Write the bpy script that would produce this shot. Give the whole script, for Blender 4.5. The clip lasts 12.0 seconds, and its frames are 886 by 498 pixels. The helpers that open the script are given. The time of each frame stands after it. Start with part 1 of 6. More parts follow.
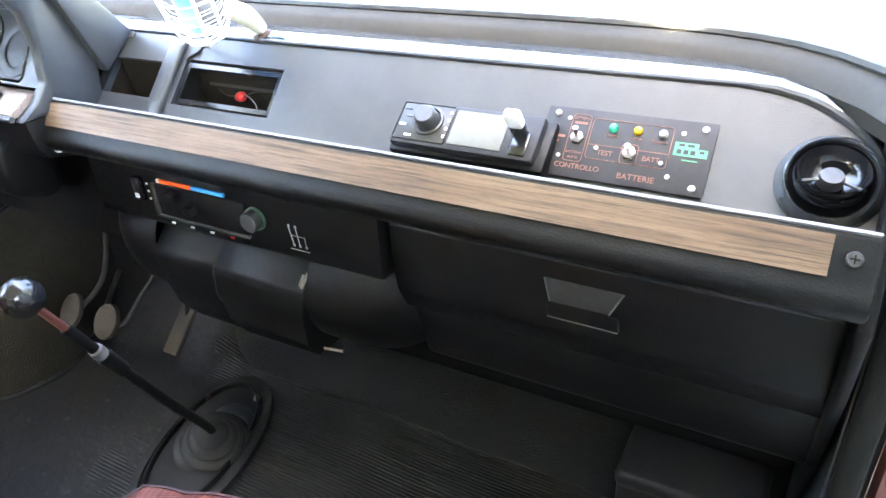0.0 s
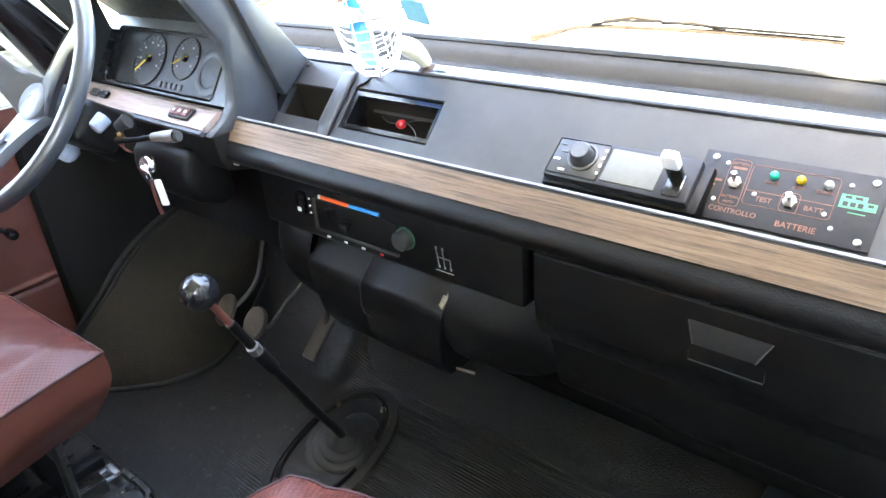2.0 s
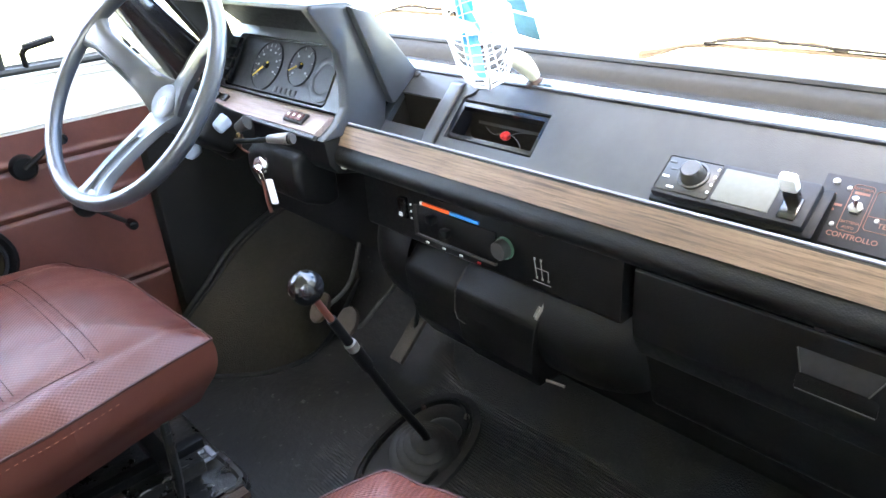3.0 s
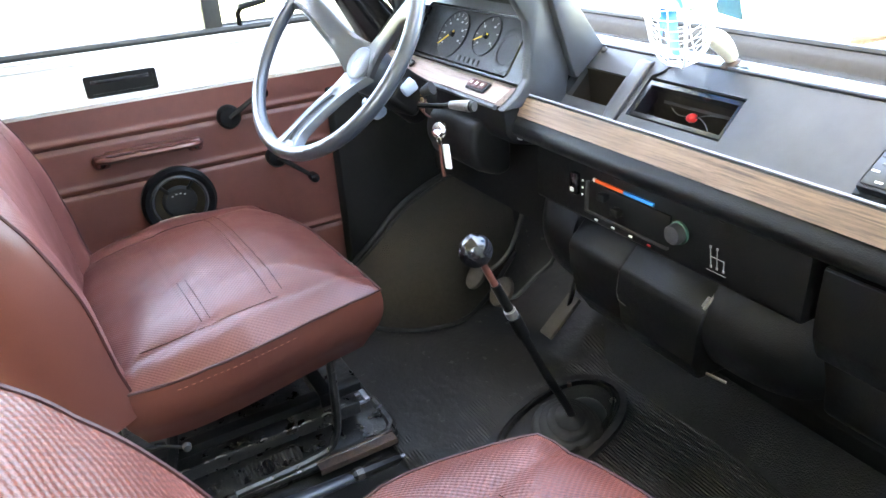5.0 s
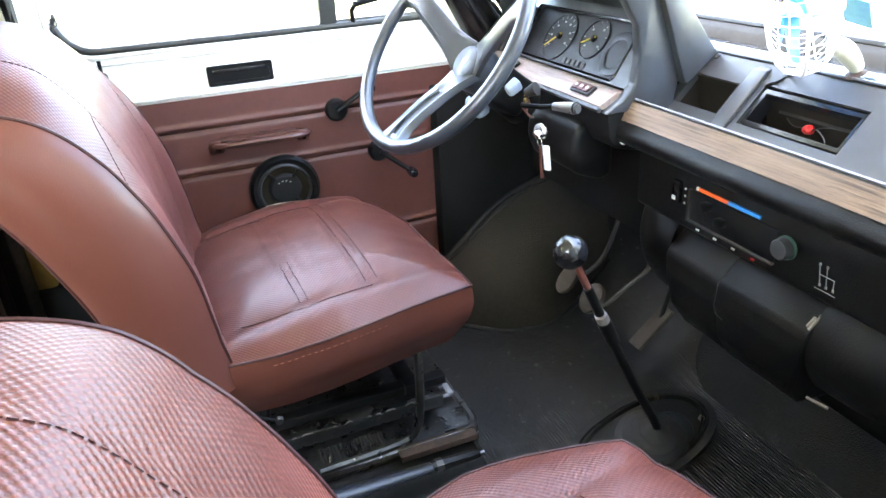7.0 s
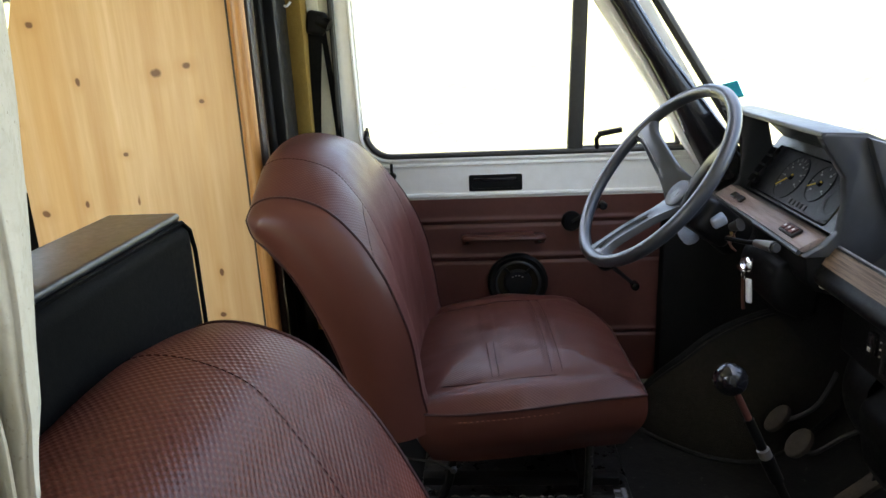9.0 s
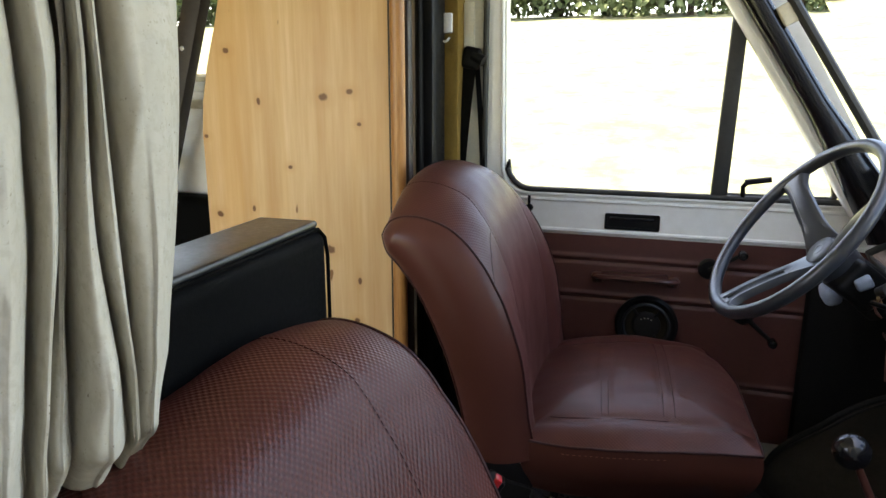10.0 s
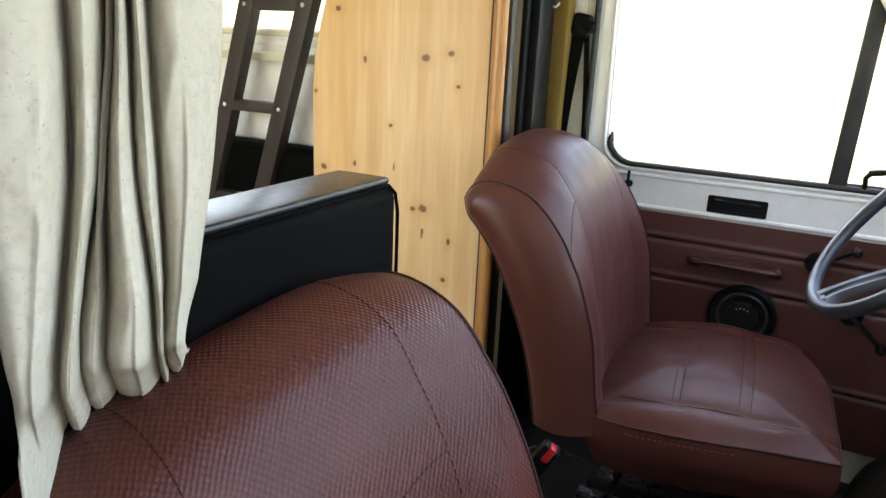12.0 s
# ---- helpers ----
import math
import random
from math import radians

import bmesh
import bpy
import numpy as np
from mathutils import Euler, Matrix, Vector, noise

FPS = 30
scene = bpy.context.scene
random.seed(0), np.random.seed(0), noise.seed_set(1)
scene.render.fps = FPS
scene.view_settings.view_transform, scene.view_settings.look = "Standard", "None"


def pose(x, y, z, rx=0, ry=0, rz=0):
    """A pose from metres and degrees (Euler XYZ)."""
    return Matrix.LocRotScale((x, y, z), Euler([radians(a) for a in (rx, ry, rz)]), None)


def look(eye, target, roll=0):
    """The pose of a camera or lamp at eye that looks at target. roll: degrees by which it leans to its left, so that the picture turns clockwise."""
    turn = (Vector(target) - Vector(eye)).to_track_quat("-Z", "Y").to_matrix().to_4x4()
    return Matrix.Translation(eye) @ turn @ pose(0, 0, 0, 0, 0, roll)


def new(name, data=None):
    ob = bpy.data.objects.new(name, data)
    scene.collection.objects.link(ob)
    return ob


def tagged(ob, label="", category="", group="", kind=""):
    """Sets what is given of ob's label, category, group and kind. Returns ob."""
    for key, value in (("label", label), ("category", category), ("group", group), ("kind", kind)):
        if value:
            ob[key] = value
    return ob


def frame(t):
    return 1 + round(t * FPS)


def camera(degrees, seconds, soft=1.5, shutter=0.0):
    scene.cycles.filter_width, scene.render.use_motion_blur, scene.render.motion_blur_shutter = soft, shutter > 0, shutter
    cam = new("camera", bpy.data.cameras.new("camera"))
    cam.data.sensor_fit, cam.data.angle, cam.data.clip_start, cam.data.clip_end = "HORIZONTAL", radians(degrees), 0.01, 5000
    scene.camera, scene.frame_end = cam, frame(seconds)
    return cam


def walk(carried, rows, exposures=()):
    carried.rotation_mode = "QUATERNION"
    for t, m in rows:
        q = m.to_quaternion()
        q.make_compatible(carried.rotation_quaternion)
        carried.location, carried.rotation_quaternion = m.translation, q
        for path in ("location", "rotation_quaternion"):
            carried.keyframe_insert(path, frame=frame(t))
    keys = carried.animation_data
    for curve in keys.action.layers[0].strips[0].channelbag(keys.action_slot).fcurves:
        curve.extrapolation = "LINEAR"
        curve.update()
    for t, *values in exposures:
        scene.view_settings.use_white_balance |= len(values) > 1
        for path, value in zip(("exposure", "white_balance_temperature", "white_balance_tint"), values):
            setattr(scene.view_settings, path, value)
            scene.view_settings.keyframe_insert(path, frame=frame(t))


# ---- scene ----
cam = camera(64.9, 12.0)
PATH = [
    (0, (0.575, -0.606, 1.173), (-0.301, 0.877, 0.157), -3.9),
    (0.5, (0.575, -0.612, 1.176), (-0.354, 0.853, 0.18), -4.2),
    (1, (0.572, -0.622, 1.181), (-0.43, 0.81, 0.208), -4.4),
    (1.5, (0.568, -0.637, 1.185), (-0.519, 0.751, 0.24), -4.4),
    (2, (0.564, -0.652, 1.187), (-0.61, 0.683, 0.271), -4.2),
    (2.5, (0.56, -0.669, 1.189), (-0.706, 0.6, 0.302), -4.1),
    (3, (0.554, -0.688, 1.192), (-0.792, 0.508, 0.323), -4.0),
    (3.5, (0.552, -0.704, 1.194), (-0.868, 0.408, 0.33), -3.8),
    (5.5, (0.546, -0.745, 1.185), (-1.055, 0.041, 0.279), -3.5),
    (6, (0.542, -0.757, 1.181), (-1.081, -0.016, 0.278), -3.1),
    (6.5, (0.54, -0.761, 1.181), (-1.104, -0.06, 0.284), -3.0),
    (8.3, (0.703, -0.674, 1.225), (-1.156, -0.46, 0.52), -4.0),
    (8.5, (0.728, -0.659, 1.233), (-1.155, -0.543, 0.57), -3.7),
    (9, (0.783, -0.616, 1.246), (-1.13, -0.755, 0.68), -2.6),
    (9.5, (0.826, -0.565, 1.253), (-1.072, -0.966, 0.765), -1.6),
    (10, (0.832, -0.549, 1.251), (-1.026, -1.118, 0.78), 0.1),
    (10.5, (0.835, -0.53, 1.248), (-0.973, -1.224, 0.748), 1.6),
    (11, (0.832, -0.503, 1.248), (-0.924, -1.29, 0.704), 2.3),
    (11.5, (0.824, -0.49, 1.249), (-0.902, -1.325, 0.678), 2.7),
    (12, (0.816, -0.467, 1.251), (-0.889, -1.343, 0.681), 2.6),
]
walk(cam, [(t, look(eye, target, roll)) for t, eye, target, roll in PATH],
     [(0.0, 6.00, 7220, 9), (3.0, 5.74, 7220, 9), (5.3, 5.95, 7400, 8), (6.5, 5.92, 7400, 8), (8.3, 4.75, 7650, 7), (9.2, 3.35, 8000, 12), (10.5, 3.20, 8000, 13), (12.0, 3.70, 8000, 13)])

# ---- world, sun ----
world = bpy.data.worlds.new("sky")
scene.world = world
world.use_nodes = True
wn = world.node_tree.nodes
bg = wn["Background"]
sky = wn.new("ShaderNodeTexSky")
sky.sky_type = "NISHITA"
sky.sun_disc = False
sky.sun_elevation = radians(60)
sky.sun_rotation = radians(172)
sky.dust_density = 2.0
world.node_tree.links.new(sky.outputs[0], bg.inputs[0])
bg.inputs[1].default_value = 0.15
sun_data = bpy.data.lights.new("sun", "SUN")
sun_data.energy, sun_data.angle, sun_data.color = 4.0, radians(0.55), (1.0, 0.95, 0.87)
sun = new("sun", sun_data)
sun.matrix_world = look((0.14, -0.95, 1.70), (0, 0, 0))


# ---- materials ----
def nodes_of(name):
    m = bpy.data.materials.new(name)
    m.use_nodes = True
    t = m.node_tree
    return m, t, t.nodes["Principled BSDF"]


def mixed(t, fac, a, b):
    mx = t.nodes.new("ShaderNodeMix")
    mx.data_type = "RGBA"
    for s, v in ((mx.inputs[0], fac), (mx.inputs[6], a), (mx.inputs[7], b)):
        if isinstance(v, bpy.types.NodeSocket):
            t.links.new(v, s)
        elif isinstance(v, tuple):
            s.default_value = (*v[:3], 1)
        else:
            s.default_value = v
    return mx.outputs[2]


def noise_fac(t, co, scale, lo, hi, detail=4.0, rough=0.6):
    n = t.nodes.new("ShaderNodeTexNoise")
    n.inputs["Scale"].default_value, n.inputs["Detail"].default_value = scale, detail
    n.inputs["Roughness"].default_value = rough
    t.links.new(co, n.inputs["Vector"])
    r = t.nodes.new("ShaderNodeMapRange")
    r.inputs[1].default_value, r.inputs[2].default_value = lo, hi
    t.links.new(n.outputs[0], r.inputs[0])
    return r.outputs[0]


def coords(t, kind="Object", scale=(1, 1, 1), rot=(0, 0, 0)):
    c = t.nodes.new("ShaderNodeTexCoord")
    mp = t.nodes.new("ShaderNodeMapping")
    mp.inputs["Scale"].default_value = scale
    mp.inputs["Rotation"].default_value = rot
    t.links.new(c.outputs[kind], mp.inputs["Vector"])
    return mp.outputs[0]


def bumped(t, b, height, strength, dist=0.001):
    bp = t.nodes.new("ShaderNodeBump")
    bp.inputs["Strength"].default_value, bp.inputs["Distance"].default_value = strength, dist
    t.links.new(height, bp.inputs["Height"])
    old = b.inputs["Normal"].links
    if old:
        t.links.new(old[0].from_socket, bp.inputs["Normal"])
    t.links.new(bp.outputs[0], b.inputs["Normal"])


def ranged(t, fac, lo, hi):
    r = t.nodes.new("ShaderNodeMapRange")
    r.inputs[3].default_value, r.inputs[4].default_value = lo, hi
    t.links.new(fac, r.inputs[0])
    return r.outputs[0]


def surface(name, base, worn=None, rough=0.5, rough2=None, metal=0.0, big=6.0, small=120.0, grain=900.0, bump=0.15, dirt=None, spec=0.5, dist=0.001):
    """A surface with large stains, small grain and fine relief."""
    m, t, b = nodes_of(name)
    co = coords(t)
    worn = worn or tuple(min(1, c * 1.35) for c in base)
    f1 = noise_fac(t, co, big, 0.35, 0.7)
    f2 = noise_fac(t, co, small, 0.3, 0.75)
    col = mixed(t, f1, base, worn)
    dark = dirt or tuple(c * 0.75 for c in base)
    mm = t.nodes.new("ShaderNodeMath")
    mm.operation = "MULTIPLY"
    mm.inputs[1].default_value = 0.45
    t.links.new(f2, mm.inputs[0])
    col = mixed(t, mm.outputs[0], col, dark)
    t.links.new(col, b.inputs["Base Color"])
    b.inputs["Metallic"].default_value = metal
    b.inputs["Specular IOR Level"].default_value = spec
    t.links.new(ranged(t, f2, rough, rough2 if rough2 is not None else min(1, rough + 0.15)), b.inputs["Roughness"])
    if bump:
        v = t.nodes.new("ShaderNodeTexVoronoi")
        v.inputs["Scale"].default_value = grain
        t.links.new(co, v.inputs["Vector"])
        bumped(t, b, v.outputs["Distance"], bump, dist)
    return m


def woven_vinyl(name, base, worn, strength, pitch=0.0075, rough=0.36, spec=0.3):
    """Vinyl pressed with a basket of small dimples, laid along the cover's own metres."""
    m, t, b = nodes_of(name)
    uv = coords(t, "UV")
    ob = coords(t)
    f1 = noise_fac(t, ob, 7, 0.35, 0.72)
    f2 = noise_fac(t, ob, 9, 0.3, 0.75)
    sx = t.nodes.new("ShaderNodeSeparateXYZ")
    t.links.new(uv, sx.inputs[0])

    def wave(sock, add=0.0, stretch=1.0):
        a = t.nodes.new("ShaderNodeMath")
        a.operation = "MULTIPLY_ADD"
        a.inputs[1].default_value, a.inputs[2].default_value = 2 * math.pi / (pitch * stretch), add
        t.links.new(sock, a.inputs[0])
        s = t.nodes.new("ShaderNodeMath")
        s.operation = "SINE"
        t.links.new(a.outputs[0], s.inputs[0])
        return s.outputs[0]

    mul = t.nodes.new("ShaderNodeMath")
    mul.operation = "MULTIPLY"
    t.links.new(wave(sx.outputs[0]), mul.inputs[0])
    t.links.new(wave(sx.outputs[1], 0.0, 1.15), mul.inputs[1])
    col = mixed(t, f1, base, worn)
    h = ranged(t, mul.outputs[0], 0, 1)
    h.node.inputs[1].default_value = -0.55
    h.node.inputs[2].default_value = 0.80
    pit_shade = t.nodes.new("ShaderNodeMath")
    pit_shade.operation = "MULTIPLY_ADD"
    pit_shade.inputs[1].default_value, pit_shade.inputs[2].default_value = -0.62 * strength, 0.62 * strength
    t.links.new(h, pit_shade.inputs[0])
    col = mixed(t, pit_shade.outputs[0], col, tuple(c * 0.30 for c in base))
    t.links.new(col, b.inputs["Base Color"])
    t.links.new(ranged(t, f2, rough, rough + 0.04), b.inputs["Roughness"])
    b.inputs["Specular IOR Level"].default_value = spec
    v = t.nodes.new("ShaderNodeTexVoronoi")
    v.inputs["Scale"].default_value = 700
    t.links.new(ob, v.inputs["Vector"])
    bumped(t, b, v.outputs["Distance"], 0.06)
    bumped(t, b, noise_fac(t, ob, 8, 0.0, 1.0, 0.0), 0.06, 0.006)
    bumped(t, b, h, strength, 0.0007)
    return m


def laminate(name, c1, c2, c3, axis_scale, rough=0.35, spec=0.5):
    """Printed wood grain that runs along one axis: broad bands, wavy streaks and fine pores."""
    m, t, b = nodes_of(name)
    long = Vector(axis_scale)
    co = coords(t, "Object", axis_scale)
    n1 = noise_fac(t, co, 3.0, 0.36, 0.64, 8, 0.65)
    n2 = noise_fac(t, co, 9.0, 0.48, 0.66, 6, 0.7)
    n3 = noise_fac(t, coords(t), 4.0, 0.35, 0.7)
    pores = noise_fac(t, coords(t, "Object", tuple(long * 6)), 8.0, 0.56, 0.66, 3, 0.6)
    col = mixed(t, n1, c1, c2)
    for fac, k, shade in ((n2, 0.92, c3), (pores, 0.65, c3), (n3, 0.2, c2)):
        mm = t.nodes.new("ShaderNodeMath")
        mm.operation = "MULTIPLY"
        mm.inputs[1].default_value = k
        t.links.new(fac, mm.inputs[0])
        col = mixed(t, mm.outputs[0], col, shade)
    t.links.new(col, b.inputs["Base Color"])
    b.inputs["Specular IOR Level"].default_value = spec
    t.links.new(ranged(t, n2, rough, rough + 0.12), b.inputs["Roughness"])
    bumped(t, b, n2, 0.12, 0.0006)
    return m


def knotty_pine(name, knots):
    """Pine boards with upright grain and single knots at given places (y, z, radius)."""
    m, t, b = nodes_of(name)
    co = coords(t, "Object", (1, 9, 0.55))
    plain = coords(t)
    n1 = noise_fac(t, co, 2.2, 0.3, 0.72, 7, 0.6)
    n2 = noise_fac(t, co, 11.0, 0.3, 0.7, 5, 0.6)
    col = mixed(t, n1, (0.53, 0.295, 0.12), (0.73, 0.50, 0.275))
    mm = t.nodes.new("ShaderNodeMath")
    mm.operation = "MULTIPLY"
    mm.inputs[1].default_value = 0.35
    t.links.new(n2, mm.inputs[0])
    col = mixed(t, mm.outputs[0], col, (0.50, 0.27, 0.085))
    bands = noise_fac(t, coords(t, "Object", (1, 5, 0.12)), 2.6, 0.45, 0.62, 3, 0.5)
    mb = t.nodes.new("ShaderNodeMath")
    mb.operation = "MULTIPLY"
    mb.inputs[1].default_value = 0.40
    t.links.new(bands, mb.inputs[0])
    col = mixed(t, mb.outputs[0], col, (0.60, 0.32, 0.10))
    flecks = noise_fac(t, coords(t, "Object", (1, 3.2, 1)), 11.0, 0.745, 0.765, 2, 0.4)
    col = mixed(t, flecks, col, (0.22, 0.095, 0.03))
    wob = t.nodes.new("ShaderNodeTexNoise")
    wob.inputs["Scale"].default_value = 60
    t.links.new(plain, wob.inputs["Vector"])
    for y, z, r in knots:
        d = t.nodes.new("ShaderNodeVectorMath")
        d.operation = "DISTANCE"
        sq = t.nodes.new("ShaderNodeVectorMath")
        sq.operation = "MULTIPLY"
        sq.inputs[1].default_value = (0, 1, 1.25 if r > 0.006 else 0.55)
        t.links.new(plain, sq.inputs[0])
        t.links.new(sq.outputs[0], d.inputs[0])
        d.inputs[1].default_value = (0, y, z * (1.25 if r > 0.006 else 0.55))
        ad = t.nodes.new("ShaderNodeMath")
        ad.operation = "MULTIPLY_ADD"
        ad.inputs[1].default_value = r * 0.9
        t.links.new(wob.outputs[0], ad.inputs[0])
        t.links.new(d.outputs["Value"], ad.inputs[2])
        ring = t.nodes.new("ShaderNodeMapRange")
        ring.inputs[1].default_value, ring.inputs[2].default_value = r * 1.5, r * 1.1
        t.links.new(ad.outputs[0], ring.inputs[0])
        halo = t.nodes.new("ShaderNodeMapRange")
        halo.inputs[1].default_value, halo.inputs[2].default_value = r * 4, r
        halo.inputs[4].default_value = 0.4
        t.links.new(ad.outputs[0], halo.inputs[0])
        col = mixed(t, halo.outputs[0], col, (0.50, 0.25, 0.08))
        col = mixed(t, ring.outputs[0], col, (0.16, 0.065, 0.022))
    t.links.new(col, b.inputs["Base Color"])
    t.links.new(ranged(t, n2, 0.42, 0.58), b.inputs["Roughness"])
    bumped(t, b, n2, 0.1, 0.0006)
    return m


def ribbed_rubber(name):
    m, t, b = nodes_of(name)
    co = coords(t)
    w = t.nodes.new("ShaderNodeTexWave")
    w.bands_direction = "Y"
    w.inputs["Scale"].default_value = 45
    w.inputs["Distortion"].default_value = 0.25
    w.inputs["Detail Scale"].default_value = 0.4
    t.links.new(co, w.inputs["Vector"])
    f1 = noise_fac(t, co, 5, 0.45, 0.72)
    f2 = noise_fac(t, co, 40, 0.5, 0.8)
    f3 = noise_fac(t, co, 3.0, 0.62, 0.75)
    col = mixed(t, f1, (0.0165, 0.0161, 0.0152), (0.040, 0.0381, 0.0351))
    col = mixed(t, f3, col, (0.040, 0.035, 0.029))
    col = mixed(t, f2, col, (0.045, 0.042, 0.037))
    b.inputs["Specular IOR Level"].default_value = 0.25
    t.links.new(ranged(t, f1, 0.40, 0.62), b.inputs["Roughness"])
    sp = t.nodes.new("ShaderNodeSeparateXYZ")
    t.links.new(co, sp.inputs[0])
    worn = t.nodes.new("ShaderNodeMapRange")
    worn.inputs[1].default_value, worn.inputs[2].default_value, worn.inputs[3].default_value, worn.inputs[4].default_value = -0.44, -0.20, 0.0, 1.0
    patch = noise_fac(t, co, 6.5, 0.30, 0.70, 3)
    shifted = t.nodes.new("ShaderNodeMath")
    shifted.operation = "MULTIPLY_ADD"
    shifted.inputs[1].default_value, shifted.inputs[2].default_value = 0.36, -0.18
    t.links.new(patch, shifted.inputs[0])
    reach = t.nodes.new("ShaderNodeMath")
    t.links.new(sp.outputs[0], reach.inputs[0])
    t.links.new(shifted.outputs[0], reach.inputs[1])
    t.links.new(reach.outputs[0], worn.inputs[0])
    smooth = t.nodes.new("ShaderNodeMapRange")
    smooth.inputs[1].default_value, smooth.inputs[2].default_value, smooth.inputs[3].default_value, smooth.inputs[4].default_value = 0.12, 0.9, 0.75, 0.0
    t.links.new(worn.outputs[0], smooth.inputs[0])
    col = mixed(t, smooth.outputs[0], col, (0.0098, 0.0098, 0.0094))
    chips = noise_fac(t, co, 55, 0.66, 0.70, 3)
    col = mixed(t, chips, col, (0.055, 0.053, 0.050))
    rib = t.nodes.new("ShaderNodeMath")
    rib.operation = "MULTIPLY"
    t.links.new(worn.outputs[0], rib.inputs[0])
    t.links.new(w.outputs["Fac"], rib.inputs[1])
    groove_shade = t.nodes.new("ShaderNodeMapRange")
    groove_shade.inputs[1].default_value, groove_shade.inputs[2].default_value, groove_shade.inputs[3].default_value, groove_shade.inputs[4].default_value = 0.15, 0.7, 0.85, 0.0
    t.links.new(w.outputs["Fac"], groove_shade.inputs[0])
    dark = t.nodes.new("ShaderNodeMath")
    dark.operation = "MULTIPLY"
    t.links.new(groove_shade.outputs[0], dark.inputs[0])
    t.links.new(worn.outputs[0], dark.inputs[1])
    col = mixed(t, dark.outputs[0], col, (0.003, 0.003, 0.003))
    t.links.new(col, b.inputs["Base Color"])
    bumped(t, b, rib.outputs[0], 1.0, 0.005)
    bumped(t, b, noise_fac(t, co, 22, 0.2, 0.8), 0.4, 0.004)
    return m


def grimy_metal(name):
    """Black painted metal under dust, with scuffs worn to grey and a few streaks."""
    m, t, b = nodes_of(name)
    co = coords(t)
    col = mixed(t, noise_fac(t, co, 14, 0.4, 0.7), (0.0060, 0.0060, 0.0058), (0.019, 0.018, 0.0165))
    col = mixed(t, noise_fac(t, co, 70, 0.60, 0.72, 5), col, (0.050, 0.047, 0.041))
    scuffs = noise_fac(t, coords(t, "Object", (3, 0.7, 2)), 38, 0.66, 0.72, 4)
    col = mixed(t, scuffs, col, (0.13, 0.125, 0.115))
    t.links.new(col, b.inputs["Base Color"])
    t.links.new(ranged(t, noise_fac(t, co, 30, 0.3, 0.7), 0.16, 0.55), b.inputs["Roughness"])
    b.inputs["Specular IOR Level"].default_value = 0.6
    bumped(t, b, noise_fac(t, co, 30, 0.2, 0.8, 4), 0.5, 0.005)
    return m


def linen(name):
    m, t, b = nodes_of(name)
    co = coords(t)
    f1 = noise_fac(t, co, 5, 0.3, 0.7)
    f2 = noise_fac(t, co, 260, 0.64, 0.74, 2)
    f3 = noise_fac(t, coords(t, "Object", (1, 1, 12)), 220, 0.3, 0.7, 2)
    f4 = noise_fac(t, coords(t, "Object", (1, 1, 0.25)), 40, 0.70, 0.9, 2)
    col = mixed(t, f1, (0.42, 0.385, 0.305), (0.54, 0.495, 0.405))
    col = mixed(t, f2, col, (0.30, 0.26, 0.20))
    specks = noise_fac(t, co, 210, 0.765, 0.80, 1)
    col = mixed(t, specks, col, (0.16, 0.13, 0.10))
    clouds = noise_fac(t, co, 28, 0.42, 0.72, 5)
    col = mixed(t, clouds, col, (0.44, 0.395, 0.31))
    mottle = noise_fac(t, co, 120, 0.48, 0.66, 4)
    col = mixed(t, mottle, col, (0.42, 0.375, 0.295))
    col = mixed(t, f4, col, (0.47, 0.42, 0.33))
    t.links.new(col, b.inputs["Base Color"])
    b.inputs["Roughness"].default_value = 0.92
    b.inputs["Specular IOR Level"].default_value = 0.15
    bumped(t, b, f3, 0.10, 0.0006)
    bumped(t, b, noise_fac(t, coords(t, "Object", (1, 1, 0.5), (0, 0.5, 0)), 16, 0.2, 0.8, 3), 0.45, 0.012)
    return m


def glass(name, tint=(1, 1, 1)):
    m, t, b = nodes_of(name)
    b.inputs["Base Color"].default_value = (*tint, 1)
    b.inputs["Transmission Weight"].default_value = 1.0
    b.inputs["Roughness"].default_value = 0.0
    b.inputs["IOR"].default_value = 1.05
    return m


M = {}
M["vinyl"] = woven_vinyl("maroon_vinyl_worn", (0.076, 0.0235, 0.0185), (0.100, 0.0315, 0.0245), 0.34, 0.0070, 0.34, 0.26)
M["vinyl_woven"] = woven_vinyl("maroon_vinyl_woven", (0.090, 0.0240, 0.0165), (0.116, 0.0325, 0.0225), 0.75, 0.0078, 0.36, 0.25)
M["vinyl_side"] = surface("maroon_vinyl_side", (0.080, 0.0258, 0.0185), (0.089, 0.0293, 0.0212), 0.27, 0.31, big=3, small=2, grain=600, bump=0.07, dirt=(0.072, 0.0232, 0.0163), spec=0.27)
M["piping"] = surface("dark_maroon_piping", (0.030, 0.0085, 0.007), None, 0.5, 0.6, spec=0.2, bump=0)
M["pale_thread"] = surface("pale_thread", (0.22, 0.10, 0.07), None, 0.7, spec=0.1, bump=0)
M["stitch"] = surface("dark_stitching", (0.026, 0.009, 0.0075), None, 0.8, spec=0.1, bump=0)
M["door_card"] = surface("maroon_door_card", (0.098, 0.0325, 0.0250), (0.126, 0.0425, 0.0330), 0.38, 0.50, big=4, small=60, grain=500, bump=0.15)
M["pull"] = surface("brown_plastic", (0.070, 0.022, 0.016), None, 0.30, 0.40)
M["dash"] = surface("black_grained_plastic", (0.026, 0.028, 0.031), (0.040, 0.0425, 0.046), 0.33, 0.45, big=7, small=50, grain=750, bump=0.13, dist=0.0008)
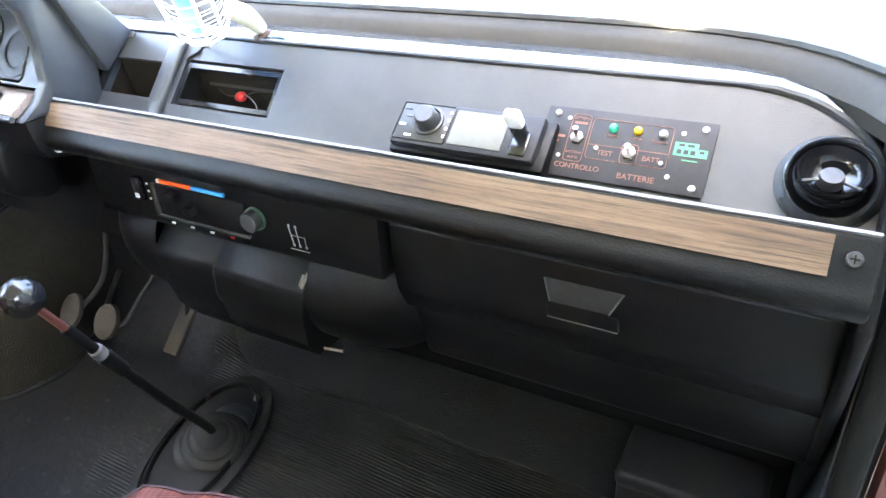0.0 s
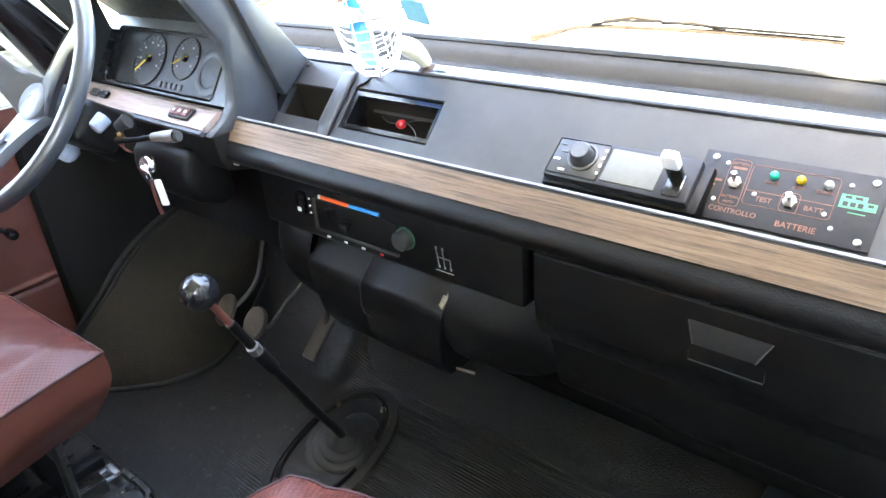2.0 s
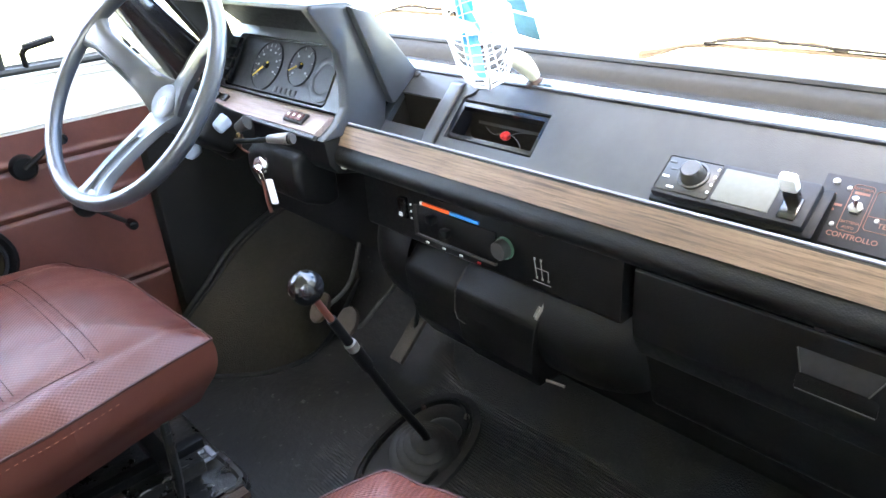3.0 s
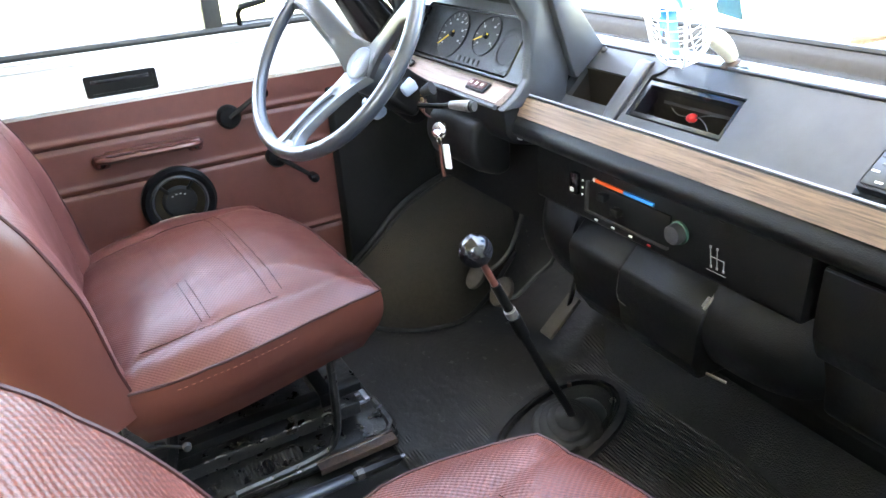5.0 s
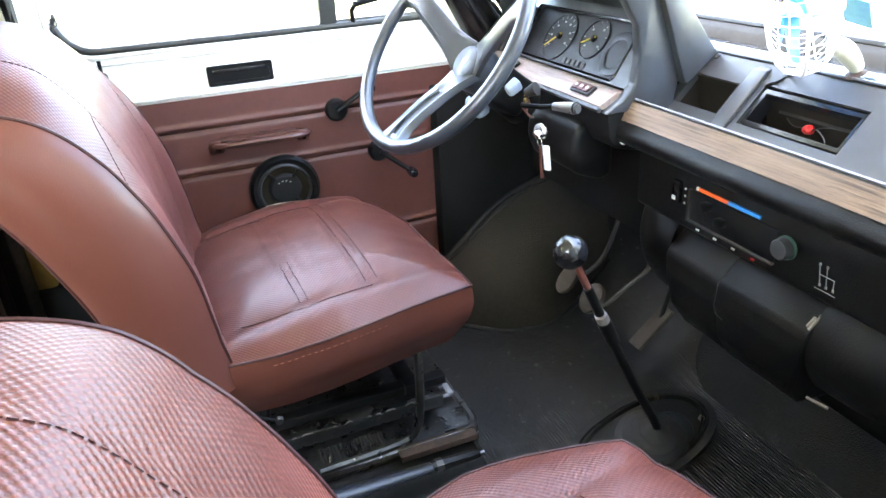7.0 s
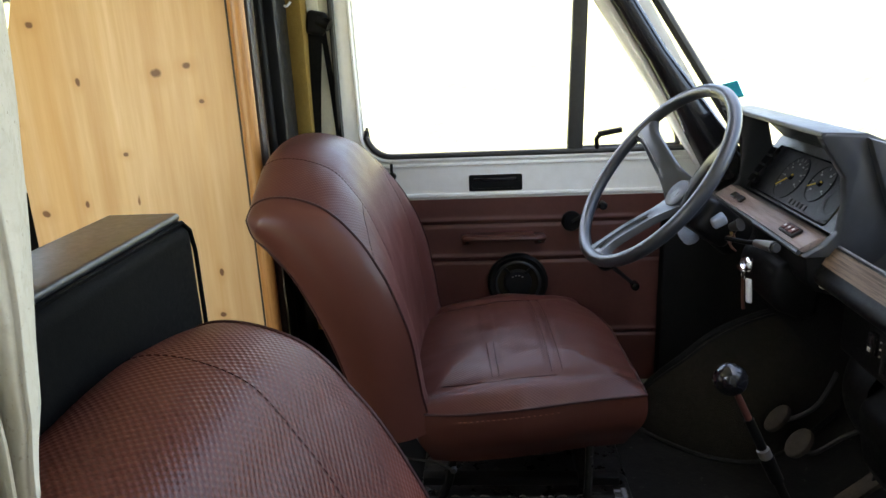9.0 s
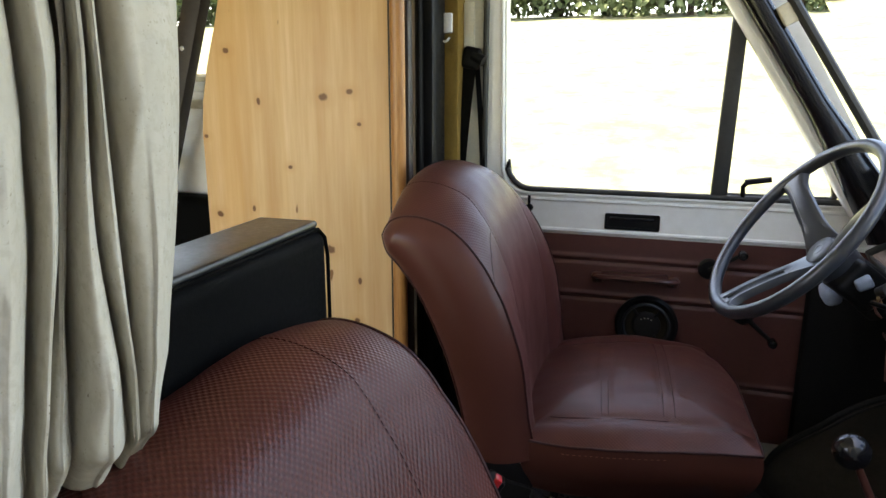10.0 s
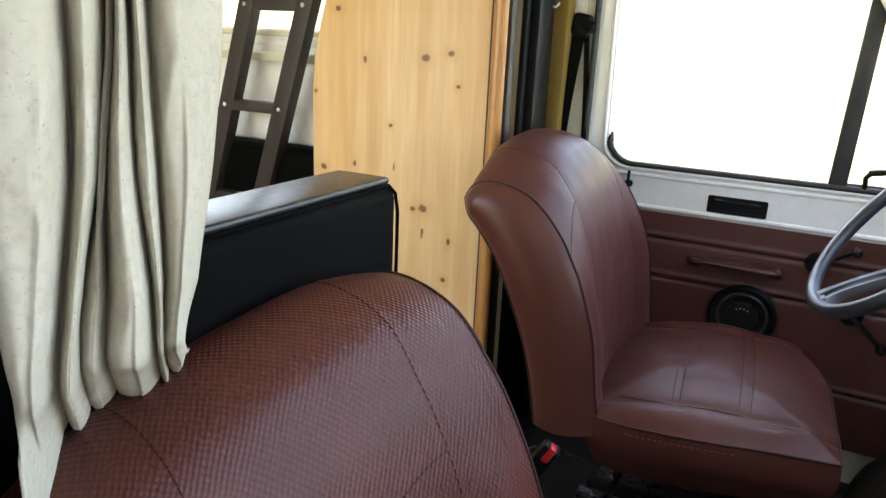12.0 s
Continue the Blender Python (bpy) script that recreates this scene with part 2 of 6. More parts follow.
M["dash_sheen"] = surface("black_polished_plastic", (0.03, 0.032, 0.034), (0.04, 0.042, 0.045), 0.10, 0.16, big=4, small=50, grain=750, bump=0.02, spec=1.0)
M["unlit_black"] = surface("unlit_black_inside", (0.003, 0.003, 0.003), None, 0.9, 1.0, bump=0, spec=0.05)
M["radio_silver"] = surface("grey_radio_face", (0.022, 0.021, 0.018), (0.032, 0.030, 0.026), 0.34, 0.42, bump=0, spec=0.3)
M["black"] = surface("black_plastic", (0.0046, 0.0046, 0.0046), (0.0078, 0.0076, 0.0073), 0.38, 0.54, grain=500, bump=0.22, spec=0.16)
M["gloss"] = surface("glossy_black", (0.008, 0.008, 0.009), (0.012, 0.012, 0.013), 0.12, 0.22, bump=0)
M["rubber"] = surface("black_rubber", (0.009, 0.009, 0.009), (0.018, 0.017, 0.016), 0.5, 0.7, grain=300, bump=0.15, spec=0.25)
M["seal"] = surface("dark_window_seal", (0.02, 0.02, 0.018), (0.035, 0.033, 0.028), 0.45, 0.6, bump=0.05)
M["frame_brown"] = surface("brown_black_rail", (0.026, 0.023, 0.018), (0.036, 0.031, 0.024), 0.6, 0.7, bump=0.1, spec=0.2)
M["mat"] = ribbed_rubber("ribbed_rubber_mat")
M["carpet"] = surface("brown_grey_felt", (0.025, 0.0225, 0.0175), (0.042, 0.035, 0.025), 0.85, 0.98, big=5, small=90, grain=450, bump=0.8, dist=0.003, spec=0.2)
M["kick_felt"] = surface("matt_black_kick_felt", (0.0105, 0.0105, 0.0100), (0.0150, 0.0144, 0.0134), 0.9, 1.0, grain=350, bump=0.12, dist=0.002, spec=0.04)
M["black_felt"] = surface("black_carpet", (0.012, 0.012, 0.012), None, 0.9, 1.0, grain=350, bump=0.6, dist=0.002, spec=0.2)
M["paint"] = surface("cream_white_paint", (0.87, 0.86, 0.81), (0.90, 0.89, 0.85), 0.16, 0.26, big=3, small=30, bump=0.02, dirt=(0.74, 0.72, 0.65))
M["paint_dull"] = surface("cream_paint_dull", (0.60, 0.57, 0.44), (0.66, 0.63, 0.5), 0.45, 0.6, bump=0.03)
M["wall"] = surface("white_wall_board", (0.74, 0.74, 0.72), (0.8, 0.8, 0.78), 0.5, 0.6, bump=0.05)
M["ochre"] = surface("ochre_felt", (0.19, 0.115, 0.026), (0.24, 0.15, 0.036), 0.8, 0.95, grain=300, bump=0.5, spec=0.2)
M["outer"] = surface("added_grey_slab", (0.30, 0.285, 0.26), (0.36, 0.345, 0.32), 0.9, 1.0, big=1.5, small=20, grain=120, bump=0.4)
M["leatherette"] = surface("black_leatherette_lit", (0.016, 0.0155, 0.015), (0.022, 0.0213, 0.0206), 0.30, 0.38, grain=420, bump=0.05, spec=0.6)
M["leatherette_shade"] = surface("black_leatherette_shaded", (0.0024, 0.0023, 0.0021), (0.0038, 0.0036, 0.0034), 0.55, 0.7, grain=420, bump=0.1, spec=0.03)
M["pine"] = knotty_pine("knotty_pine", [(-1.324, 1.211, 0.0135), (-1.319, 0.836, 0.0135), (-1.349, 0.832, 0.0081), (-1.254, 1.224, 0.0095), (-1.632, 0.91, 0.0108), (-1.233, 1.148, 0.0068), (-1.657, 1.111, 0.0068), (-1.25, 0.655, 0.0081), (-1.584, 1.321, 0.0095), (-1.42, 1.04, 0.0068), (-1.5, 1.2, 0.0054), (-1.24, 0.76, 0.0054), (-1.53, 0.93, 0.0054)])
M["pine_edge"] = laminate("pine_batten", (0.34, 0.145, 0.042), (0.44, 0.205, 0.065), (0.22, 0.085, 0.023), (12, 12, 0.6), 0.3)
M["wood_strip"] = laminate("walnut_print", (0.085, 0.053, 0.034), (0.185, 0.124, 0.078), (0.028, 0.017, 0.011), (1.1, 34, 34), 0.46, 0.28)
M["wood_grey"] = laminate("walnut_print_pale", (0.21, 0.155, 0.135), (0.28, 0.22, 0.20), (0.13, 0.09, 0.075), (0.7, 14, 14), 0.35)
M["dark_wood"] = surface("dark_stained_wood", (0.022, 0.014, 0.011), (0.035, 0.022, 0.016), 0.45, 0.6, bump=0.1)
M["linen"] = linen("natural_linen")
M["wheel"] = surface("grey_black_wheel_rim", (0.024, 0.0265, 0.032), (0.028, 0.031, 0.037), 0.30, 0.34, big=3, small=4, grain=700, bump=0.05, dirt=(0.023, 0.0255, 0.031), spec=0.60)
M["brass"] = surface("brown_brass_plug", (0.17, 0.105, 0.03), None, 0.45, 0.6, bump=0)
M["badge"] = surface("pale_grey_cap", (0.055, 0.059, 0.068), None, 0.36, 0.42, big=3, small=5, bump=0)
M["chrome"] = surface("chrome", (0.75, 0.75, 0.76), None, 0.12, 0.25, metal=1.0, bump=0)
M["steel"] = surface("worn_steel", (0.30, 0.29, 0.28), (0.18, 0.15, 0.12), 0.35, 0.6, metal=0.8, bump=0.05)
M["dull_metal"] = surface("dull_grey_metal", (0.07, 0.07, 0.07), (0.05, 0.043, 0.038), 0.45, 0.65, metal=0.5, bump=0.1)
M["silver_line"] = surface("silver_edge", (0.17, 0.175, 0.19), None, 0.4, 0.5, metal=0.3, bump=0)
M["rust"] = surface("rusty_steel", (0.022, 0.0135, 0.009), (0.062, 0.030, 0.016), 0.7, 0.95, big=40, small=200, grain=300, bump=0.5)
M["white_plastic"] = surface("white_plastic", (0.78, 0.78, 0.76), None, 0.3, 0.4, bump=0)
M["grey_blue"] = surface("pale_grey_plastic", (0.24, 0.28, 0.34), None, 0.35, 0.5, bump=0)
M["cream"] = surface("cream_plastic", (0.62, 0.58, 0.44), None, 0.3, 0.45, bump=0)
M["blue"] = surface("bright_blue_plastic", (0.02, 0.28, 0.80), (0.03, 0.5, 0.85), 0.3, 0.4, bump=0)
M["teal"] = surface("teal_card", (0.12, 0.27, 0.285), (0.15, 0.32, 0.335), 0.45, bump=0)
M["cyan"] = surface("cyan_card", (0.0, 0.42, 0.60), (0.0, 0.50, 0.68), 0.4, bump=0)
M["red"] = surface("red_plastic", (0.55, 0.02, 0.02), None, 0.3, bump=0)
M["red_brown"] = surface("red_brown_sleeve", (0.085, 0.026, 0.018), None, 0.45, bump=0)
M["dark_red"] = surface("dark_red_key", (0.075, 0.018, 0.015), None, 0.35, bump=0)
M["orange"] = surface("orange_print", (0.75, 0.09, 0.01), None, 0.5, bump=0)
M["azure"] = surface("blue_print", (0.02, 0.22, 0.55), None, 0.5, bump=0)
M["print"] = surface("white_print", (0.62, 0.62, 0.6), None, 0.5, bump=0)
M["copper_print"] = surface("copper_print", (0.17, 0.062, 0.038), None, 0.5, bump=0)
M["yellow"] = surface("yellow_needle", (0.70, 0.46, 0.05), None, 0.4, bump=0)
M["green_led"] = surface("green_lens", (0.02, 0.45, 0.25), None, 0.2, bump=0)
M["green"] = surface("green_sticker", (0.035, 0.22, 0.10), None, 0.45, bump=0)
M["green_ring"] = surface("dull_green_ring", (0.03, 0.09, 0.05), None, 0.4, bump=0)
M["amber"] = surface("amber_lens", (0.6, 0.38, 0.02), None, 0.2, bump=0)
M["lens"] = surface("clear_lens", (0.36, 0.345, 0.325), None, 0.15, bump=0)
M["lcd"] = surface("pale_lcd", (0.125, 0.122, 0.105), (0.14, 0.137, 0.118), 0.5, 0.55, bump=0, spec=0.12)
M["panel_black"] = surface("matt_black_panel", (0.021, 0.020, 0.021), None, 0.50, bump=0.05, spec=0.22)
M["gauge"] = surface("gauge_face", (0.009, 0.0095, 0.011), None, 0.4, bump=0, spec=0.4)
M["glass"] = glass("window_glass")
M["cone"] = surface("brown_paper_cone", (0.019, 0.0145, 0.0085), None, 0.85, 0.95, bump=0.1, spec=0.08)
M["grimy"] = grimy_metal("grimy_black_metal")
M["dim_print"] = surface("dim_grey_print", (0.28, 0.28, 0.27), None, 0.6, bump=0, spec=0.1)
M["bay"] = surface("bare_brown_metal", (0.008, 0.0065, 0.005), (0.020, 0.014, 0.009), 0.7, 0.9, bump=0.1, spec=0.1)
M["cardboard"] = surface("shaded_brown_board", (0.012, 0.0095, 0.0070), (0.022, 0.0165, 0.0115), 0.85, 0.95, bump=0.2, spec=0.1)
M["handbrake"] = surface("blue_grey_lever", (0.012, 0.014, 0.018), (0.019, 0.021, 0.026), 0.35, 0.5, bump=0.05)
M["pedal"] = surface("dusty_pedal_rubber", (0.040, 0.032, 0.025), (0.070, 0.056, 0.042), 0.8, 0.95, bump=0.4, grain=300)
M["grass"] = surface("sunlit_meadow", (0.118, 0.132, 0.068), (0.190, 0.196, 0.140), 0.9, 1.0, big=1.2, small=6.0, dirt=(0.050, 0.066, 0.024), grain=40, bump=0.5, dist=0.02, spec=0.1)
M["leaf"] = surface("tree_leaves", (0.055, 0.085, 0.030), (0.095, 0.120, 0.050), 0.7, 0.9, big=0.5, small=4, grain=20, bump=0)
M["bark"] = surface("bark", (0.06, 0.045, 0.035), None, 0.9, 1.0)


# ---- geometry helpers ----
def thing(name, at, label, category, group="", kind=""):
    e = new(name)
    e.empty_display_size = 0.05
    e.location = at
    return tagged(e, label, category, group, kind)


def origin_of(ob):
    p = Vector((0, 0, 0))
    while ob:
        p += ob.location
        ob = ob.parent
    return p


def part(name, bm, material, parent=None, label="", smooth=True, angle=40):
    """Links a bmesh in world metres as one mesh under a thing or a part."""
    off = origin_of(parent) if parent else Vector((0, 0, 0))
    if parent:
        bmesh.ops.translate(bm, verts=bm.verts, vec=-off)
    bmesh.ops.recalc_face_normals(bm, faces=bm.faces)
    me = bpy.data.meshes.new(name)
    bm.to_mesh(me)
    bm.free()
    me.materials.append(M[material] if isinstance(material, str) else material)
    if smooth:
        me.polygons.foreach_set("use_smooth", [True] * len(me.polygons))
        me.set_sharp_from_angle(angle=radians(angle))
    ob = new(name, me)
    if parent:
        ob.parent = parent
    if label:
        tagged(ob, label)
    return ob


def solo(name, bm, material, label, category, group="", kind="", smooth=True):
    return tagged(part(name, bm, material, None, "", smooth), label, category, group, kind)


def rbox(x0, x1, y0, y1, z0, z1, r=0.004, seg=2, m=None):
    """A box with rounded edges between two corners, turned by m about its middle."""
    bm = bmesh.new()
    bmesh.ops.create_cube(bm, size=1)
    c = Vector(((x0 + x1) / 2, (y0 + y1) / 2, (z0 + z1) / 2))
    for v in bm.verts:
        v.co = Vector((v.co.x * (x1 - x0), v.co.y * (y1 - y0), v.co.z * (z1 - z0)))
    if r:
        bmesh.ops.bevel(bm, geom=bm.edges[:], offset=r, segments=seg, profile=0.5, affect="EDGES")
    bmesh.ops.transform(bm, verts=bm.verts, matrix=Matrix.Translation(c) @ (m or Matrix()))
    return bm


def obox(c, size, m=None, r=0.002, seg=2):
    """A rounded box by middle and size, turned by m."""
    sx, sy, sz = size
    bm = rbox(-sx / 2, sx / 2, -sy / 2, sy / 2, -sz / 2, sz / 2, r, seg)
    bmesh.ops.transform(bm, verts=bm.verts, matrix=Matrix.Translation(c) @ (m or Matrix()))
    return bm


def prism(profile, x0, x1, r=0.0, seg=2, shear=None):
    """A closed (y, z) profile drawn out from x0 to x1; r rounds the edges."""
    bm = bmesh.new()
    a = [bm.verts.new((x0, y, z)) for y, z in profile]
    b = [bm.verts.new((x1, y, z)) for y, z in profile]
    n = len(a)
    bm.faces.new(a[::-1])
    bm.faces.new(b)
    for i in range(n):
        bm.faces.new((a[i], a[(i + 1) % n], b[(i + 1) % n], b[i]))
    bmesh.ops.recalc_face_normals(bm, faces=bm.faces)
    if r:
        bmesh.ops.bevel(bm, geom=bm.edges[:], offset=r, segments=seg, profile=0.5, affect="EDGES", clamp_overlap=True)
    if shear:
        for v in bm.verts:
            v.co = shear(v.co)
    return bm


def joined(*bms):
    out = bmesh.new()
    for b in bms:
        me = bpy.data.meshes.new("tmp")
        b.to_mesh(me)
        out.from_mesh(me)
        bpy.data.meshes.remove(me)
        b.free()
    return out


def smooth_path(points, steps=6, closed=False):
    """Catmull-Rom through the points."""
    p = [Vector(q) for q in points]
    n = len(p)
    out = []
    rng = n if closed else n - 1
    for i in range(rng):
        a, b, c, d = (p[(i + k) % n] if closed else p[min(max(i + k, 0), n - 1)] for k in (-1, 0, 1, 2))
        for s in range(steps):
            u = s / steps
            out.append(0.5 * ((2 * b) + (c - a) * u + (2 * a - 5 * b + 4 * c - d) * u * u + (3 * b - a - 3 * c + d) * u**3))
    if not closed:
        out.append(p[-1])
    return out


def tube(points, radius, n=8, closed=False, flat=1.0, up=None):
    """A round bar along points; radius may be a list; flat squashes it along its second axis."""
    p = [Vector(q) for q in points]
    bm = bmesh.new()
    rings = []
    count = len(p)
    ref = Vector(up) if up else Vector((0.123, 0.321, 0.94)).normalized()
    for i in range(count):
        if closed:
            d = p[(i + 1) % count] - p[i - 1]
        else:
            d = p[min(i + 1, count - 1)] - p[max(i - 1, 0)]
        d.normalize()
        s = d.cross(ref)
        if s.length < 1e-4:
            s = d.orthogonal()
        s.normalize()
        u = s.cross(d).normalized()
        if not up:
            ref = u
        r = radius[i] if isinstance(radius, (list, tuple)) else radius
        rings.append([bm.verts.new(p[i] + r * (math.cos(2 * math.pi * k / n) * s + flat * math.sin(2 * math.pi * k / n) * u)) for k in range(n)])
    for i in range(count if closed else count - 1):
        a, b = rings[i], rings[(i + 1) % count]
        for k in range(n):
            bm.faces.new((a[k], a[(k + 1) % n], b[(k + 1) % n], b[k]))
    if not closed:
        bm.faces.new(rings[0][::-1])
        bm.faces.new(rings[-1])
    return bm


def lathe(profile, n=24, m=None):
    """(radius, height) turned round z, then placed by m."""
    bm = bmesh.new()
    rings = []
    for r, h in profile:
        rings.append([bm.verts.new((max(r, 1e-5) * math.cos(2 * math.pi * k / n), max(r, 1e-5) * math.sin(2 * math.pi * k / n), h)) for k in range(n)])
    for a, b in zip(rings, rings[1:]):
        for k in range(n):
            bm.faces.new((a[k], a[(k + 1) % n], b[(k + 1) % n], b[k]))
    bmesh.ops.remove_doubles(bm, verts=bm.verts, dist=2e-5)
    if m:
        bmesh.ops.transform(bm, verts=bm.verts, matrix=m)
    return bm


def facing(c, normal, up=(0, 0, 1)):
    """A pose at c whose z looks along normal and whose y leans to up."""
    z = Vector(normal).normalized()
    x = Vector(up).cross(z).normalized()
    y = z.cross(x)
    return Matrix.Translation(c) @ Matrix((x, y, z)).transposed().to_4x4()


def sheet(fn, nu, nv, uvs=None):
    """A grid of fn(u, v), u and v from 0 to 1; uvs gives metres for the UV map."""
    bm = bmesh.new()
    lay = bm.loops.layers.uv.new("UVMap") if uvs else None
    g = [[bm.verts.new(fn(i / nu, j / nv)) for j in range(nv + 1)] for i in range(nu + 1)]
    for i in range(nu):
        for j in range(nv):
            fc = bm.faces.new((g[i][j], g[i + 1][j], g[i + 1][j + 1], g[i][j + 1]))
            if uvs:
                for lp, (a, b) in zip(fc.loops, ((i, j), (i + 1, j), (i + 1, j + 1), (i, j + 1))):
                    lp[lay].uv = uvs(a / nu, b / nv)
    return bm


def ring_plate(outer, inner, depth_axis, depth):
    """A plate with a hole: two loops of equal count in space, given a thickness along an axis."""
    bm = bmesh.new()
    d = Vector(depth_axis) * depth
    loops = [[bm.verts.new(Vector(p) + o) for p in pts] for pts, o in ((outer, 0 * d), (inner, 0 * d), (inner, d), (outer, d))]
    n = len(outer)
    for a, b in zip(loops, loops[1:] + loops[:1]):
        for i in range(n):
            bm.faces.new((a[i], a[(i + 1) % n], b[(i + 1) % n], b[i]))
    return bm


def rounded_loop(corners, radii, per=6):
    """A polygon in a plane with rounded corners, per + 1 points a corner."""
    out = []
    n = len(corners)
    for i in range(n):
        c = Vector(corners[i])
        a = (Vector(corners[i - 1]) - c).normalized()
        b = (Vector(corners[(i + 1) % n]) - c).normalized()
        r = radii[i] if isinstance(radii, (list, tuple)) else radii
        half = a.angle(b) / 2
        t = r / math.tan(half)
        mid = c + (a + b).normalized() * (r / math.sin(half))
        p, q = c + a * t - mid, c + b * t - mid
        for k in range(per + 1):
            w = k / per
            v = p.lerp(q, w)
            out.append(mid + v.normalized() * r)
    return out


def words(text, size, m, material, parent, name="lettering", depth=0.0003):
    """Letters of the built-in font as a mesh part."""
    cu = bpy.data.curves.new(name, "FONT")
    cu.body, cu.size, cu.extrude, cu.align_x, cu.align_y = text, size, depth, "CENTER", "CENTER"
    tmp = bpy.data.objects.new(name, cu)
    me = bpy.data.meshes.new_from_object(tmp)
    bpy.data.objects.remove(tmp)
    bm = bmesh.new()
    bm.from_mesh(me)
    bpy.data.meshes.remove(me)
    bmesh.ops.transform(bm, verts=bm.verts, matrix=m)
    return part(name, bm, material, parent, "", False)


# ---- setting: ground, distance, shell of the cab ----
FLOOR = 0.20
DOOR = -1.06      # inner face of the driver's door
LOW = -0.62       # the meadow outside


def ground():
    def fn(u, v):
        x, y = -400 + 800 * u, -400 + 800 * v
        return x, y, LOW + 0.13 * max(0, -x - 6) * min(1, 62 / max(62, -x)) + 0.5 * noise.noise((x * 0.02, y * 0.02, 0)) * min(1, max(abs(x), abs(y)) / 60)
    solo("ground", sheet(fn, 160, 160), "grass", "sunlit pale green meadow outside the van", "ground", kind="structure")


ground()


def shell():
    fl = joined(rbox(-1.08, 0.70, -3.2, 0.19, 0.12, FLOOR - 0.004, 0.0),
                prism([(0.19, 0.12), (0.19, FLOOR - 0.004), (0.46, 0.46), (0.50, 0.44), (0.30, 0.12)], -1.08, 0.70))
    solo("floor", fl, "black_felt", "black floor of the van under a rubber mat", "floor", kind="structure", smooth=False)
    # front bulkhead below the windscreen, and the nose outside
    solo("wall_front", rbox(-1.10, 0.72, 0.46, 0.50, 0.12, 0.90, 0.0), "black_felt", "black bulkhead below the windscreen", "wall", kind="structure", smooth=False)
    # living space behind the cab
    solo("wall_back", rbox(-1.12, 0.74, -3.24, -3.2, 0.12, 1.95, 0.0), "wall", "white rear wall of the living space", "wall", kind="structure", smooth=False)
    y0, y1, z0, z1 = -2.95, -1.80, 1.10, 1.66
    left = joined(rbox(-1.10, -1.06, -3.2, -1.02, 0.12, z0, 0), rbox(-1.10, -1.06, -3.2, -1.02, z1, 1.92, 0),
                  rbox(-1.10, -1.06, -3.2, y0, z0, z1, 0), rbox(-1.10, -1.06, y1, -1.02, z0, z1, 0))
    solo("wall_left", left, "wall", "white side wall with a window behind the cab", "wall", kind="structure", smooth=False)
    solo("wall_right", joined(rbox(0.70, 0.74, -3.2, -2.5, 0.12, 1.92, 0), rbox(0.70, 0.74, -1.25, -0.93, 0.12, 1.92, 0), rbox(0.70, 0.74, -2.5, -1.25, 1.78, 1.92, 0), rbox(0.70, 0.74, -2.5, -1.25, 0.12, 0.28, 0)), "wall", "white side wall behind the passenger seat, unseen opening added for daylight", "wall", kind="structure", smooth=False)
    solo("wall_cab_left", rbox(-1.12, -1.075, 0.10, 0.50, 0.12, 0.93, 0), "black_felt", "black inner side of the cab's front corner", "wall", kind="structure", smooth=False)
    solo("wall_cab_right", rbox(0.660, 0.692, 0.03, 0.46, 0.12, 0.915, 0.008), "black", "black hinge pillar panel beside the passenger footwell", "wall", kind="structure")
    solo("wall_light_block", joined(rbox(1.85, 1.95, -1.12, 2.2, LOW - 0.3, 3.8, 0), rbox(0.76, 1.85, -1.12, -1.02, LOW - 0.3, 3.8, 0)), "outer", "unseen grey wall added to limit side light into the cab", "wall", kind="structure", smooth=False)
    solo("pavement", rbox(0.78, 1.85, -1.02, 2.2, LOW - 0.3, LOW + 0.03, 0), "outer", "unseen grey slab added to set light bounced off the ground", "pavement", kind="structure", smooth=False)
    roof = joined(rbox(-1.10, 0.74, -3.24, -0.262, 1.86, 1.92, 0.01), rbox(-1.10, -1.02, -1.0, -0.3, 1.66, 1.88, 0.01))
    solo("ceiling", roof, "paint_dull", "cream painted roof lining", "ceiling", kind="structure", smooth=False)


shell()


def far_trees():
    """A hedge of trees along the meadow's far edge."""
    rnd = random.Random(5)
    for i in range(22):
        y = -50 + i * 4.2 + rnd.uniform(-1.5, 1.5)
        x = -58 + rnd.uniform(-4, 4)
        hgt = rnd.uniform(5.5, 9.0)
        foot = LOW + 0.13 * (-x - 6)
        t = thing("tree", (x, y, foot), "leafy green tree at the meadow's far edge", "tree", "trees behind the meadow")
        part("trunk", tube([(x, y, foot - 0.3), (x + 0.1, y, foot + hgt * 0.35), (x, y + 0.2, foot + hgt * 0.75)], [0.28, 0.2, 0.06], 7), "bark", t)
        bm = bmesh.new()
        for k in range(1700):
            a, b = rnd.uniform(0, 2 * math.pi), rnd.uniform(-1, 1)
            rr = rnd.uniform(0.55, 1.0) * (1 + 0.25 * noise.noise((a, b * 2, i)))
            c = Vector((x + 4.2 * rr * math.cos(a) * math.sqrt(1 - b * b), y + 4.6 * rr * math.sin(a) * math.sqrt(1 - b * b), foot + hgt * 0.47 + hgt * 0.50 * rr * b))
            s = rnd.uniform(0.14, 0.34)
            q = Euler((rnd.uniform(0, 6), rnd.uniform(0, 6), rnd.uniform(0, 6))).to_matrix()
            v = [bm.verts.new(c + q @ Vector(w) * s) for w in ((-1, -0.6, 0), (1, -0.5, 0.15), (0.9, 0.6, 0), (-0.8, 0.7, 0.2))]
            bm.faces.new(v)
        part("crown", bm, "leaf", t, "", False)


far_trees()


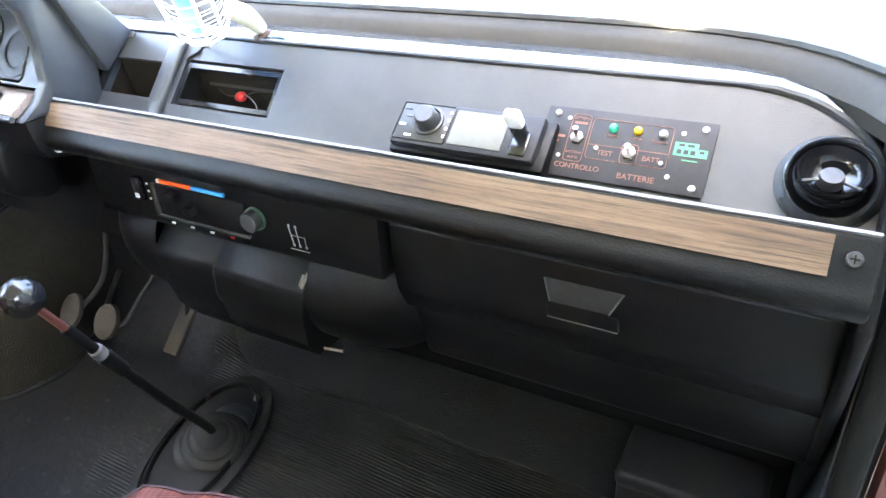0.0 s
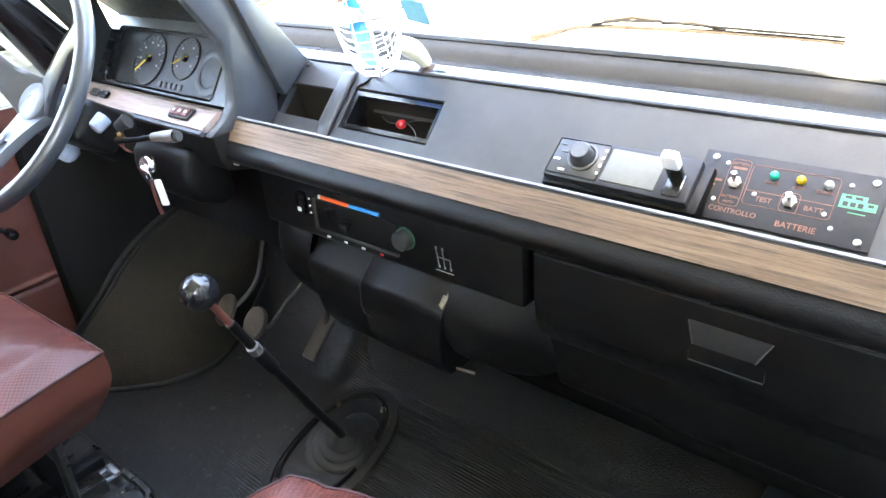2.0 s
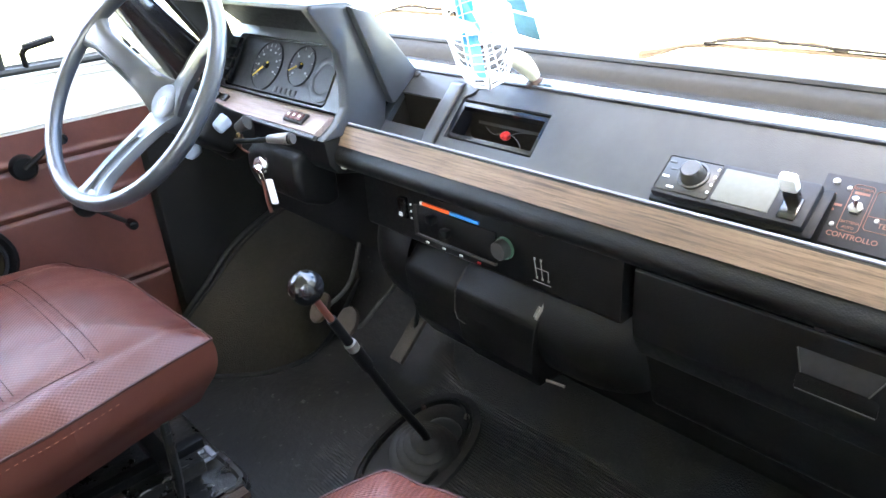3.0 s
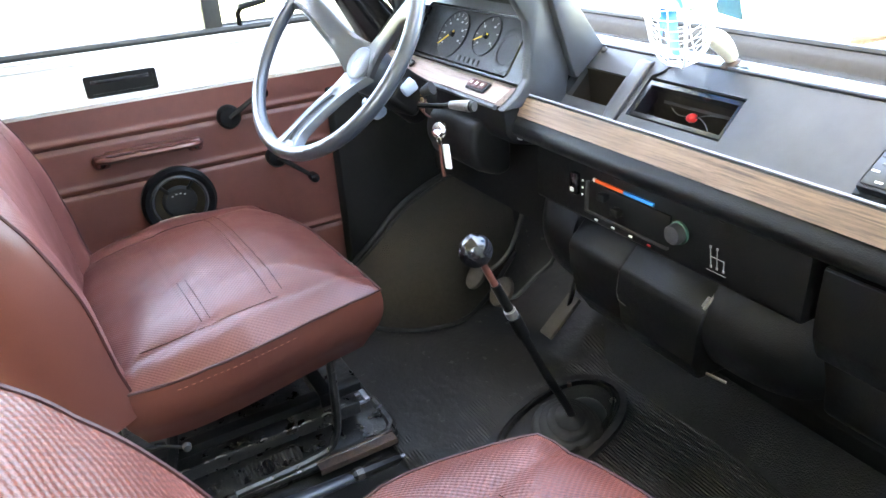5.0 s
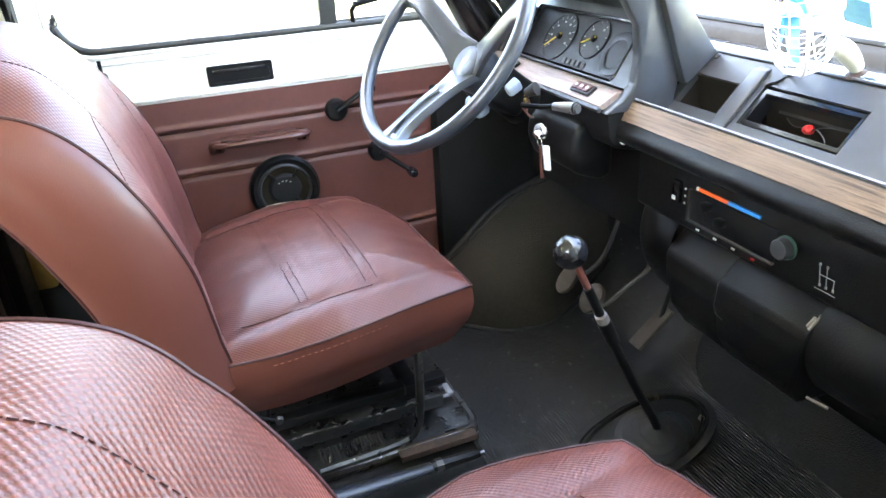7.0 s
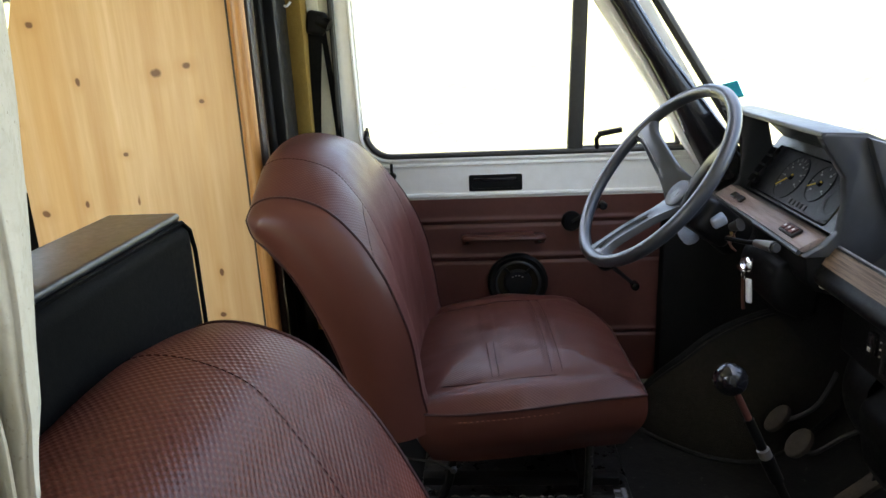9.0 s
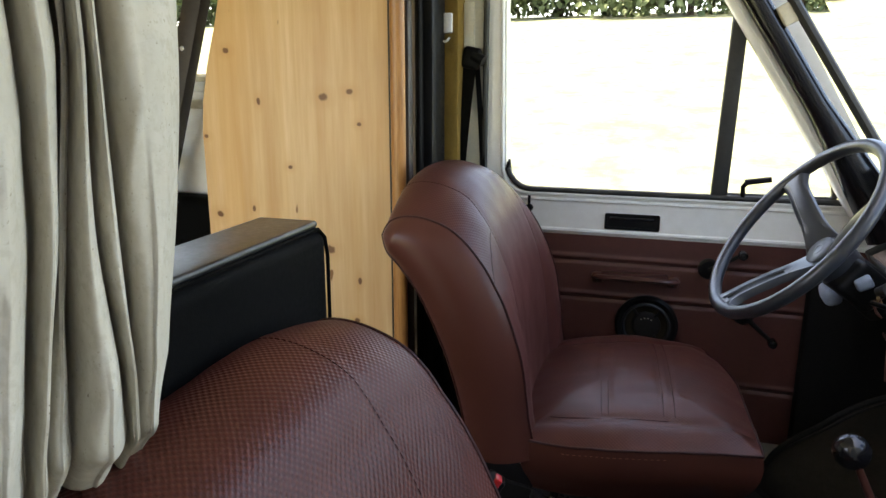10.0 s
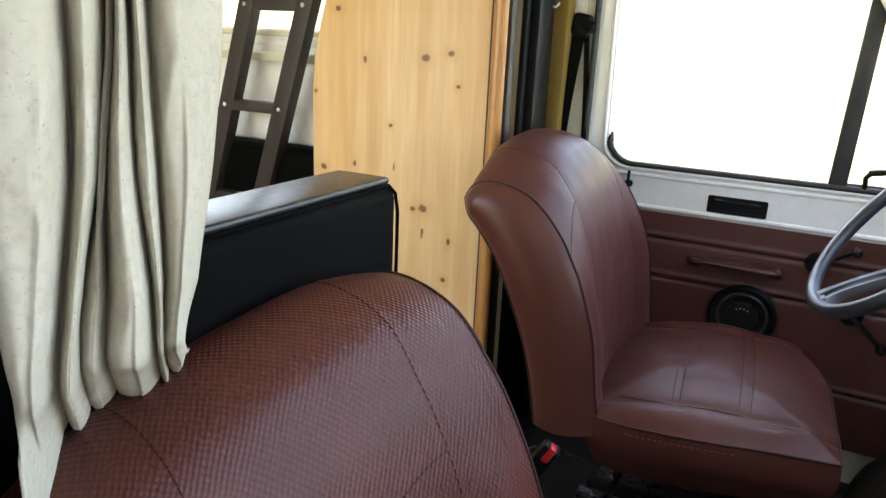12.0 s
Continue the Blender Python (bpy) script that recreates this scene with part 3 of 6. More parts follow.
def windscreen():
    """Rail, glass, side pillars; the screen wraps round at both ends."""
    w = thing("window_1", (-0.19, 0.2, 0.93), "wide bright windscreen with a dark lower rail", "windscreen", kind="structure")

    def line(u):      # u from -1 to 1 along the rail
        return Vector((-0.19 + 0.86 * u, 0.27 - 0.20 * abs(u) ** 9, 0.945 - 0.004 * abs(u) ** 3))
    pts = [line(-1 + 2 * i / 40) for i in range(41)]
    prof = [(-0.020, -0.030), (-0.024, -0.012), (-0.014, 0.004), (0.004, 0.014), (0.026, 0.010), (0.028, -0.030)]
    bm = bmesh.new()
    rows = []
    for i, p in enumerate(pts):
        d = (pts[min(i + 1, 40)] - pts[max(i - 1, 0)]).normalized()
        nrm = Vector((-d.y, d.x, 0))
        rows.append([bm.verts.new(p + nrm * a + Vector((0, 0, b))) for a, b in prof])
    for a, b in zip(rows, rows[1:]):
        for k in range(len(prof)):
            bm.faces.new((a[k], a[(k + 1) % len(prof)], b[(k + 1) % len(prof)], b[k]))
    part("window_frame", bm, "frame_brown", w, "brown-black lower rail of the windscreen")
    part("rubber_seal", tube([p + Vector((0, 0.012, 0.016)) for p in pts], 0.007, 8), "seal", w, "grey rubber lip")

    def pane(u, v):
        p = line(-1 + 2 * u)
        return p.x, p.y + 0.012 - 0.53 * v, p.z + 0.016 + 0.874 * v
    g = part("pane", sheet(pane, 30, 2), "glass", w, "clear glass")
    g.visible_shadow = False
    part("top_frame", tube([Vector(pane(i / 30, 1)) + Vector((0, 0, 0.02)) for i in range(31)], 0.035, 8), "paint_dull", w)


windscreen()


def a_pillar():
    """Driver's side pillar: cream body, black trim and seal."""
    p = thing("trim", (-1.02, -0.1, 0.95), "slanted windscreen pillar, cream paint with black trim", "pillar", kind="structure")
    a, b = Vector((-1.055, -0.065, 0.93)), Vector((-1.055, -0.065 - 0.62, 0.93 + 0.95))
    part("painted_pillar", tube([a, a.lerp(b, 0.3), b], [0.036, 0.030, 0.03], 10, flat=0.7), "paint", p)
    c, d = Vector((-1.025, -0.005, 0.90)), Vector((-1.025, -0.005 - 0.64, 0.90 + 0.98))
    part("pillar_trim", tube([c, c.lerp(d, 0.12), c.lerp(d, 0.3), d], [0.058, 0.046, 0.028, 0.026], 10), "gloss", p, "shiny black pillar cover")
    part("rubber_seal", tube([Vector((-1.045, -0.045, 0.95)), Vector((-1.045, -0.045 - 0.62, 1.89))], 0.010, 8), "seal", p)
    e = Vector((-0.998, 0.035, 0.95))
    part("rubber_seal", tube([e, e + Vector((0, -0.62, 0.95))], 0.012, 8), "seal", p)
    part("pillar_clip", obox((-1.01, -0.285, 1.40), (0.03, 0.035, 0.05), pose(0, 0, 0, 30, 0, 0), 0.006), "cream", p, "cream plastic clip")


a_pillar()


def driver_door():
    d = thing("door_1", (DOOR, -0.5, 0.3), "driver's door, cream paint above a maroon vinyl card", "door", kind="structure")
    X = DOOR
    win = [(X, -0.944, 0.955), (X, -0.09, 0.955), (X, -0.105, 0.99), (X, -0.44, 1.56), (X, -0.956, 1.56)]
    inner = rounded_loop(win, [0.072, 0.01, 0.02, 0.05, 0.05])
    out = rounded_loop([(X, -1.002, 0.84), (X, 0.10, 0.84), (X, -0.02, 1.0), (X, -0.40, 1.64), (X, -1.008, 1.64)], [0.01, 0.01, 0.02, 0.04, 0.03])
    part("door_frame", ring_plate(out, inner, (-1, 0, 0), 0.045), "paint", d, "cream painted steel frame", angle=30)
    part("sill_ridge", tube([(X + 0.002, -0.97, 0.852), (X + 0.002, 0.06, 0.852)], 0.0065, 8), "paint", d)
    part("sill_ridge", tube([(X + 0.001, -0.93, 0.935), (X + 0.001, -0.02, 0.935)], 0.005, 8), "paint", d)
    # seal round the opening
    lip = rounded_loop([(X + 0.002, y, z) for _, y, z in win], [0.068, 0.01, 0.02, 0.05, 0.05])
    part("painted_lip", tube([p + Vector((0.002, -0.010 if p.y < -0.8 else 0, -0.004 if p.z < 1.0 else 0)) for p in lip], 0.0055, 8, True), "paint", d, "rolled cream edge of the opening")
    # black seal along the sill, round the rear corner and up the slanted front
    low = [Vector((X - 0.004, -0.938, 1.04)), Vector((X - 0.003, -0.936, 1.01))] + [p + Vector((0.001, 0.004, 0.006)) for p in lip[:7]]
    low += [Vector((X + 0.003, -0.5, 0.9605)), Vector((X + 0.003, -0.094, 0.9605)), Vector((X + 0.003, -0.109, 0.992)), Vector((X + 0.003, -0.435, 1.55))]
    part("window_frame", tube(low, [0.004, 0.006] + [0.0085] * 11, 8, up=(1, 0, 0)), "seal", d, "black rubber window seal")
    part("divider", prism([(-0.412, 0.955), (-0.372, 0.955), (-0.357, 1.56), (-0.392, 1.56)], X - 0.02, X + 0.006, 0.004), "seal", d, "black upright bar of the quarter window")
    q = [(X - 0.004, -0.382, 0.966), (X - 0.004, -0.125, 0.966), (X - 0.004, -0.13, 1.0), (X - 0.004, -0.368, 1.42)]
    part("quarter_frame", tube(rounded_loop(q, 0.012), 0.008, 8, True), "seal", d, "black frame of the quarter window")
    pane = part("pane", rbox(X - 0.016, X - 0.012, -0.958, -0.386, 0.94, 1.57, 0), "glass", d, "clear glass", False)
    pane.visible_shadow = False
    bm = bmesh.new()
    f = bm.faces.new([bm.verts.new(v) for v in ((X - 0.014, -0.354, 0.955), (X - 0.014, -0.10, 0.955), (X - 0.014, -0.354, 1.41))])
    ex = bmesh.ops.extrude_face_region(bm, geom=[f])
    bmesh.ops.translate(bm, verts=[v for v in ex["geom"] if isinstance(v, bmesh.types.BMVert)], vec=(0.004, 0, 0))
    pane = part("pane", bm, "glass", d, "clear glass", False)
    pane.visible_shadow = False
    # quarter window catch
    part("catch", joined(tube([(X + 0.004, -0.335, 0.965), (X + 0.012, -0.338, 0.992), (X + 0.018, -0.330, 1.004)], 0.006, 8),
                         tube([(X + 0.018, -0.335, 1.004), (X + 0.018, -0.275, 1.014)], 0.0075, 8)), "black", d, "black quarter window catch")
    # maroon card with two pressed grooves
    def card(u, v):
        y, z = -0.97 + 1.02 * u, 0.30 + 0.542 * v
        dep = sum(0.006 * math.exp(-((z - g) / 0.005) ** 2) - 0.004 * math.exp(-((z - g - 0.013) / 0.006) ** 2) for g in (0.769, 0.665, 0.445))
        return X + 0.006 - dep, y, z
    part("door_card", joined(sheet(card, 8, 180), rbox(X - 0.03, X - 0.001, -0.97, 0.05, 0.30, 0.842, 0)), "door_card", d, "maroon vinyl card with pressed grooves")
    part("door_skin", rbox(X - 0.06, X - 0.046, -1.0, 0.12, 0.12, 0.95, 0), "paint", d)
    # latch recess
    rl = rounded_loop([(X + 0.003, -0.672, 0.861), (X + 0.003, -0.530, 0.861), (X + 0.003, -0.530, 0.905), (X + 0.003, -0.672, 0.905)], 0.005)
    ri = rounded_loop([(X + 0.003, -0.664, 0.868), (X + 0.003, -0.538, 0.868), (X + 0.003, -0.538, 0.898), (X + 0.003, -0.664, 0.898)], 0.004)
    lr = part("latch_recess", joined(ring_plate(rl, ri, (-1, 0, 0), 0.004), rbox(X - 0.002, X + 0.0012, -0.668, -0.534, 0.864, 0.902, 0)), "black", d, "black latch recess")
    part("latch", rbox(X + 0.001, X + 0.0026, -0.66, -0.545, 0.888, 0.896, 0.0005), "gloss", lr)
    # lock knob
    part("lock_knob", joined(tube([(X + 0.018, -0.876, 0.945), (X + 0.018, -0.876, 0.918)], 0.004, 8), lathe([(0, 0), (0.010, 0), (0.011, 0.006), (0.008, 0.012), (0, 0.013)], 14, facing((X + 0.006, -0.876, 0.910), (1, 0, 0)))), "black", d, "black lock knob")
    # pull handle
    grip = smooth_path([(X + 0.010, -0.690, 0.733), (X + 0.030, -0.680, 0.735), (X + 0.040, -0.655, 0.737), (X + 0.042, -0.585, 0.738), (X + 0.041, -0.512, 0.737), (X + 0.030, -0.486, 0.734), (X + 0.010, -0.476, 0.732)], 5)
    ph = part("pull_handle", tube(grip, 0.0105, 12, flat=0.62, up=(0, 0, 1)), "pull", d, "brown moulded pull handle")
    part("handle_ledge", rbox(X + 0.004, X + 0.034, -0.672, -0.500, 0.741, 0.747, 0.0025), "pull", ph)
    for y in (-0.681, -0.487):
        part("handle_mount", rbox(X + 0.004, X + 0.030, y - 0.016, y + 0.016, 0.716, 0.744, 0.008, 3), "pull", ph)
        part("screw_cap", lathe([(0, 0.003), (0.004, 0.002), (0.005, 0)], 12, facing((X + 0.030, y, 0.726), (1, 0, 0))), "gloss", ph)
    # window winder and second crank
    for cy, cz, tip in ((-0.400, 0.774, (0.075, 0.050)), (-0.306, 0.660, (0.071, -0.060))):
        wd = part("window_winder", lathe([(0, 0), (0.027, 0), (0.027, 0.012), (0.022, 0.020), (0, 0.022)], 20, facing((X + 0.006, cy, cz), (1, 0, 0))), "black", d, "black winder")
        part("winder_arm", tube([(X + 0.026, cy, cz), (X + 0.034, cy + tip[0] * 0.5, cz + tip[1] * 0.5), (X + 0.040, cy + tip[0], cz + tip[1])], [0.011, 0.009, 0.008], 8, flat=0.6), "black", wd)
        part("winder_knob", lathe([(0, 0), (0.011, 0.002), (0.012, 0.02), (0.010, 0.028), (0, 0.03)], 14, facing((X + 0.036, cy + tip[0], cz + tip[1]), (1, 0, 0))), "gloss", wd)
    # loudspeaker
    sp = part("loudspeaker", lathe([(0, 0), (0.083, 0), (0.083, 0.012), (0.076, 0.020), (0.066, 0.016), (0.062, 0.008)], 36, facing((X + 0.006, -0.546, 0.604), (1, 0, 0))), "black", d, "round black door loudspeaker")
    fc = facing((X + 0.010, -0.546, 0.604), (1, 0, 0))
    part("ring", lathe([(0.056, 0.010), (0.060, 0.014), (0.064, 0.010)], 36, fc), "dash", sp, "dull grey ring")
    part("cone", lathe([(0.034, 0.002), (0.054, 0.010), (0.058, 0.008)], 36, fc), "cone", sp, "dark brown speaker cone")
    part("cone_cap", lathe([(0, 0.010), (0.032, 0.0098), (0.038, 0.007), (0.040, 0.0)], 28, fc), "rubber", sp, "", True, 12)
    for a in (0.9, 2.25, 4.1, 5.4):
        c, s = math.cos(a), math.sin(a)
        part("cone_bar", tube([fc @ Vector((0.034 * c, 0.034 * s, 0.008)), fc @ Vector((0.058 * c, 0.058 * s, 0.013))], 0.0040, 6), "black", sp)
    for k in range(4):
        part("lettering_bar", obox((0, 0, 0), (0.004, 0.002, 0.001), None, 0), "print", sp).matrix_basis = Matrix.Translation(-origin_of(sp)) @ fc @ pose(-0.014 + 0.009 * k, 0.018 + 0.004 * math.sin(k * 1.05), 0.0125) @ Matrix.Translation(origin_of(sp))


driver_door()


def b_pillar():
    p = thing("trim", (-1.03, -1.08, 0.3), "cream pillar behind the driver's door with ochre felt strip", "pillar", kind="structure")
    part("lower_cover", rbox(-1.058, -0.975, -1.16, -0.96, FLOOR, 0.50, 0.012), "kick_felt", p, "black cover at the foot of the pillar")
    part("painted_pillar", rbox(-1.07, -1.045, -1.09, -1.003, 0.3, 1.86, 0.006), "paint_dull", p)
    part("rubber_seal", tube([(-1.04, -1.003, 0.4), (-1.04, -1.003, 1.75)], 0.008, 8), "seal", p)
    part("felt_strip", rbox(-1.055, -0.985, -1.118, -1.064, 0.3, 1.86, 0.008), "ochre", p, "ochre felt strip")
    part("dark_post", rbox(-1.0, -0.885, -1.150, -1.102, 0.25, 1.86, 0.010), "black", p, "black padded post")
    part("cover_plate", rbox(-1.046, -1.038, -1.075, -1.035, 1.335, 1.45, 0.003), "paint_dull", p, "small cream cover plate")
    part("dark_post", rbox(0.585, 0.698, -0.985, -0.926, 0.25, 1.855, 0.012), "black", p, "black padded post behind the curtain")
    part("post_edge", tube([(-0.884, -1.138, 0.25), (-0.884, -1.138, 1.85)], 0.011, 10), "black", p, "rounded dark edge of the post")
    part("curtain_hook", joined(rbox(-0.99, -0.975, -1.105, -1.080, 1.37, 1.42, 0.004), tube(smooth_path([(-0.98, -1.105, 1.375), (-0.975, -1.108, 1.355), (-0.97, -1.095, 1.348), (-0.972, -1.085, 1.358)], 5), 0.003, 6)), "white_plastic", p, "white plastic hook")


b_pillar()


def pine_partition():
    p = thing("wall_partition", (-0.73, -1.4, 0.25), "knotty pine partition board behind the driver's seat", "partition", kind="structure")
    edge = [(-1.140, 0.20), (-1.140, 1.86), (-1.52, 1.86), (-1.575, 1.52), (-1.612, 1.38), (-1.640, 1.29), (-1.660, 1.20), (-1.668, 1.12), (-1.668, 0.20)]
    bm = prism(edge, -0.745, -0.715, 0.002)
    ob = part("board", bm, "pine", None)
    ob.parent = p
    ob.matrix_parent_inverse = Matrix.Translation(p.location).inverted()
    part("batten", tube([(-0.716, -1.133, 0.2), (-0.716, -1.133, 1.86)], 0.018, 14, flat=0.8, up=(1, 0, 0)), "pine_edge", p, "rounded orange pine batten")
    part("groove", tube([(-0.713, -1.152, 0.2), (-0.713, -1.152, 1.86)], 0.0026, 6), "dark_wood", p)
    part("shadow_gap", rbox(-0.78, -0.748, -1.150, -1.118, 0.2, 1.86, 0.004), "dark_wood", p)


pine_partition()


def living_space():
    # window in the left wall behind the partition
    w = thing("window_2", (-1.06, -2.3, 1.1), "side window of the living space in a white wall", "window", kind="structure")
    lp = rounded_loop([(-1.058, -2.95, 1.255), (-1.058, -1.80, 1.255), (-1.058, -1.80, 1.66), (-1.058, -2.95, 1.66)], 0.03)
    part("window_frame", tube(lp, 0.014, 8, True), "cream", w)
    part("window_sill", rbox(-1.06, -1.0, -3.0, -1.75, 1.166, 1.192, 0.004), "cream", w, "pale sill")
    part("blind_rail", rbox(-1.05, -1.03, -2.95, -1.80, 1.215, 1.235, 0.003), "paint", w)
    pn = part("pane", rbox(-1.084, -1.080, -2.95, -1.80, 1.10, 1.66, 0), "glass", w, "", False)
    pn.visible_shadow = False
    solo("wall_panel", rbox(-1.058, -1.04, -3.0, -1.70, 0.90, 1.245, 0.003), "paint", "white wall board below the side window", "wall panel", kind="structure")
    # dark bench along the wall
    b = thing("bench", (-0.95, -2.3, 0.2), "black upholstered side bench in the living space", "bench")
    part("backrest", rbox(-1.035, -0.93, -3.0, -1.70, 0.55, 0.905, 0.03, 3), "leatherette_shade", b)
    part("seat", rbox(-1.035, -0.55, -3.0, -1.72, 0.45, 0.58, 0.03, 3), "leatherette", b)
    part("bench_box", rbox(-1.03, -0.58, -2.98, -1.74, 0.2, 0.45, 0.003), "dark_wood", b)
    # ladder
    l = thing("ladder", (-0.86, -2.1, 0.2), "dark brown wooden ladder leaning beside the partition", "ladder")
    ra, rb = [], []
    for y0, nm in ((-2.080, "a"), (-1.855, "b")):
        top, bot = Vector((-0.92, y0 + 0.144, 1.75)), Vector((-0.92, y0 - 0.224, 0.60))
        d = (top - bot).normalized()
        bm = obox((top + bot) / 2, (0.045, 0.058, (top - bot).length), Matrix((Vector((1, 0, 0)), d.cross(Vector((1, 0, 0))), d)).transposed().to_4x4(), 0.004)
        part("rail", bm, "dark_wood", l)
        (ra if nm == "a" else rb).extend((bot, top))
    for s in (0.1, 0.37, 0.64, 0.91):
        p, q = ra[0].lerp(ra[1], s), rb[0].lerp(rb[1], s)
        part("rung", obox((p + q) / 2, (0.04, (q - p).length, 0.035), None, 0.005), "dark_wood", l)
        for e in (p, q):
            part("bolt", lathe([(0, 0), (0.008, 0), (0.007, 0.005), (0, 0.006)], 10, facing((e.x + 0.022, e.y, e.z), (1, 0, 0))), "chrome", l)


living_space()


# ---- dashboard ----
def dash_z(y):
    """Height of the sloping upper face of the dashboard."""
    return 0.847 + (y - 0.081) * 1.03


SLOPE = (0, -0.717, 0.697)


def on_face(x, y, lift=0.0):
    return Vector((x, y, dash_z(y))) + Vector(SLOPE) * lift


def face_pose(x, y, lift=0.0):
    return facing(on_face(x, y, lift), SLOPE)


def dashboard():
    d = thing("dashboard", (0.08, 0.1, 0.6), "black grained plastic dashboard with a walnut print strip", "dashboard")
    X0, X1 = -0.468, 0.640
    W0 = -0.500      # the upper face runs on under the instrument pod
    # upper face in strips round the two open bays

    B1, B2 = (-0.450, -0.344, 0.087, 0.130), (-0.294, -0.103, 0.084, 0.136)
    xs = [W0, B1[0], B1[1], B2[0], B2[1], 0.2, 0.42, 0.50, 0.53, 0.56, 0.58, 0.60, 0.615, 0.628, X1]

    def crest(x):
        """The upper edge of the face falls away in a curve at the passenger's end."""
        return 0.168 if x < 0.50 else 0.094 + 0.074 * math.sqrt(max(0.0, 1 - ((x - 0.50) / 0.145) ** 2))
    ys = [0.022, B2[2], B1[2], B1[3], B2[3], 0.168]
    upper = bmesh.new()
    gv = [[upper.verts.new((x, y, dash_z(y))) for y in (0.022 + (q - 0.022) * (crest(x) - 0.022) / 0.146 for q in ys)] for x in xs]
    for a in range(len(xs) - 1):
        for b in range(len(ys) - 1):
            if (a == 1 and b == 2) or (a == 3 and 1 <= b <= 3):
                continue
            upper.faces.new((gv[a][b], gv[a + 1][b], gv[a + 1][b + 1], gv[a][b + 1]))
    bmesh.ops.recalc_face_normals(upper, faces=upper.faces)
    bmesh.ops.solidify(upper, geom=upper.faces[:], thickness=0.012)
    part("upper_face", upper, "dash", d, "sloping grained upper face", False)

    def ledge(u, v):
        x = X0 - 0.02 + (X1 + 0.005 - X0 + 0.02) * u
        uu = (x + 0.19) / 0.86
        yc = crest(x) - 0.006
        yb = max(yc + 0.010, 0.262 - 0.17 * abs(uu) ** 7)
        return x, yc + (yb - yc) * v, dash_z(yc + 0.004) + 0.010 * math.sin(math.pi * min(1, v * 1.6)) * (1 - v)
    part("ledge", sheet(ledge, 30, 10), "dash_sheen", d, "ledge below the windscreen")
    part("ledge_edge", tube([(x, crest(x) - 0.004, dash_z(crest(x) - 0.004) + 0.0005) for x in (X0, 0.2, *xs[7:])], [0.0036] * 3 + [0.0050] * 7, 8), "dash", d)
    part("defrost_slot", rbox(-0.02, 0.42, 0.188, 0.192, 0.9370, 0.9400, 0.0008), "black", d, "long defroster slot")
    # raised rib between the bays and sill of the large bay
    part("bay_rib", prism([(0.040, dash_z(0.04) - 0.004), (0.075, dash_z(0.075) + 0.012), (0.145, dash_z(0.145) + 0.012), (0.160, dash_z(0.16) - 0.003)], -0.334, -0.304, 0.004, 3), "dash", d)
    for b in (B1, B2):
        well = bmesh.new()
        rim = [on_face(x, y, -0.006) for x, y in ((b[0], b[2]), (b[1], b[2]), (b[1], b[3]), (b[0], b[3]))]
        deep = [Vector((x, y, 0.70)) for x, y in ((b[0] - 0.002, b[2] + 0.004), (b[1] + 0.002, b[2] + 0.004), (b[1] + 0.002, b[3] + 0.04), (b[0] - 0.002, b[3] + 0.04))]
        vs = [[well.verts.new(p) for p in lp] for lp in (rim, deep)]
        for k in range(4):
            well.faces.new((vs[0][k], vs[0][(k + 1) % 4], vs[1][(k + 1) % 4], vs[1][k]))
        well.faces.new(vs[1])
        part("bay_well", well, "bay" if b is B2 else "cardboard", d, "open bay, bare brown inside darkened for its shade", False)
    ring = [on_face(x, y, -0.003) for x, y in ((B2[0] + 0.003, B2[2] + 0.003), (B2[1] - 0.003, B2[2] + 0.003), (B2[1] - 0.003, B2[3] - 0.003), (B2[0] + 0.003, B2[3] - 0.003))]
    hole = [on_face(x, y, -0.003) for x, y in ((B2[0] + 0.010, B2[2] + 0.008), (B2[1] - 0.008, B2[2] + 0.008), (B2[1] - 0.008, B2[3] - 0.008), (B2[0] + 0.010, B2[3] - 0.008))]
    part("bay_sleeve", ring_plate(ring, hole, Vector(SLOPE) * -1, 0.03), "gloss", d, "black sheet metal radio sleeve", False)
    part("bay_bracket", joined(rbox(-0.27, -0.13, 0.146, 0.152, 0.862, 0.876, 0.001), rbox(-0.28, -0.12, 0.100, 0.105, 0.818, 0.828, 0.001)), "dull_metal", d)
    # trim lip with the wood strip
    lip = [(0.012, 0.866), (0.002, 0.8655), (-0.0215, 0.8285), (-0.031, 0.818), (-0.033, 0.806), (-0.027, 0.796), (-0.006, 0.783), (0.032, 0.766), (0.036, 0.836)]
    part("lip", prism(lip, X0 - 0.006, X1 + 0.004, 0.005, 2), "black", d, "rounded black padded lip")
    a, b = Vector((0.0, 0.8623)), Vector((-0.0196, 0.8315))
    nrm = Vector((-(a - b).y, (a - b).x)).normalized()
    w = [a + nrm * -0.002, a + nrm * 0.0026, b + nrm * 0.0026, b + nrm * -0.002]
    part("wood_strip", prism([(p.x, p.y) for p in w], X0 + 0.010, 0.606), "wood_strip", d, "walnut print inlay", False)
    part("silver_edge", tube([(X0, 0.004, 0.8665), (X1, 0.004, 0.8665)], 0.0024, 6), "silver_line", d, "silver edge line")
    sc = facing((0.6235, -0.0100 + nrm.x * 0.002, 0.8470 + nrm.y * 0.002), (0, nrm.x, nrm.y))
    part("trim_screw", lathe([(0, 0.003), (0.006, 0.003), (0.007, 0.0015), (0.007, 0)], 16, sc), "dull_metal", d, "cross-head screw")
    part("trim_screw", joined(obox((0, 0, 0.0035), (0.008, 0.0016, 0.001), None, 0), obox((0, 0, 0.0035), (0.0016, 0.008, 0.001), None, 0)), "black", d).matrix_basis = Matrix.Translation(-d.location) @ sc @ Matrix.Translation(d.location)
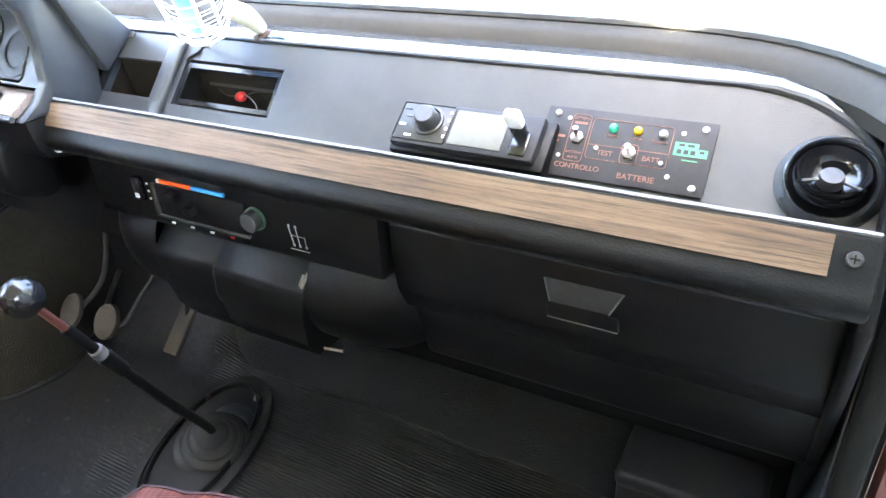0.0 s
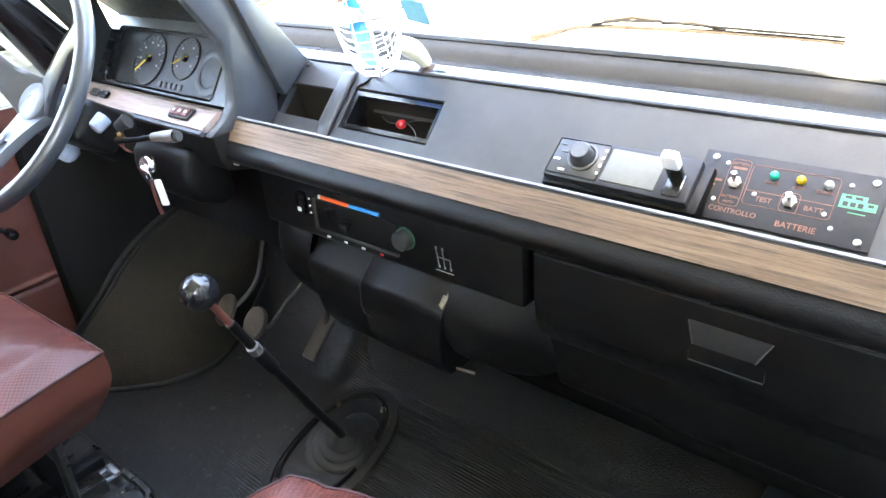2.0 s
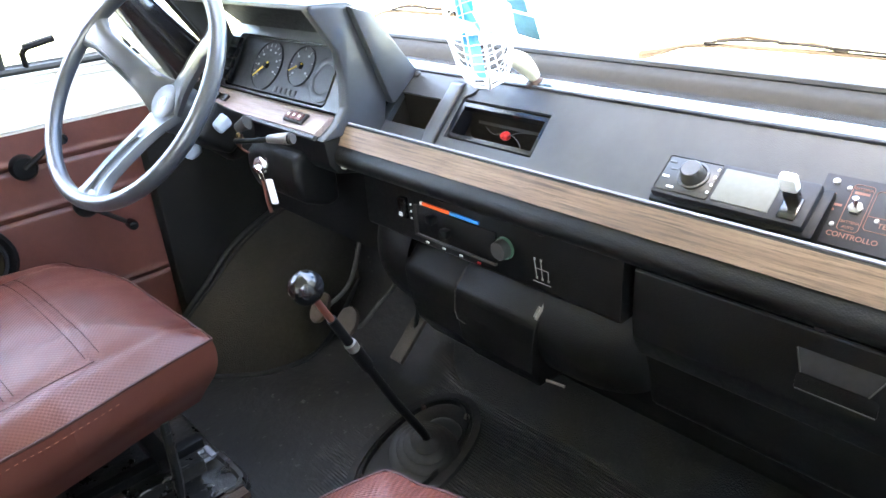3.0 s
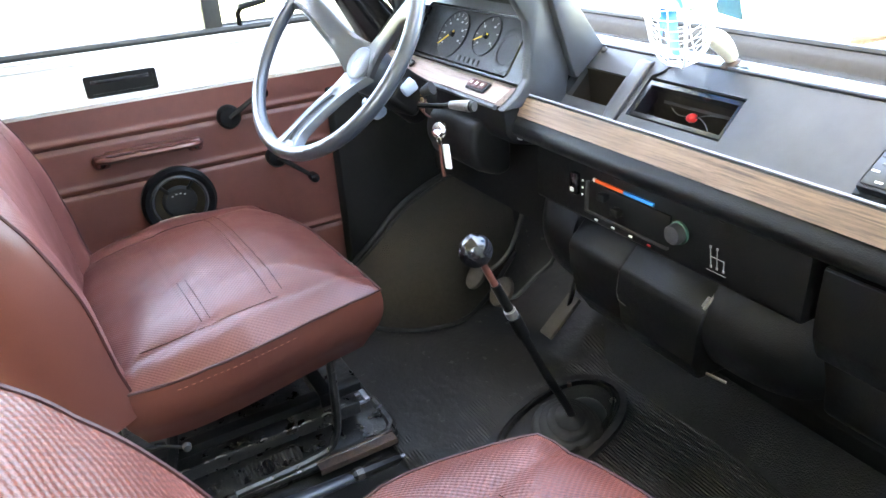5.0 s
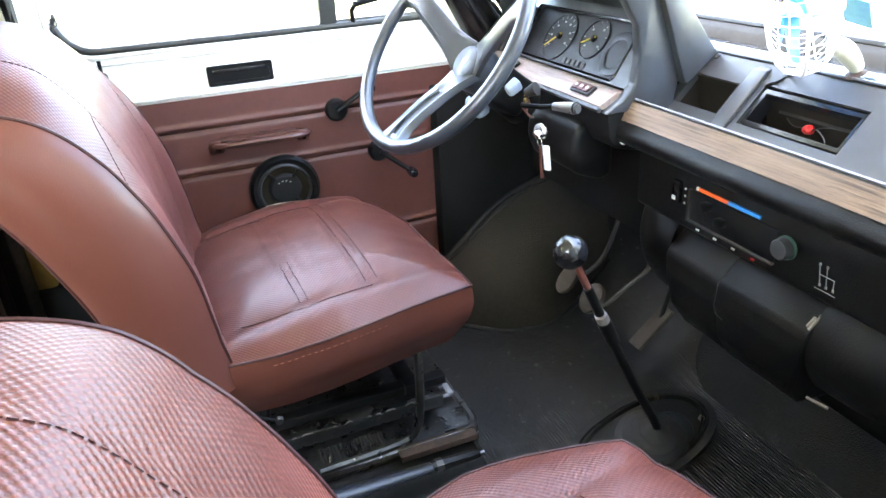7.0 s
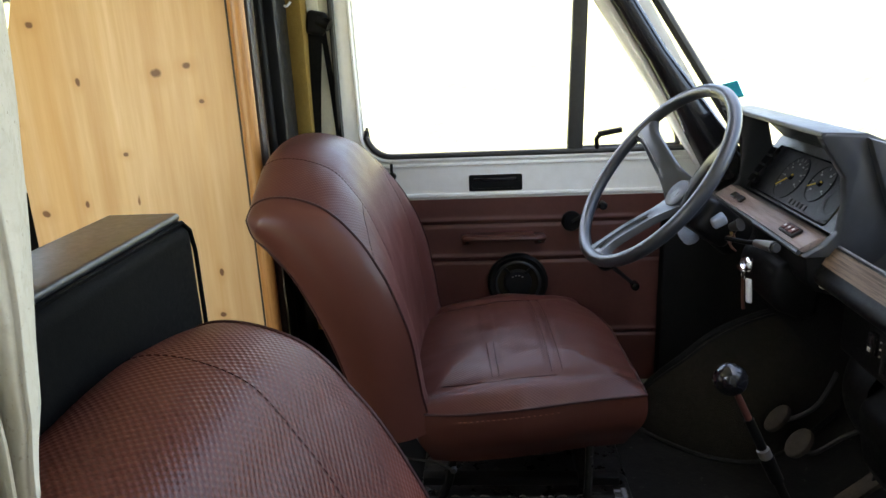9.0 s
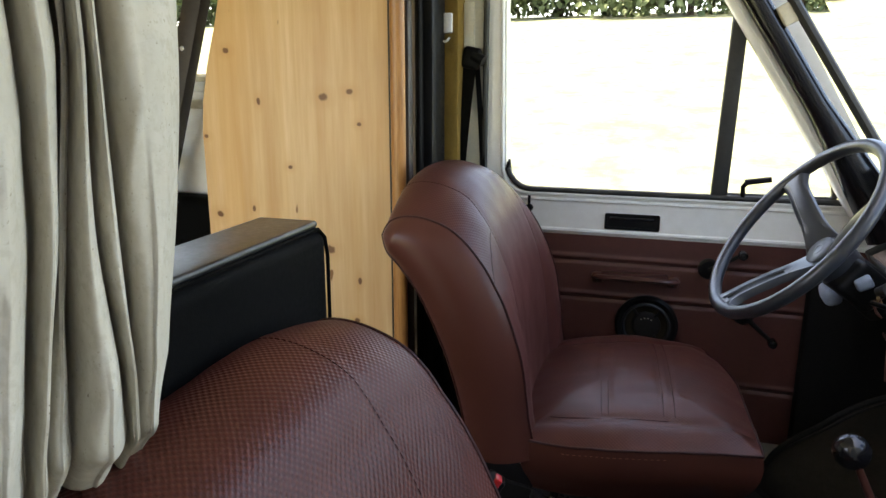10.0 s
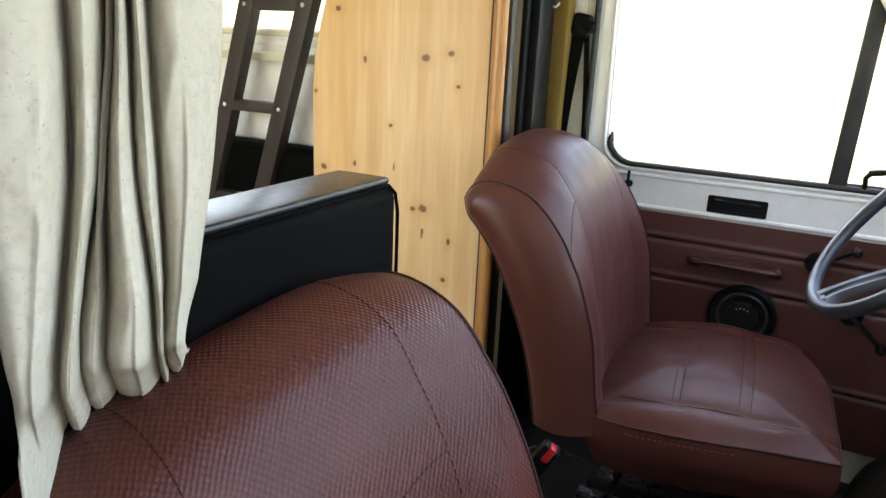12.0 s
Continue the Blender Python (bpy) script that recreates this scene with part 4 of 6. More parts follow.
    for x, m in ((-0.455, "white_plastic"), (0.363, "dull_metal"), (-0.20, "black"), (0.0, "black")):
        part("lip_screw", lathe([(0, 0.003), (0.005, 0.002), (0.006, 0)], 12, facing((x, -0.0165, 0.789), (0, -0.5, -0.85))), m, d)
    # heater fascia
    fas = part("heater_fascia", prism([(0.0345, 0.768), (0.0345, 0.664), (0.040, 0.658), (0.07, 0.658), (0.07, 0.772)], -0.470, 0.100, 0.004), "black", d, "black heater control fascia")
    yf = 0.033
    part("rocker_switch", rbox(-0.364, -0.344, yf - 0.008, yf + 0.004, 0.702, 0.742, 0.003), "gloss", fas)
    part("rocker_mark", rbox(-0.358, -0.350, yf - 0.0095, yf - 0.0075, 0.708, 0.715, 0), "print", fas)
    for k in range(3):
        part("pilot_dot", rbox(-0.337, -0.334, yf - 0.001, yf + 0.001, 0.704 + 0.013 * k, 0.707 + 0.013 * k, 0), "print", fas)
    part("slider_plate", rbox(-0.317, -0.130, yf - 0.002, yf + 0.003, 0.682, 0.736, 0.002), "black", fas)
    part("slider_edge", joined(rbox(-0.324, -0.318, yf - 0.005, yf + 0.002, 0.682, 0.736, 0.001), rbox(-0.324, -0.130, yf - 0.005, yf + 0.002, 0.678, 0.682, 0.001)), "dull_metal", fas)
    part("warm_bar", rbox(-0.300, -0.232, yf - 0.0035, yf, 0.7400, 0.7455, 0), "orange", fas, "orange bar")
    part("bar_tip", rbox(-0.306, -0.300, yf - 0.0035, yf, 0.7400, 0.7455, 0), "print", fas)
    part("cold_bar", rbox(-0.232, -0.166, yf - 0.0035, yf, 0.7400, 0.7455, 0), "azure", fas, "blue bar")
    for x, z in ((-0.274, 0.722), (-0.240, 0.706)):
        part("slider_knob", rbox(x - 0.009, x + 0.009, yf - 0.016, yf, z - 0.007, z + 0.007, 0.003), "black", fas)
    for k, m in enumerate(("print", "print", "print", "red")):
        part("symbol_bar", rbox(-0.300 + 0.042 * k, -0.293 + 0.042 * k, yf - 0.001, yf + 0.001, 0.668, 0.671, 0), m, fas)
    kn = part("fan_knob", lathe([(0, 0.018), (0.014, 0.018), (0.0155, 0.016), (0.0165, 0.002), (0.0165, 0)], 28, facing((-0.108, yf - 0.004, 0.718), (0, -1, 0))), "dull_metal", fas, "round grey fan knob")
    part("knob_ring", lathe([(0.0185, 0), (0.0185, 0.004), (0.017, 0.005), (0.017, 0)], 28, facing((-0.108, yf - 0.004, 0.718), (0, -1, 0))), "green_ring", kn, "thin green ring")
    # gear diagram
    gx, gz = -0.038, 0.698
    lines = [((-0.018, 0.022), (-0.012, -0.016)), ((-0.003, 0.022), (0.001, -0.016)), ((0.014, 0.004), (0.015, -0.016)), ((-0.015, 0.004), (0.014, 0.004))]
    bars = [tube([(gx + 0.82 * p[0], yf - 0.0003, gz + 0.72 * p[1]), (gx + 0.82 * q[0], yf - 0.0003, gz + 0.72 * q[1])], 0.0007, 5) for p, q in lines]
    for px, pz in ((-0.018, 0.024), (-0.003, 0.024), (-0.012, -0.018), (0.001, -0.018), (0.015, -0.018)):
        bars.append(obox((gx + 0.82 * px, yf, gz + 0.72 * pz), (0.0032, 0.0012, 0.0038), None, 0))
    bars.append(obox((gx, yf, gz - 0.020), (0.034, 0.0012, 0.0008), None, 0))
    part("gear_diagram", joined(*bars), "dim_print", fas, "white gear shift diagram", False)
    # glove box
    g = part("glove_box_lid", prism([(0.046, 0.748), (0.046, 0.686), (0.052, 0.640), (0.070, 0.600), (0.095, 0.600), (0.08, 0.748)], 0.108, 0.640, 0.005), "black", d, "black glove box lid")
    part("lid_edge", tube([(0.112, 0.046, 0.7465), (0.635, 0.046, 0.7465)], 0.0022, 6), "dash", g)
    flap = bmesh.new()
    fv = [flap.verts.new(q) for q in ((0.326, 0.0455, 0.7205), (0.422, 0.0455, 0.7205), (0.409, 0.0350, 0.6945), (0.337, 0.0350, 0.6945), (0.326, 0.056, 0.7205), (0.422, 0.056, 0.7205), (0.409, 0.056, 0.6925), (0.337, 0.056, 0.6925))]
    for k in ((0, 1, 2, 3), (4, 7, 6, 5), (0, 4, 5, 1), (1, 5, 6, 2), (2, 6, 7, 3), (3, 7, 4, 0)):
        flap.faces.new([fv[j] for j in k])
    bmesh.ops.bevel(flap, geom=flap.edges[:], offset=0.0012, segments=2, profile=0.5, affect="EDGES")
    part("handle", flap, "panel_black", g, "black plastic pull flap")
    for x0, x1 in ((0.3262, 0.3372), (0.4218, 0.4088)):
        part("handle_glint", tube([(x0, 0.0450, 0.7198), (x1, 0.0346, 0.6952)], 0.0010, 6), "dull_metal", g, "grey line for the highlight on the flap's bevelled end")
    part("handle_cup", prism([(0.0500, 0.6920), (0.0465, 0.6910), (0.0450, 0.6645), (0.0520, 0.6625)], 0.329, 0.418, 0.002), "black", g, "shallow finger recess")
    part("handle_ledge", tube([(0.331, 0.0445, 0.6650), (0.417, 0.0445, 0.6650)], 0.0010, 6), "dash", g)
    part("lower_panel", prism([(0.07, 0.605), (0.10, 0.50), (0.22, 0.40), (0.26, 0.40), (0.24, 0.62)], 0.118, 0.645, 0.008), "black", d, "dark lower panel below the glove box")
    part("end_panel", prism([(-0.004, 0.770), (0.05, 0.872), (0.17, 0.93), (0.22, 0.90), (0.22, 0.30), (0.10, 0.50), (0.03, 0.66)], 0.640, 0.655, 0.004), "black", d)
    part("under_closure", rbox(-0.47, 0.64, 0.20, 0.24, 0.60, 0.84, 0), "black", d)


dashboard()


def heater_box():
    h = thing("heater_box", (-0.15, 0.1, 0.3), "black moulded heater box under the dashboard", "heater box")
    main = [(0.085, 0.664), (0.078, 0.652), (0.032, 0.606), (0.028, 0.594), (0.027, 0.560), (0.036, 0.500), (0.066, 0.455), (0.20, 0.44), (0.20, 0.664)]

    def narrow(co):
        # the cover narrows towards its foot
        k = max(0.0, (0.60 - co.z) / 0.16)
        return Vector((-0.190 + (co.x + 0.190) * (1 - 0.16 * k), co.y, co.z))
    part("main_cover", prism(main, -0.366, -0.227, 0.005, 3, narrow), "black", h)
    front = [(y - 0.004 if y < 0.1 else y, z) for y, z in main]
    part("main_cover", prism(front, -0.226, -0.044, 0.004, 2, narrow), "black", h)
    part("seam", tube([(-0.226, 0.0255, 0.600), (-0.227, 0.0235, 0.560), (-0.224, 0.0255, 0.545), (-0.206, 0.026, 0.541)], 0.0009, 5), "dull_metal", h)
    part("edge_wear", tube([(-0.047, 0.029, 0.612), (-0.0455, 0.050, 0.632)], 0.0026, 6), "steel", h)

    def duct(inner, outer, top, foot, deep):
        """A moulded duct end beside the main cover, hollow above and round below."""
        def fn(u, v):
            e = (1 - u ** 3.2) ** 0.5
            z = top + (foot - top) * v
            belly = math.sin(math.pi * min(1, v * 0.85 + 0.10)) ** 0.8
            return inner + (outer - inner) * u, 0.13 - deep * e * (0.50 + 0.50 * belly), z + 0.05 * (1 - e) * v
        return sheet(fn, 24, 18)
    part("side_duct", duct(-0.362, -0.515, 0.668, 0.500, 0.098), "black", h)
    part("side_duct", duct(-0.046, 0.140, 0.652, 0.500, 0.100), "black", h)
    low = [(0.13, 0.50), (0.18, 0.42), (0.27, 0.32), (0.352, 0.202), (0.38, 0.202), (0.38, 0.50)]
    part("lower_duct", prism(low, -0.42, 0.64, 0.01, 3), "kick_felt", h, "black felt toe board")
    part("clip", tube([(-0.045, 0.052, 0.485), (-0.010, 0.056, 0.487)], 0.0025, 6), "steel", h, "small steel clip")
    part("clip", tube([(-0.050, 0.042, 0.628), (-0.054, 0.034, 0.612)], 0.0025, 6), "steel", h)


heater_box()


def round_vent(x, y, rad, name="air_vent"):
    v = thing(name, tuple(on_face(x, y)), "round black swivelling air vent in the dashboard", "air vent", "air vents")
    m = face_pose(x, y)
    part("bezel", lathe([(rad * 0.80, 0.003), (rad * 0.81, 0.014), (rad * 0.86, 0.017), (rad * 0.93, 0.014), (rad * 0.95, 0.010), (rad, 0.008), (rad * 1.05, 0.001)], 44, m), "dash_sheen", v, "grey-black glossy ring")
    part("throat", lathe([(rad * 0.805, 0.012), (rad * 0.79, 0.0022), (0, 0.0018)], 36, m), "unlit_black", v)
    dm = m @ pose(0, 0, 0.014, -24, 3, 0)
    part("drum", lathe([(rad * 0.70, 0.006), (rad * 0.72, 0.002), (rad * 0.68, -0.006), (rad * 0.66, -0.006), (rad * 0.68, 0.004), (rad * 0.70, 0.006)], 36, dm), "gloss", v, "tilted shiny drum")
    part("bowl", lathe([(rad * 0.675, 0.003), (rad * 0.64, -0.006), (rad * 0.52, -0.014), (rad * 0.30, -0.018), (0, -0.019)], 36, dm @ pose(0, 0, 0.010)), "gloss", v, "shiny black bowl of the vent")
    for a in (-20, 200):
        c, s = math.cos(radians(a)), math.sin(radians(a))
        part("spoke", tube([dm @ Vector((0.006 * c, 0.006 * s, 0.001)), dm @ Vector((rad * 0.69 * c, rad * 0.69 * s, 0.001))], 0.0017, 6), "dash", v)
    part("centre_button", lathe([(0, 0.006), (rad * 0.22, 0.005), (rad * 0.25, 0.002), (rad * 0.25, -0.006)], 28, dm), "dull_metal", v, "pale grey centre button")


round_vent(0.595, 0.098, 0.047)


def car_radio():
    r = thing("car_radio", tuple(on_face(0.215, 0.068)), "black car radio with round knob and pale display", "car radio")
    L = 0.192
    m0 = facing((0.217, 0.0865, 0.8592), (0, -0.60, 0.80))
    def box(x0, x1, y0, y1, z0, z1, rr=0.002):
        bm = rbox(x0, x1, y0, y1, z0, z1, rr)
        bmesh.ops.transform(bm, verts=bm.verts, matrix=m0)
        return bm
    part("sleeve", box(-L / 2 - 0.004, L / 2 + 0.005, -0.034, 0.034, -0.030, 0.014, 0.005), "black", r, "black plastic sleeve")
    fp = part("faceplate", box(-L / 2 + 0.001, L / 2 - 0.006, -0.029, 0.031, 0.012, 0.026, 0.004), "panel_black", r, "black faceplate")
    part("silver_face", box(-L / 2 + 0.004, -0.022, -0.024, 0.027, 0.0255, 0.0268, 0.002), "radio_silver", fp)
    part("display", box(-0.018, 0.050, -0.022, 0.024, 0.0258, 0.0275, 0.001), "lcd", fp, "pale grey display")
    kb = part("volume_knob", lathe([(0, 0.018), (0.011, 0.018), (0.0130, 0.016), (0.0142, 0.004), (0.016, 0)], 28, m0 @ pose(-0.051, 0.004, 0.026)), "dull_metal", fp, "round silver volume knob")
    part("knob_ring", lathe([(0.017, 0), (0.0195, 0.0), (0.0195, 0.003), (0.017, 0.004)], 28, m0 @ pose(-0.051, 0.004, 0.026)), "dull_metal", kb)
    for k in range(4):
        part("button", box(-0.0265, -0.0235, -0.016 + 0.011 * k, -0.012 + 0.011 * k, 0.026, 0.0278, 0.0005), "print", fp)
    for k, (x, y) in enumerate(((-0.084, 0.018), (-0.084, -0.004), (-0.078, 0.008), (-0.072, -0.018))):
        part("button", box(x - 0.0045, x + 0.0045, y - 0.0014, y + 0.0014, 0.026, 0.0276, 0.0004), "print" if k % 2 else "dull_metal", fp)
    part("socket", box(0.060, 0.080, -0.024, 0.006, 0.0255, 0.028, 0.002), "gloss", fp)
    u = thing("usb_stick", tuple(m0 @ Vector((0.070, 0.004, 0.028))), "black and white memory stick plugged into the radio", "memory stick")
    part("stick_body", box(0.061, 0.078, -0.004, 0.006, 0.028, 0.062, 0.002), "gloss", u)
    part("stick_cap", box(0.0600, 0.0790, -0.0050, 0.0070, 0.048, 0.074, 0.004), "white_plastic", u, "white cap")


car_radio()


def battery_panel():
    """Black control panel with lamps, switches and copper lettering."""
    w, hgt = 0.186, 0.082
    m0 = face_pose(0.392, 0.1015, 0.001)
    p = thing("control_panel", tuple(m0.translation), "black battery control panel with copper lettering and lamps", "control panel")

    def box(x0, x1, y0, y1, z0, z1, rr=0.0):
        bm = rbox(x0, x1, y0, y1, z0, z1, rr)
        bmesh.ops.transform(bm, verts=bm.verts, matrix=m0)
        return bm

    def at(x, y, z=0.0035):
        return m0 @ pose(x, y, z)
    pl = part("plate", box(-w / 2, w / 2, -hgt / 2, hgt / 2, 0.0012, 0.003, 0.0004), "panel_black", p)
    for x, y in ((-0.081, 0.033), (0.081, 0.033), (0.081, -0.033), (-0.082, -0.034)):
        part("corner_screw", lathe([(0, 0.0022), (0.0030, 0.0018), (0.0041, 0.0004), (0.0041, 0)], 14, at(x, y, 0.003)), "lens", pl)
    for x, y in ((-0.066, 0.028), (0.060, 0.026), (-0.068, -0.017), (0.054, -0.024), (0.044, -0.010), (-0.028, -0.003)):
        part("small_screw", lathe([(0, 0.0016), (0.0021, 0.0013), (0.0028, 0)], 10, at(x, y, 0.003)), "lens", pl)
    for x, mm in ((-0.014, "green_led"), (0.013, "amber"), (0.040, "lens")):
        part("lamp", lathe([(0, 0.006), (0.003, 0.0055), (0.0048, 0.003), (0.005, 0)], 14, at(x, 0.022, 0.003)), mm, pl)
    for x, y, t in ((-0.052, 0.006, 0.014), (0.009, -0.004, 0.006)):
        sw = part("toggle_switch", lathe([(0, 0.004), (0.005, 0.004), (0.0075, 0.003), (0.008, 0)], 6, at(x, y, 0.003)), "steel", pl)
        part("toggle_lever", tube([m0 @ Vector((x, y, 0.006)), m0 @ Vector((x, y + t * 0.4, 0.018))], [0.002, 0.0032], 8), "chrome", sw)

    def outline(x0, x1, y0, y1):
        lp = rounded_loop([m0 @ Vector(q) for q in ((x0, y0, 0.0032), (x1, y0, 0.0032), (x1, y1, 0.0032), (x0, y1, 0.0032))], 0.004)
        part("copper_line", tube(lp, 0.0004, 4, True), "copper_print", pl)
    outline(-0.062, -0.041, -0.022, 0.034)
    outline(-0.038, 0.050, -0.016, 0.031)
    outline(0.0, 0.018, -0.016, 0.006)
    part("copper_line", box(-0.038, 0.050, 0.0002, 0.0009, 0.003, 0.0034), "copper_print", pl)
    for text, x, y, s in (("CONTROLLO", -0.044, -0.028, 0.0084), ("BATTERIE", 0.022, -0.031, 0.0094), ("TEST", -0.017, -0.008, 0.0080), ("BATT.", 0.034, -0.008, 0.0078), ("BATTERIA", -0.0515, 0.029, 0.0042), ("BATTERIA", -0.0515, -0.0115, 0.0042), ("AUTO", -0.0515, -0.0175, 0.0042), ("CARICA", -0.014, 0.013, 0.0042), ("MEDIA", 0.013, 0.013, 0.0042), ("SCARICA", 0.038, 0.013, 0.0042)):
        words(text, s, at(x, y, 0.0034), "copper_print", pl)
    for x0, x1, y in ((-0.059, -0.044, 0.024), (-0.086, -0.066, 0.006), (-0.086, -0.072, 0.0)):
        part("lettering_bar", box(x0, x1, y - 0.0014, y + 0.0014, 0.003, 0.0034), "copper_print", pl)
    part("emblem", joined(box(-0.086, -0.083, 0.010, 0.019, 0.003, 0.0034), box(-0.081, -0.076, 0.015, 0.019, 0.003, 0.0034), box(-0.081, -0.076, 0.010, 0.013, 0.003, 0.0034)), "copper_print", pl)
    st = [box(0.054, 0.088, 0.001, 0.010, 0.0032, 0.0036), box(0.054, 0.078, 0.010, 0.016, 0.0032, 0.0036), box(0.064, 0.080, -0.004, -0.003, 0.0032, 0.0036)]
    sk = part("sticker", joined(*st), "green", p, "green camper shaped sticker", False)
    for x0, x1, y0, y1 in ((0.057, 0.062, 0.003, 0.008), (0.064, 0.069, 0.003, 0.008), (0.071, 0.076, 0.003, 0.008), (0.058, 0.064, 0.0115, 0.0145), (0.067, 0.074, 0.0115, 0.0145), (0.080, 0.085, 0.0055, 0.0085)):
        part("sticker_mark", box(x0, x1, y0, y1, 0.0036, 0.0039), "panel_black", sk)


battery_panel()


def instrument_pod():
    p = thing("instrument_pod", (-0.7, 0.0, 0.83), "black instrument binnacle with gauges in front of the wheel", "instrument panel")
    XL, XR = -0.985, -0.452
    # right cheek, in two skins with a seam
    cheek = [(-0.056, 0.846), (-0.020, 0.868), (0.000, 0.892), (0.006, 0.940), (0.000, 0.990), (-0.048, 1.062), (-0.040, 1.070), (0.030, 1.064), (0.060, 1.040), (0.095, 0.900), (0.085, 0.835), (0.050, 0.800), (0.010, 0.800), (0.0, 0.846)]
    part("cheek", prism(cheek, XR - 0.022, XR, 0.004), "dash", p)
    rear = [(0.026, 1.062), (0.070, 1.048), (0.165, 0.930), (0.10, 0.880), (0.09, 0.90)]
    part("rear_cover", prism(rear, XR - 0.012, XR + 0.014, 0.006), "dash", p)
    shell = [(0.034, 1.066), (0.072, 1.050), (0.166, 0.930), (0.150, 0.920), (0.124, 0.985), (0.066, 1.040)]
    part("rear_cover", prism(shell, XL + 0.05, XR - 0.013, 0.003), "dash", p)
    part("cheek", prism(cheek, XL, XL + 0.018, 0.004), "dash", p)
    hood = [(-0.048, 1.062), (-0.046, 1.072), (0.030, 1.068), (0.072, 1.050), (0.066, 1.040), (0.025, 1.056)]
    part("hood", prism(hood, XL, XR - 0.0015, 0.003), "dash", p, "thin overhanging hood")
    part("inner_top", prism([(0.030, 1.057), (0.074, 1.044), (0.128, 0.985), (0.118, 0.978)], XL + 0.018, XR - 0.022), "black", p)
    # gauge board, leaning back
    a, b = Vector((0, 0.024, 0.868)), Vector((0, 0.098, 0.978))
    up = (b - a).normalized()
    nrm = Vector((0, -up.z, up.y))
    cx = -0.757
    m0 = facing((cx, *(a.lerp(b, 0.5)).yz), nrm, up)

    def box(x0, x1, y0, y1, z0, z1, rr=0.0):
        bm = rbox(x0, x1, y0, y1, z0, z1, rr)
        bmesh.ops.transform(bm, verts=bm.verts, matrix=m0)
        return bm

    def loop(x0, x1, y0, y1, z, r):
        return rounded_loop([m0 @ Vector(q) for q in ((x0, y0, z), (x1, y0, z), (x1, y1, z), (x0, y1, z))], r)
    part("surround", ring_plate(loop(-0.225, 0.285, -0.066, 0.082, 0.006, 0.004), loop(-0.188, 0.203, -0.060, 0.058, 0.006, 0.010), -nrm, 0.012), "dash", p, "", True, 30)
    gb = part("gauge_board", box(-0.190, 0.206, -0.062, 0.062, -0.010, -0.005), "gauge", p, "black gauge board")
    part("board_bezel", tube(loop(-0.188, 0.203, -0.060, 0.058, 0.006, 0.010), 0.0025, 6, True), "gloss", p)

    def dial(x, y, r, first, last, steps, needle):
        dm = m0 @ pose(x, y, -0.005)
        dl = part("dial", lathe([(0, 0.001), (r, 0.001), (r * 1.02, 0.003), (r * 1.05, 0.003), (r * 1.06, 0)], 36, dm), "gauge", gb)
        for k in range(steps):
            ang = radians(first + (last - first) * k / (steps - 1))
            c, s = math.cos(ang), math.sin(ang)
            part("dial_mark", tube([dm @ Vector((r * 0.80 * c, r * 0.80 * s, 0.0015)), dm @ Vector((r * 0.94 * c, r * 0.94 * s, 0.0015))], 0.0009, 4), "dim_print", dl)
            if r > 0.04 and k % 2 == 0:
                part("dial_number_bar", obox((0, 0, 0), (0.0066, 0.0042, 0.0006), None, 0), "dim_print", dl).matrix_basis = Matrix.Translation(-origin_of(dl)) @ dm @ pose(r * 0.66 * c, r * 0.66 * s, 0.0015) @ Matrix.Translation(origin_of(dl))
        c, s = math.cos(radians(needle)), math.sin(radians(needle))
        part("needle", tube([dm @ Vector((-r * 0.2 * c, -r * 0.2 * s, 0.006)), dm @ Vector((r * 0.85 * c, r * 0.85 * s, 0.006))], [0.0020, 0.0012], 6), "yellow", dl, "yellow needle")
        part("needle_hub", lathe([(0, 0.009), (0.006, 0.008), (0.007, 0.001)], 14, dm), "black", dl)
    dial(-0.060, 0.000, 0.052, 220, -20, 13, 220)
    dial(0.066, 0.012, 0.041, 220, -30, 7, 205)
    part("blank_dial", lathe([(0.030, 0.002), (0.036, 0.004), (0.046, 0.002), (0.047, 0)], 32, m0 @ pose(0.158, -0.006, -0.005)), "gauge", gb)
    for k in range(5):
        part("warning_lamp", box(-0.002 + 0.018 * k, 0.009 + 0.018 * k, -0.052, -0.040, -0.006, -0.002, 0.001), "dull_metal", gb)
    for k in range(4):
        part("push_switch", box(-0.215, -0.178, -0.050 + 0.026 * k, -0.030 + 0.026 * k, 0.004, 0.014, 0.002), "gloss", p)
    # pale wood strip under the gauges with a hazard switch
    st = [(-0.052, 0.850), (-0.055, 0.857), (-0.018, 0.878), (0.004, 0.874), (0.004, 0.846)]
    part("wood_strip", prism(st, XL + 0.02, XR - 0.024, 0.002), "wood_grey", p, "pale walnut print strip")
    part("strip_edge", tube([(XL + 0.02, -0.056, 0.850), (XR - 0.022, -0.056, 0.850)], 0.005, 6), "dash", p)
    hm = facing((-0.556, -0.037, 0.8685), (0, -0.49, 0.87))
    sw = part("switch_block", rbox(-0.030, 0.030, -0.0125, 0.0125, 0, 0.006, 0.002), "panel_black", p)
    sw.matrix_basis = Matrix.Translation(-p.location) @ hm @ Matrix.Translation(p.location)
    for k, mm in enumerate(("dark_red", "dark_red", "dark_red")):
        s = part("switch_key", rbox(-0.027 + 0.018 * k, -0.011 + 0.018 * k, -0.008, 0.008, 0.005, 0.009, 0.001), mm, p)
        s.matrix_basis = Matrix.Translation(-p.location) @ hm @ Matrix.Translation(p.location)
        s = part("switch_mark", rbox(-0.022 + 0.018 * k, -0.016 + 0.018 * k, -0.002, 0.003, 0.009, 0.0096, 0), "print", p)
        s.matrix_basis = Matrix.Translation(-p.location) @ hm @ Matrix.Translation(p.location)
